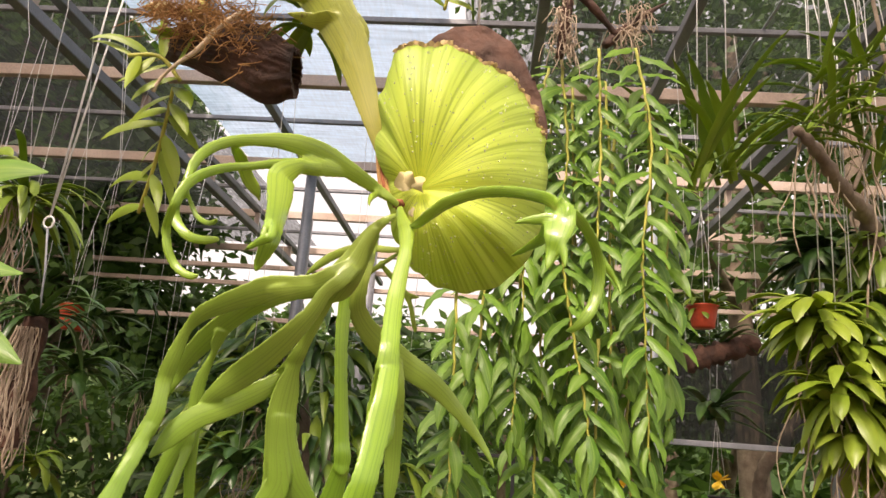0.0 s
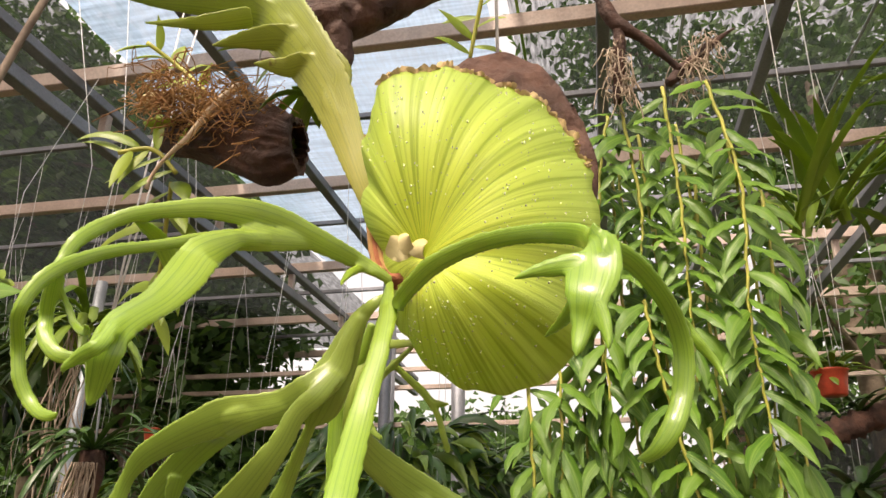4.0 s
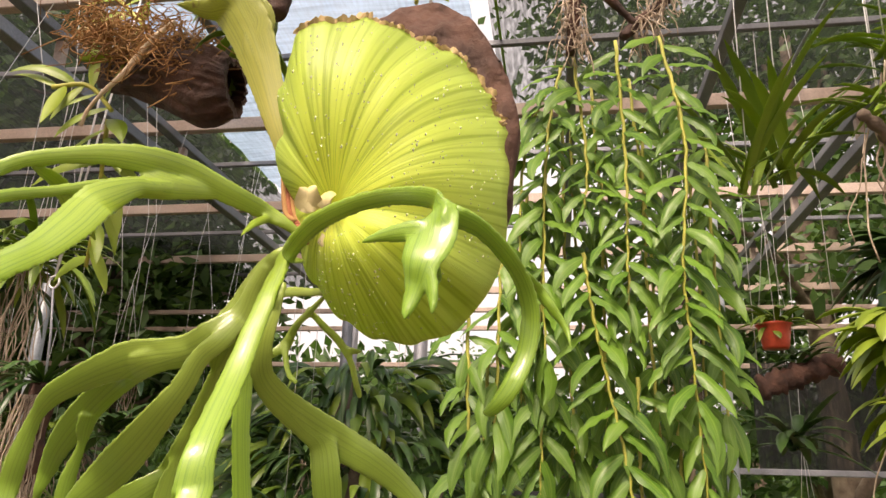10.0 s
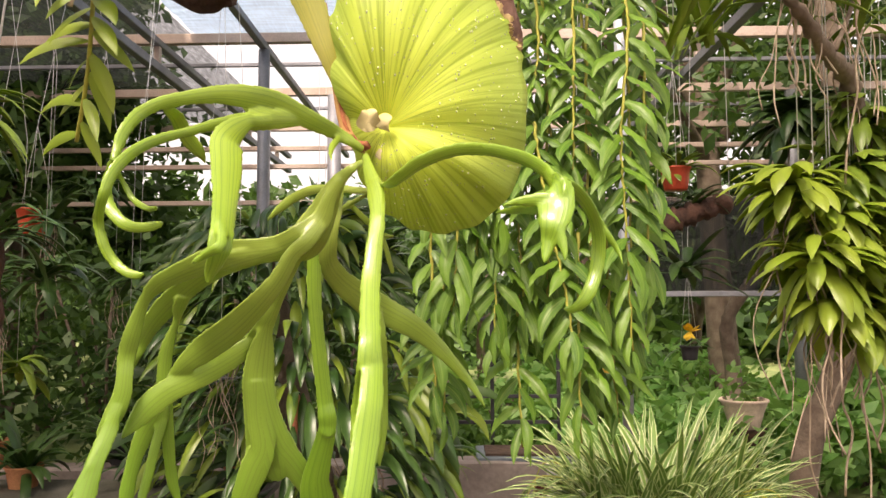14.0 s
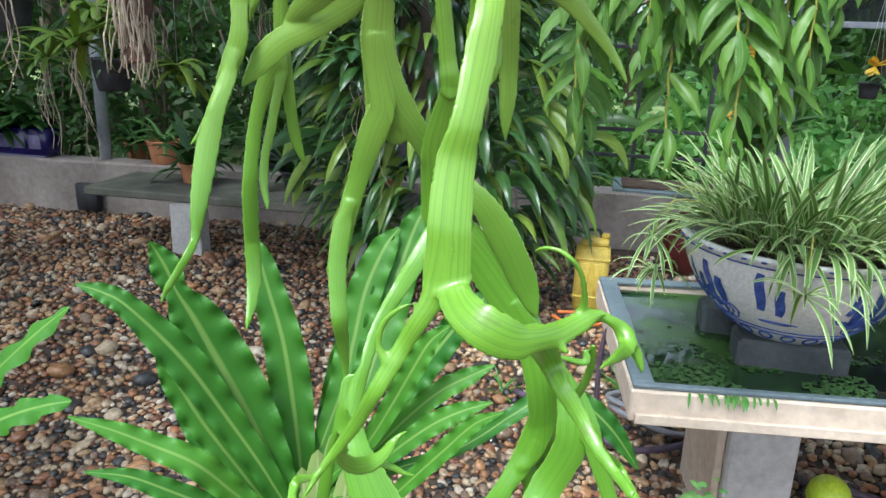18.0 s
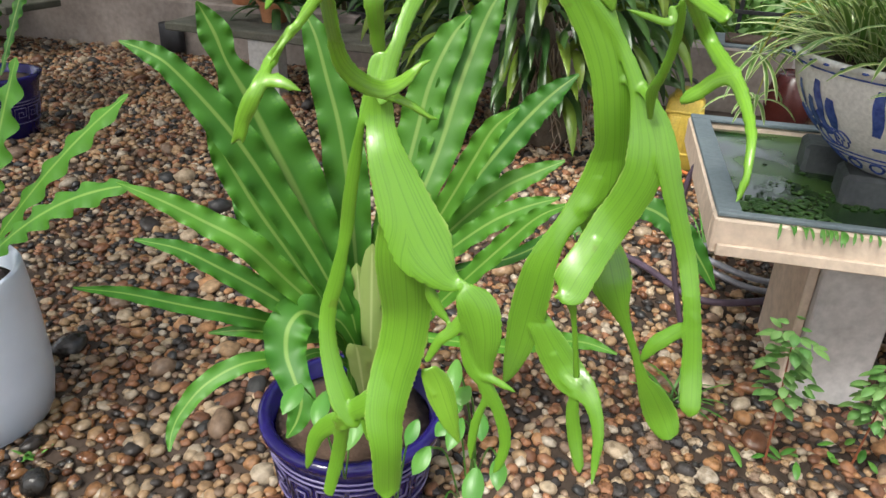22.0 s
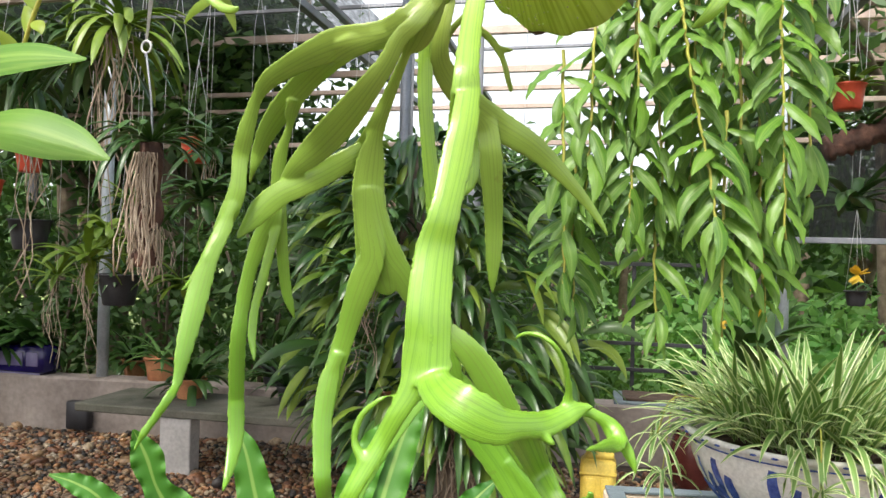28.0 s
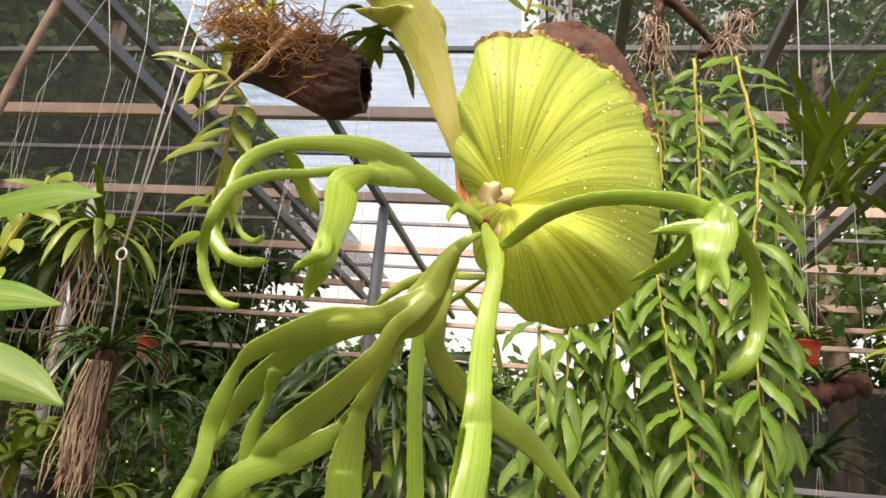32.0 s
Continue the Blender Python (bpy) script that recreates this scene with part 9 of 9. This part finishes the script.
garden_trunk([(2.12, 4.7, 0.0), (2.18, 4.65, 0.6), (2.32, 4.6, 1.0), (2.42, 4.6, 1.6), (2.4, 4.7, 3.6)], 0.085, "pale leaning garden tree trunk")
garden_trunk([(2.25, 6.0, 0.3), (2.24, 6.0, 0.9), (2.22, 6.0, 1.3), (2.5, 6.05, 1.7), (2.8, 6.1, 2.4)], 0.06, "dark forked trunk hung with plants")
pd = thing("pedestal_pot", "pale round flower pot on a dark stand in the garden", "plant pot", at=(2.13, 5.5, 0))
part("pot", Mesh().lathe(pot_profile(0.1, 0.16, 0.2, 0.014), (2.13, 5.5, 0.55), 26), M_CREAM, pd)
part("stand", Mesh().lathe([(0.001, 0), (0.16, 0), (0.1, 0.1), (0.08, 0.3), (0.12, 0.5), (0.15, 0.548), (0.001, 0.548)], (2.13, 5.5, 0), 20), M_DRIFT, pd)
bush(2.13, 5.5, 0.22, 0.95, 699, M_BUSH, 160, 0.1)


# ---- gravel ----
def pebbles():
    rng = np.random.default_rng(7)

    def ico(sub):
        bm = bmesh.new()
        bmesh.ops.create_icosphere(bm, subdivisions=sub, radius=1.0)
        bm.verts.index_update()
        v = np.array([tuple(q.co) for q in bm.verts])
        f = np.array([[q.index for q in fc.verts] for fc in bm.faces])
        bm.free()
        return v, f

    def variants(sub, n):
        v, f = ico(sub)
        out = []
        for k in range(n):
            w = v.copy()
            for i, p in enumerate(v):
                w[i] = p * (1 + 0.28 * noise.noise(Vector(p) * 1.3 + Vector((k * 5.1, 0, 0))))
            out.append(w * np.array([rng.uniform(0.9, 1.25), rng.uniform(0.7, 1.0), rng.uniform(0.5, 0.75)]))
        return out, f

    near, fn = variants(2, 10)
    far, ff = variants(1, 8)
    sets = ((near, fn, -1.75, 1.7, 0.75, 2.5, 0.0245), (far, ff, -4.9, 1.9, 2.5, 5.0, 0.032), (far, ff, -4.9, -1.75, 0.9, 2.5, 0.028))
    joined_v, joined_f, count, base = [], [], 0, 0
    sets += ((far, ff, -5.6, 3.0, -0.9, 0.9, 0.065), (far, ff, 1.7, 3.0, 0.9, 5.0, 0.065))
    shared = []
    for k in range(10):
        me = bpy.data.meshes.new("pebble")
        me.from_pydata([tuple(p) for p in near[k]], [], [tuple(f) for f in fn])
        me.polygons.foreach_set("use_smooth", [True] * len(me.polygons))
        me.materials.append(M_PEBBLE)
        shared.append(me)
    singles = 0
    for vs, fs, x0, x1, y0, y1, step in sets:
        nx, ny = int((x1 - x0) / step), int((y1 - y0) / step)
        for j in range(ny):
            for i in range(nx):
                x, y = x0 + (i + rng.uniform(-0.1, 1.1)) * step, y0 + (j + rng.uniform(-0.1, 1.1)) * step
                if step > 0.04 and rng.random() < max(0.75 - y, x - 1.7) / 1.3:
                    continue
                r = step * (0.42 + 0.42 * rng.random() ** 2.2)
                if rng.random() < 0.04:
                    r *= rng.uniform(1.4, 2.3)
                a = rng.uniform(0, 6.283)
                tx, ty = rng.uniform(-0.3, 0.3, 2)
                z = r * rng.uniform(0.12, 0.5)
                k = int(rng.integers(len(vs)))
                if singles < 300 and 0.1 < x < 0.55 and 1.5 < y < 1.94:
                    ob = new("pebble", shared[k])
                    ob.parent = ground
                    ob.matrix_basis = Matrix.LocRotScale((x, y, z), Euler((tx, ty, a)), (r, r, r))
                    singles += 1
                    continue
                ca, sa = math.cos(a), math.sin(a)
                p = vs[k] * r
                q = np.empty_like(p)
                q[:, 0] = p[:, 0] * ca - p[:, 1] * sa + x
                q[:, 1] = p[:, 0] * sa + p[:, 1] * ca + y
                q[:, 2] = p[:, 2] + p[:, 0] * tx + p[:, 1] * ty + z
                joined_v.append(q)
                joined_f.append(fs + base)
                base += len(q)
    me = bpy.data.meshes.new("gravel")
    v, f = np.concatenate(joined_v).astype(np.float32), np.concatenate(joined_f).astype(np.int32)
    me.vertices.add(len(v))
    me.vertices.foreach_set("co", v.ravel())
    me.loops.add(f.size)
    me.loops.foreach_set("vertex_index", f.ravel())
    me.polygons.add(len(f))
    me.polygons.foreach_set("loop_start", np.arange(0, f.size, 3, dtype=np.int32))
    me.polygons.foreach_set("use_smooth", np.ones(len(f), dtype=bool))
    me.update(calc_edges=True)
    me.materials.append(M_PEBBLE)
    g = tagged(new("gravel", me), "loose brown, tan and grey river pebbles", kind="stuff")
    g.parent = ground


pebbles()
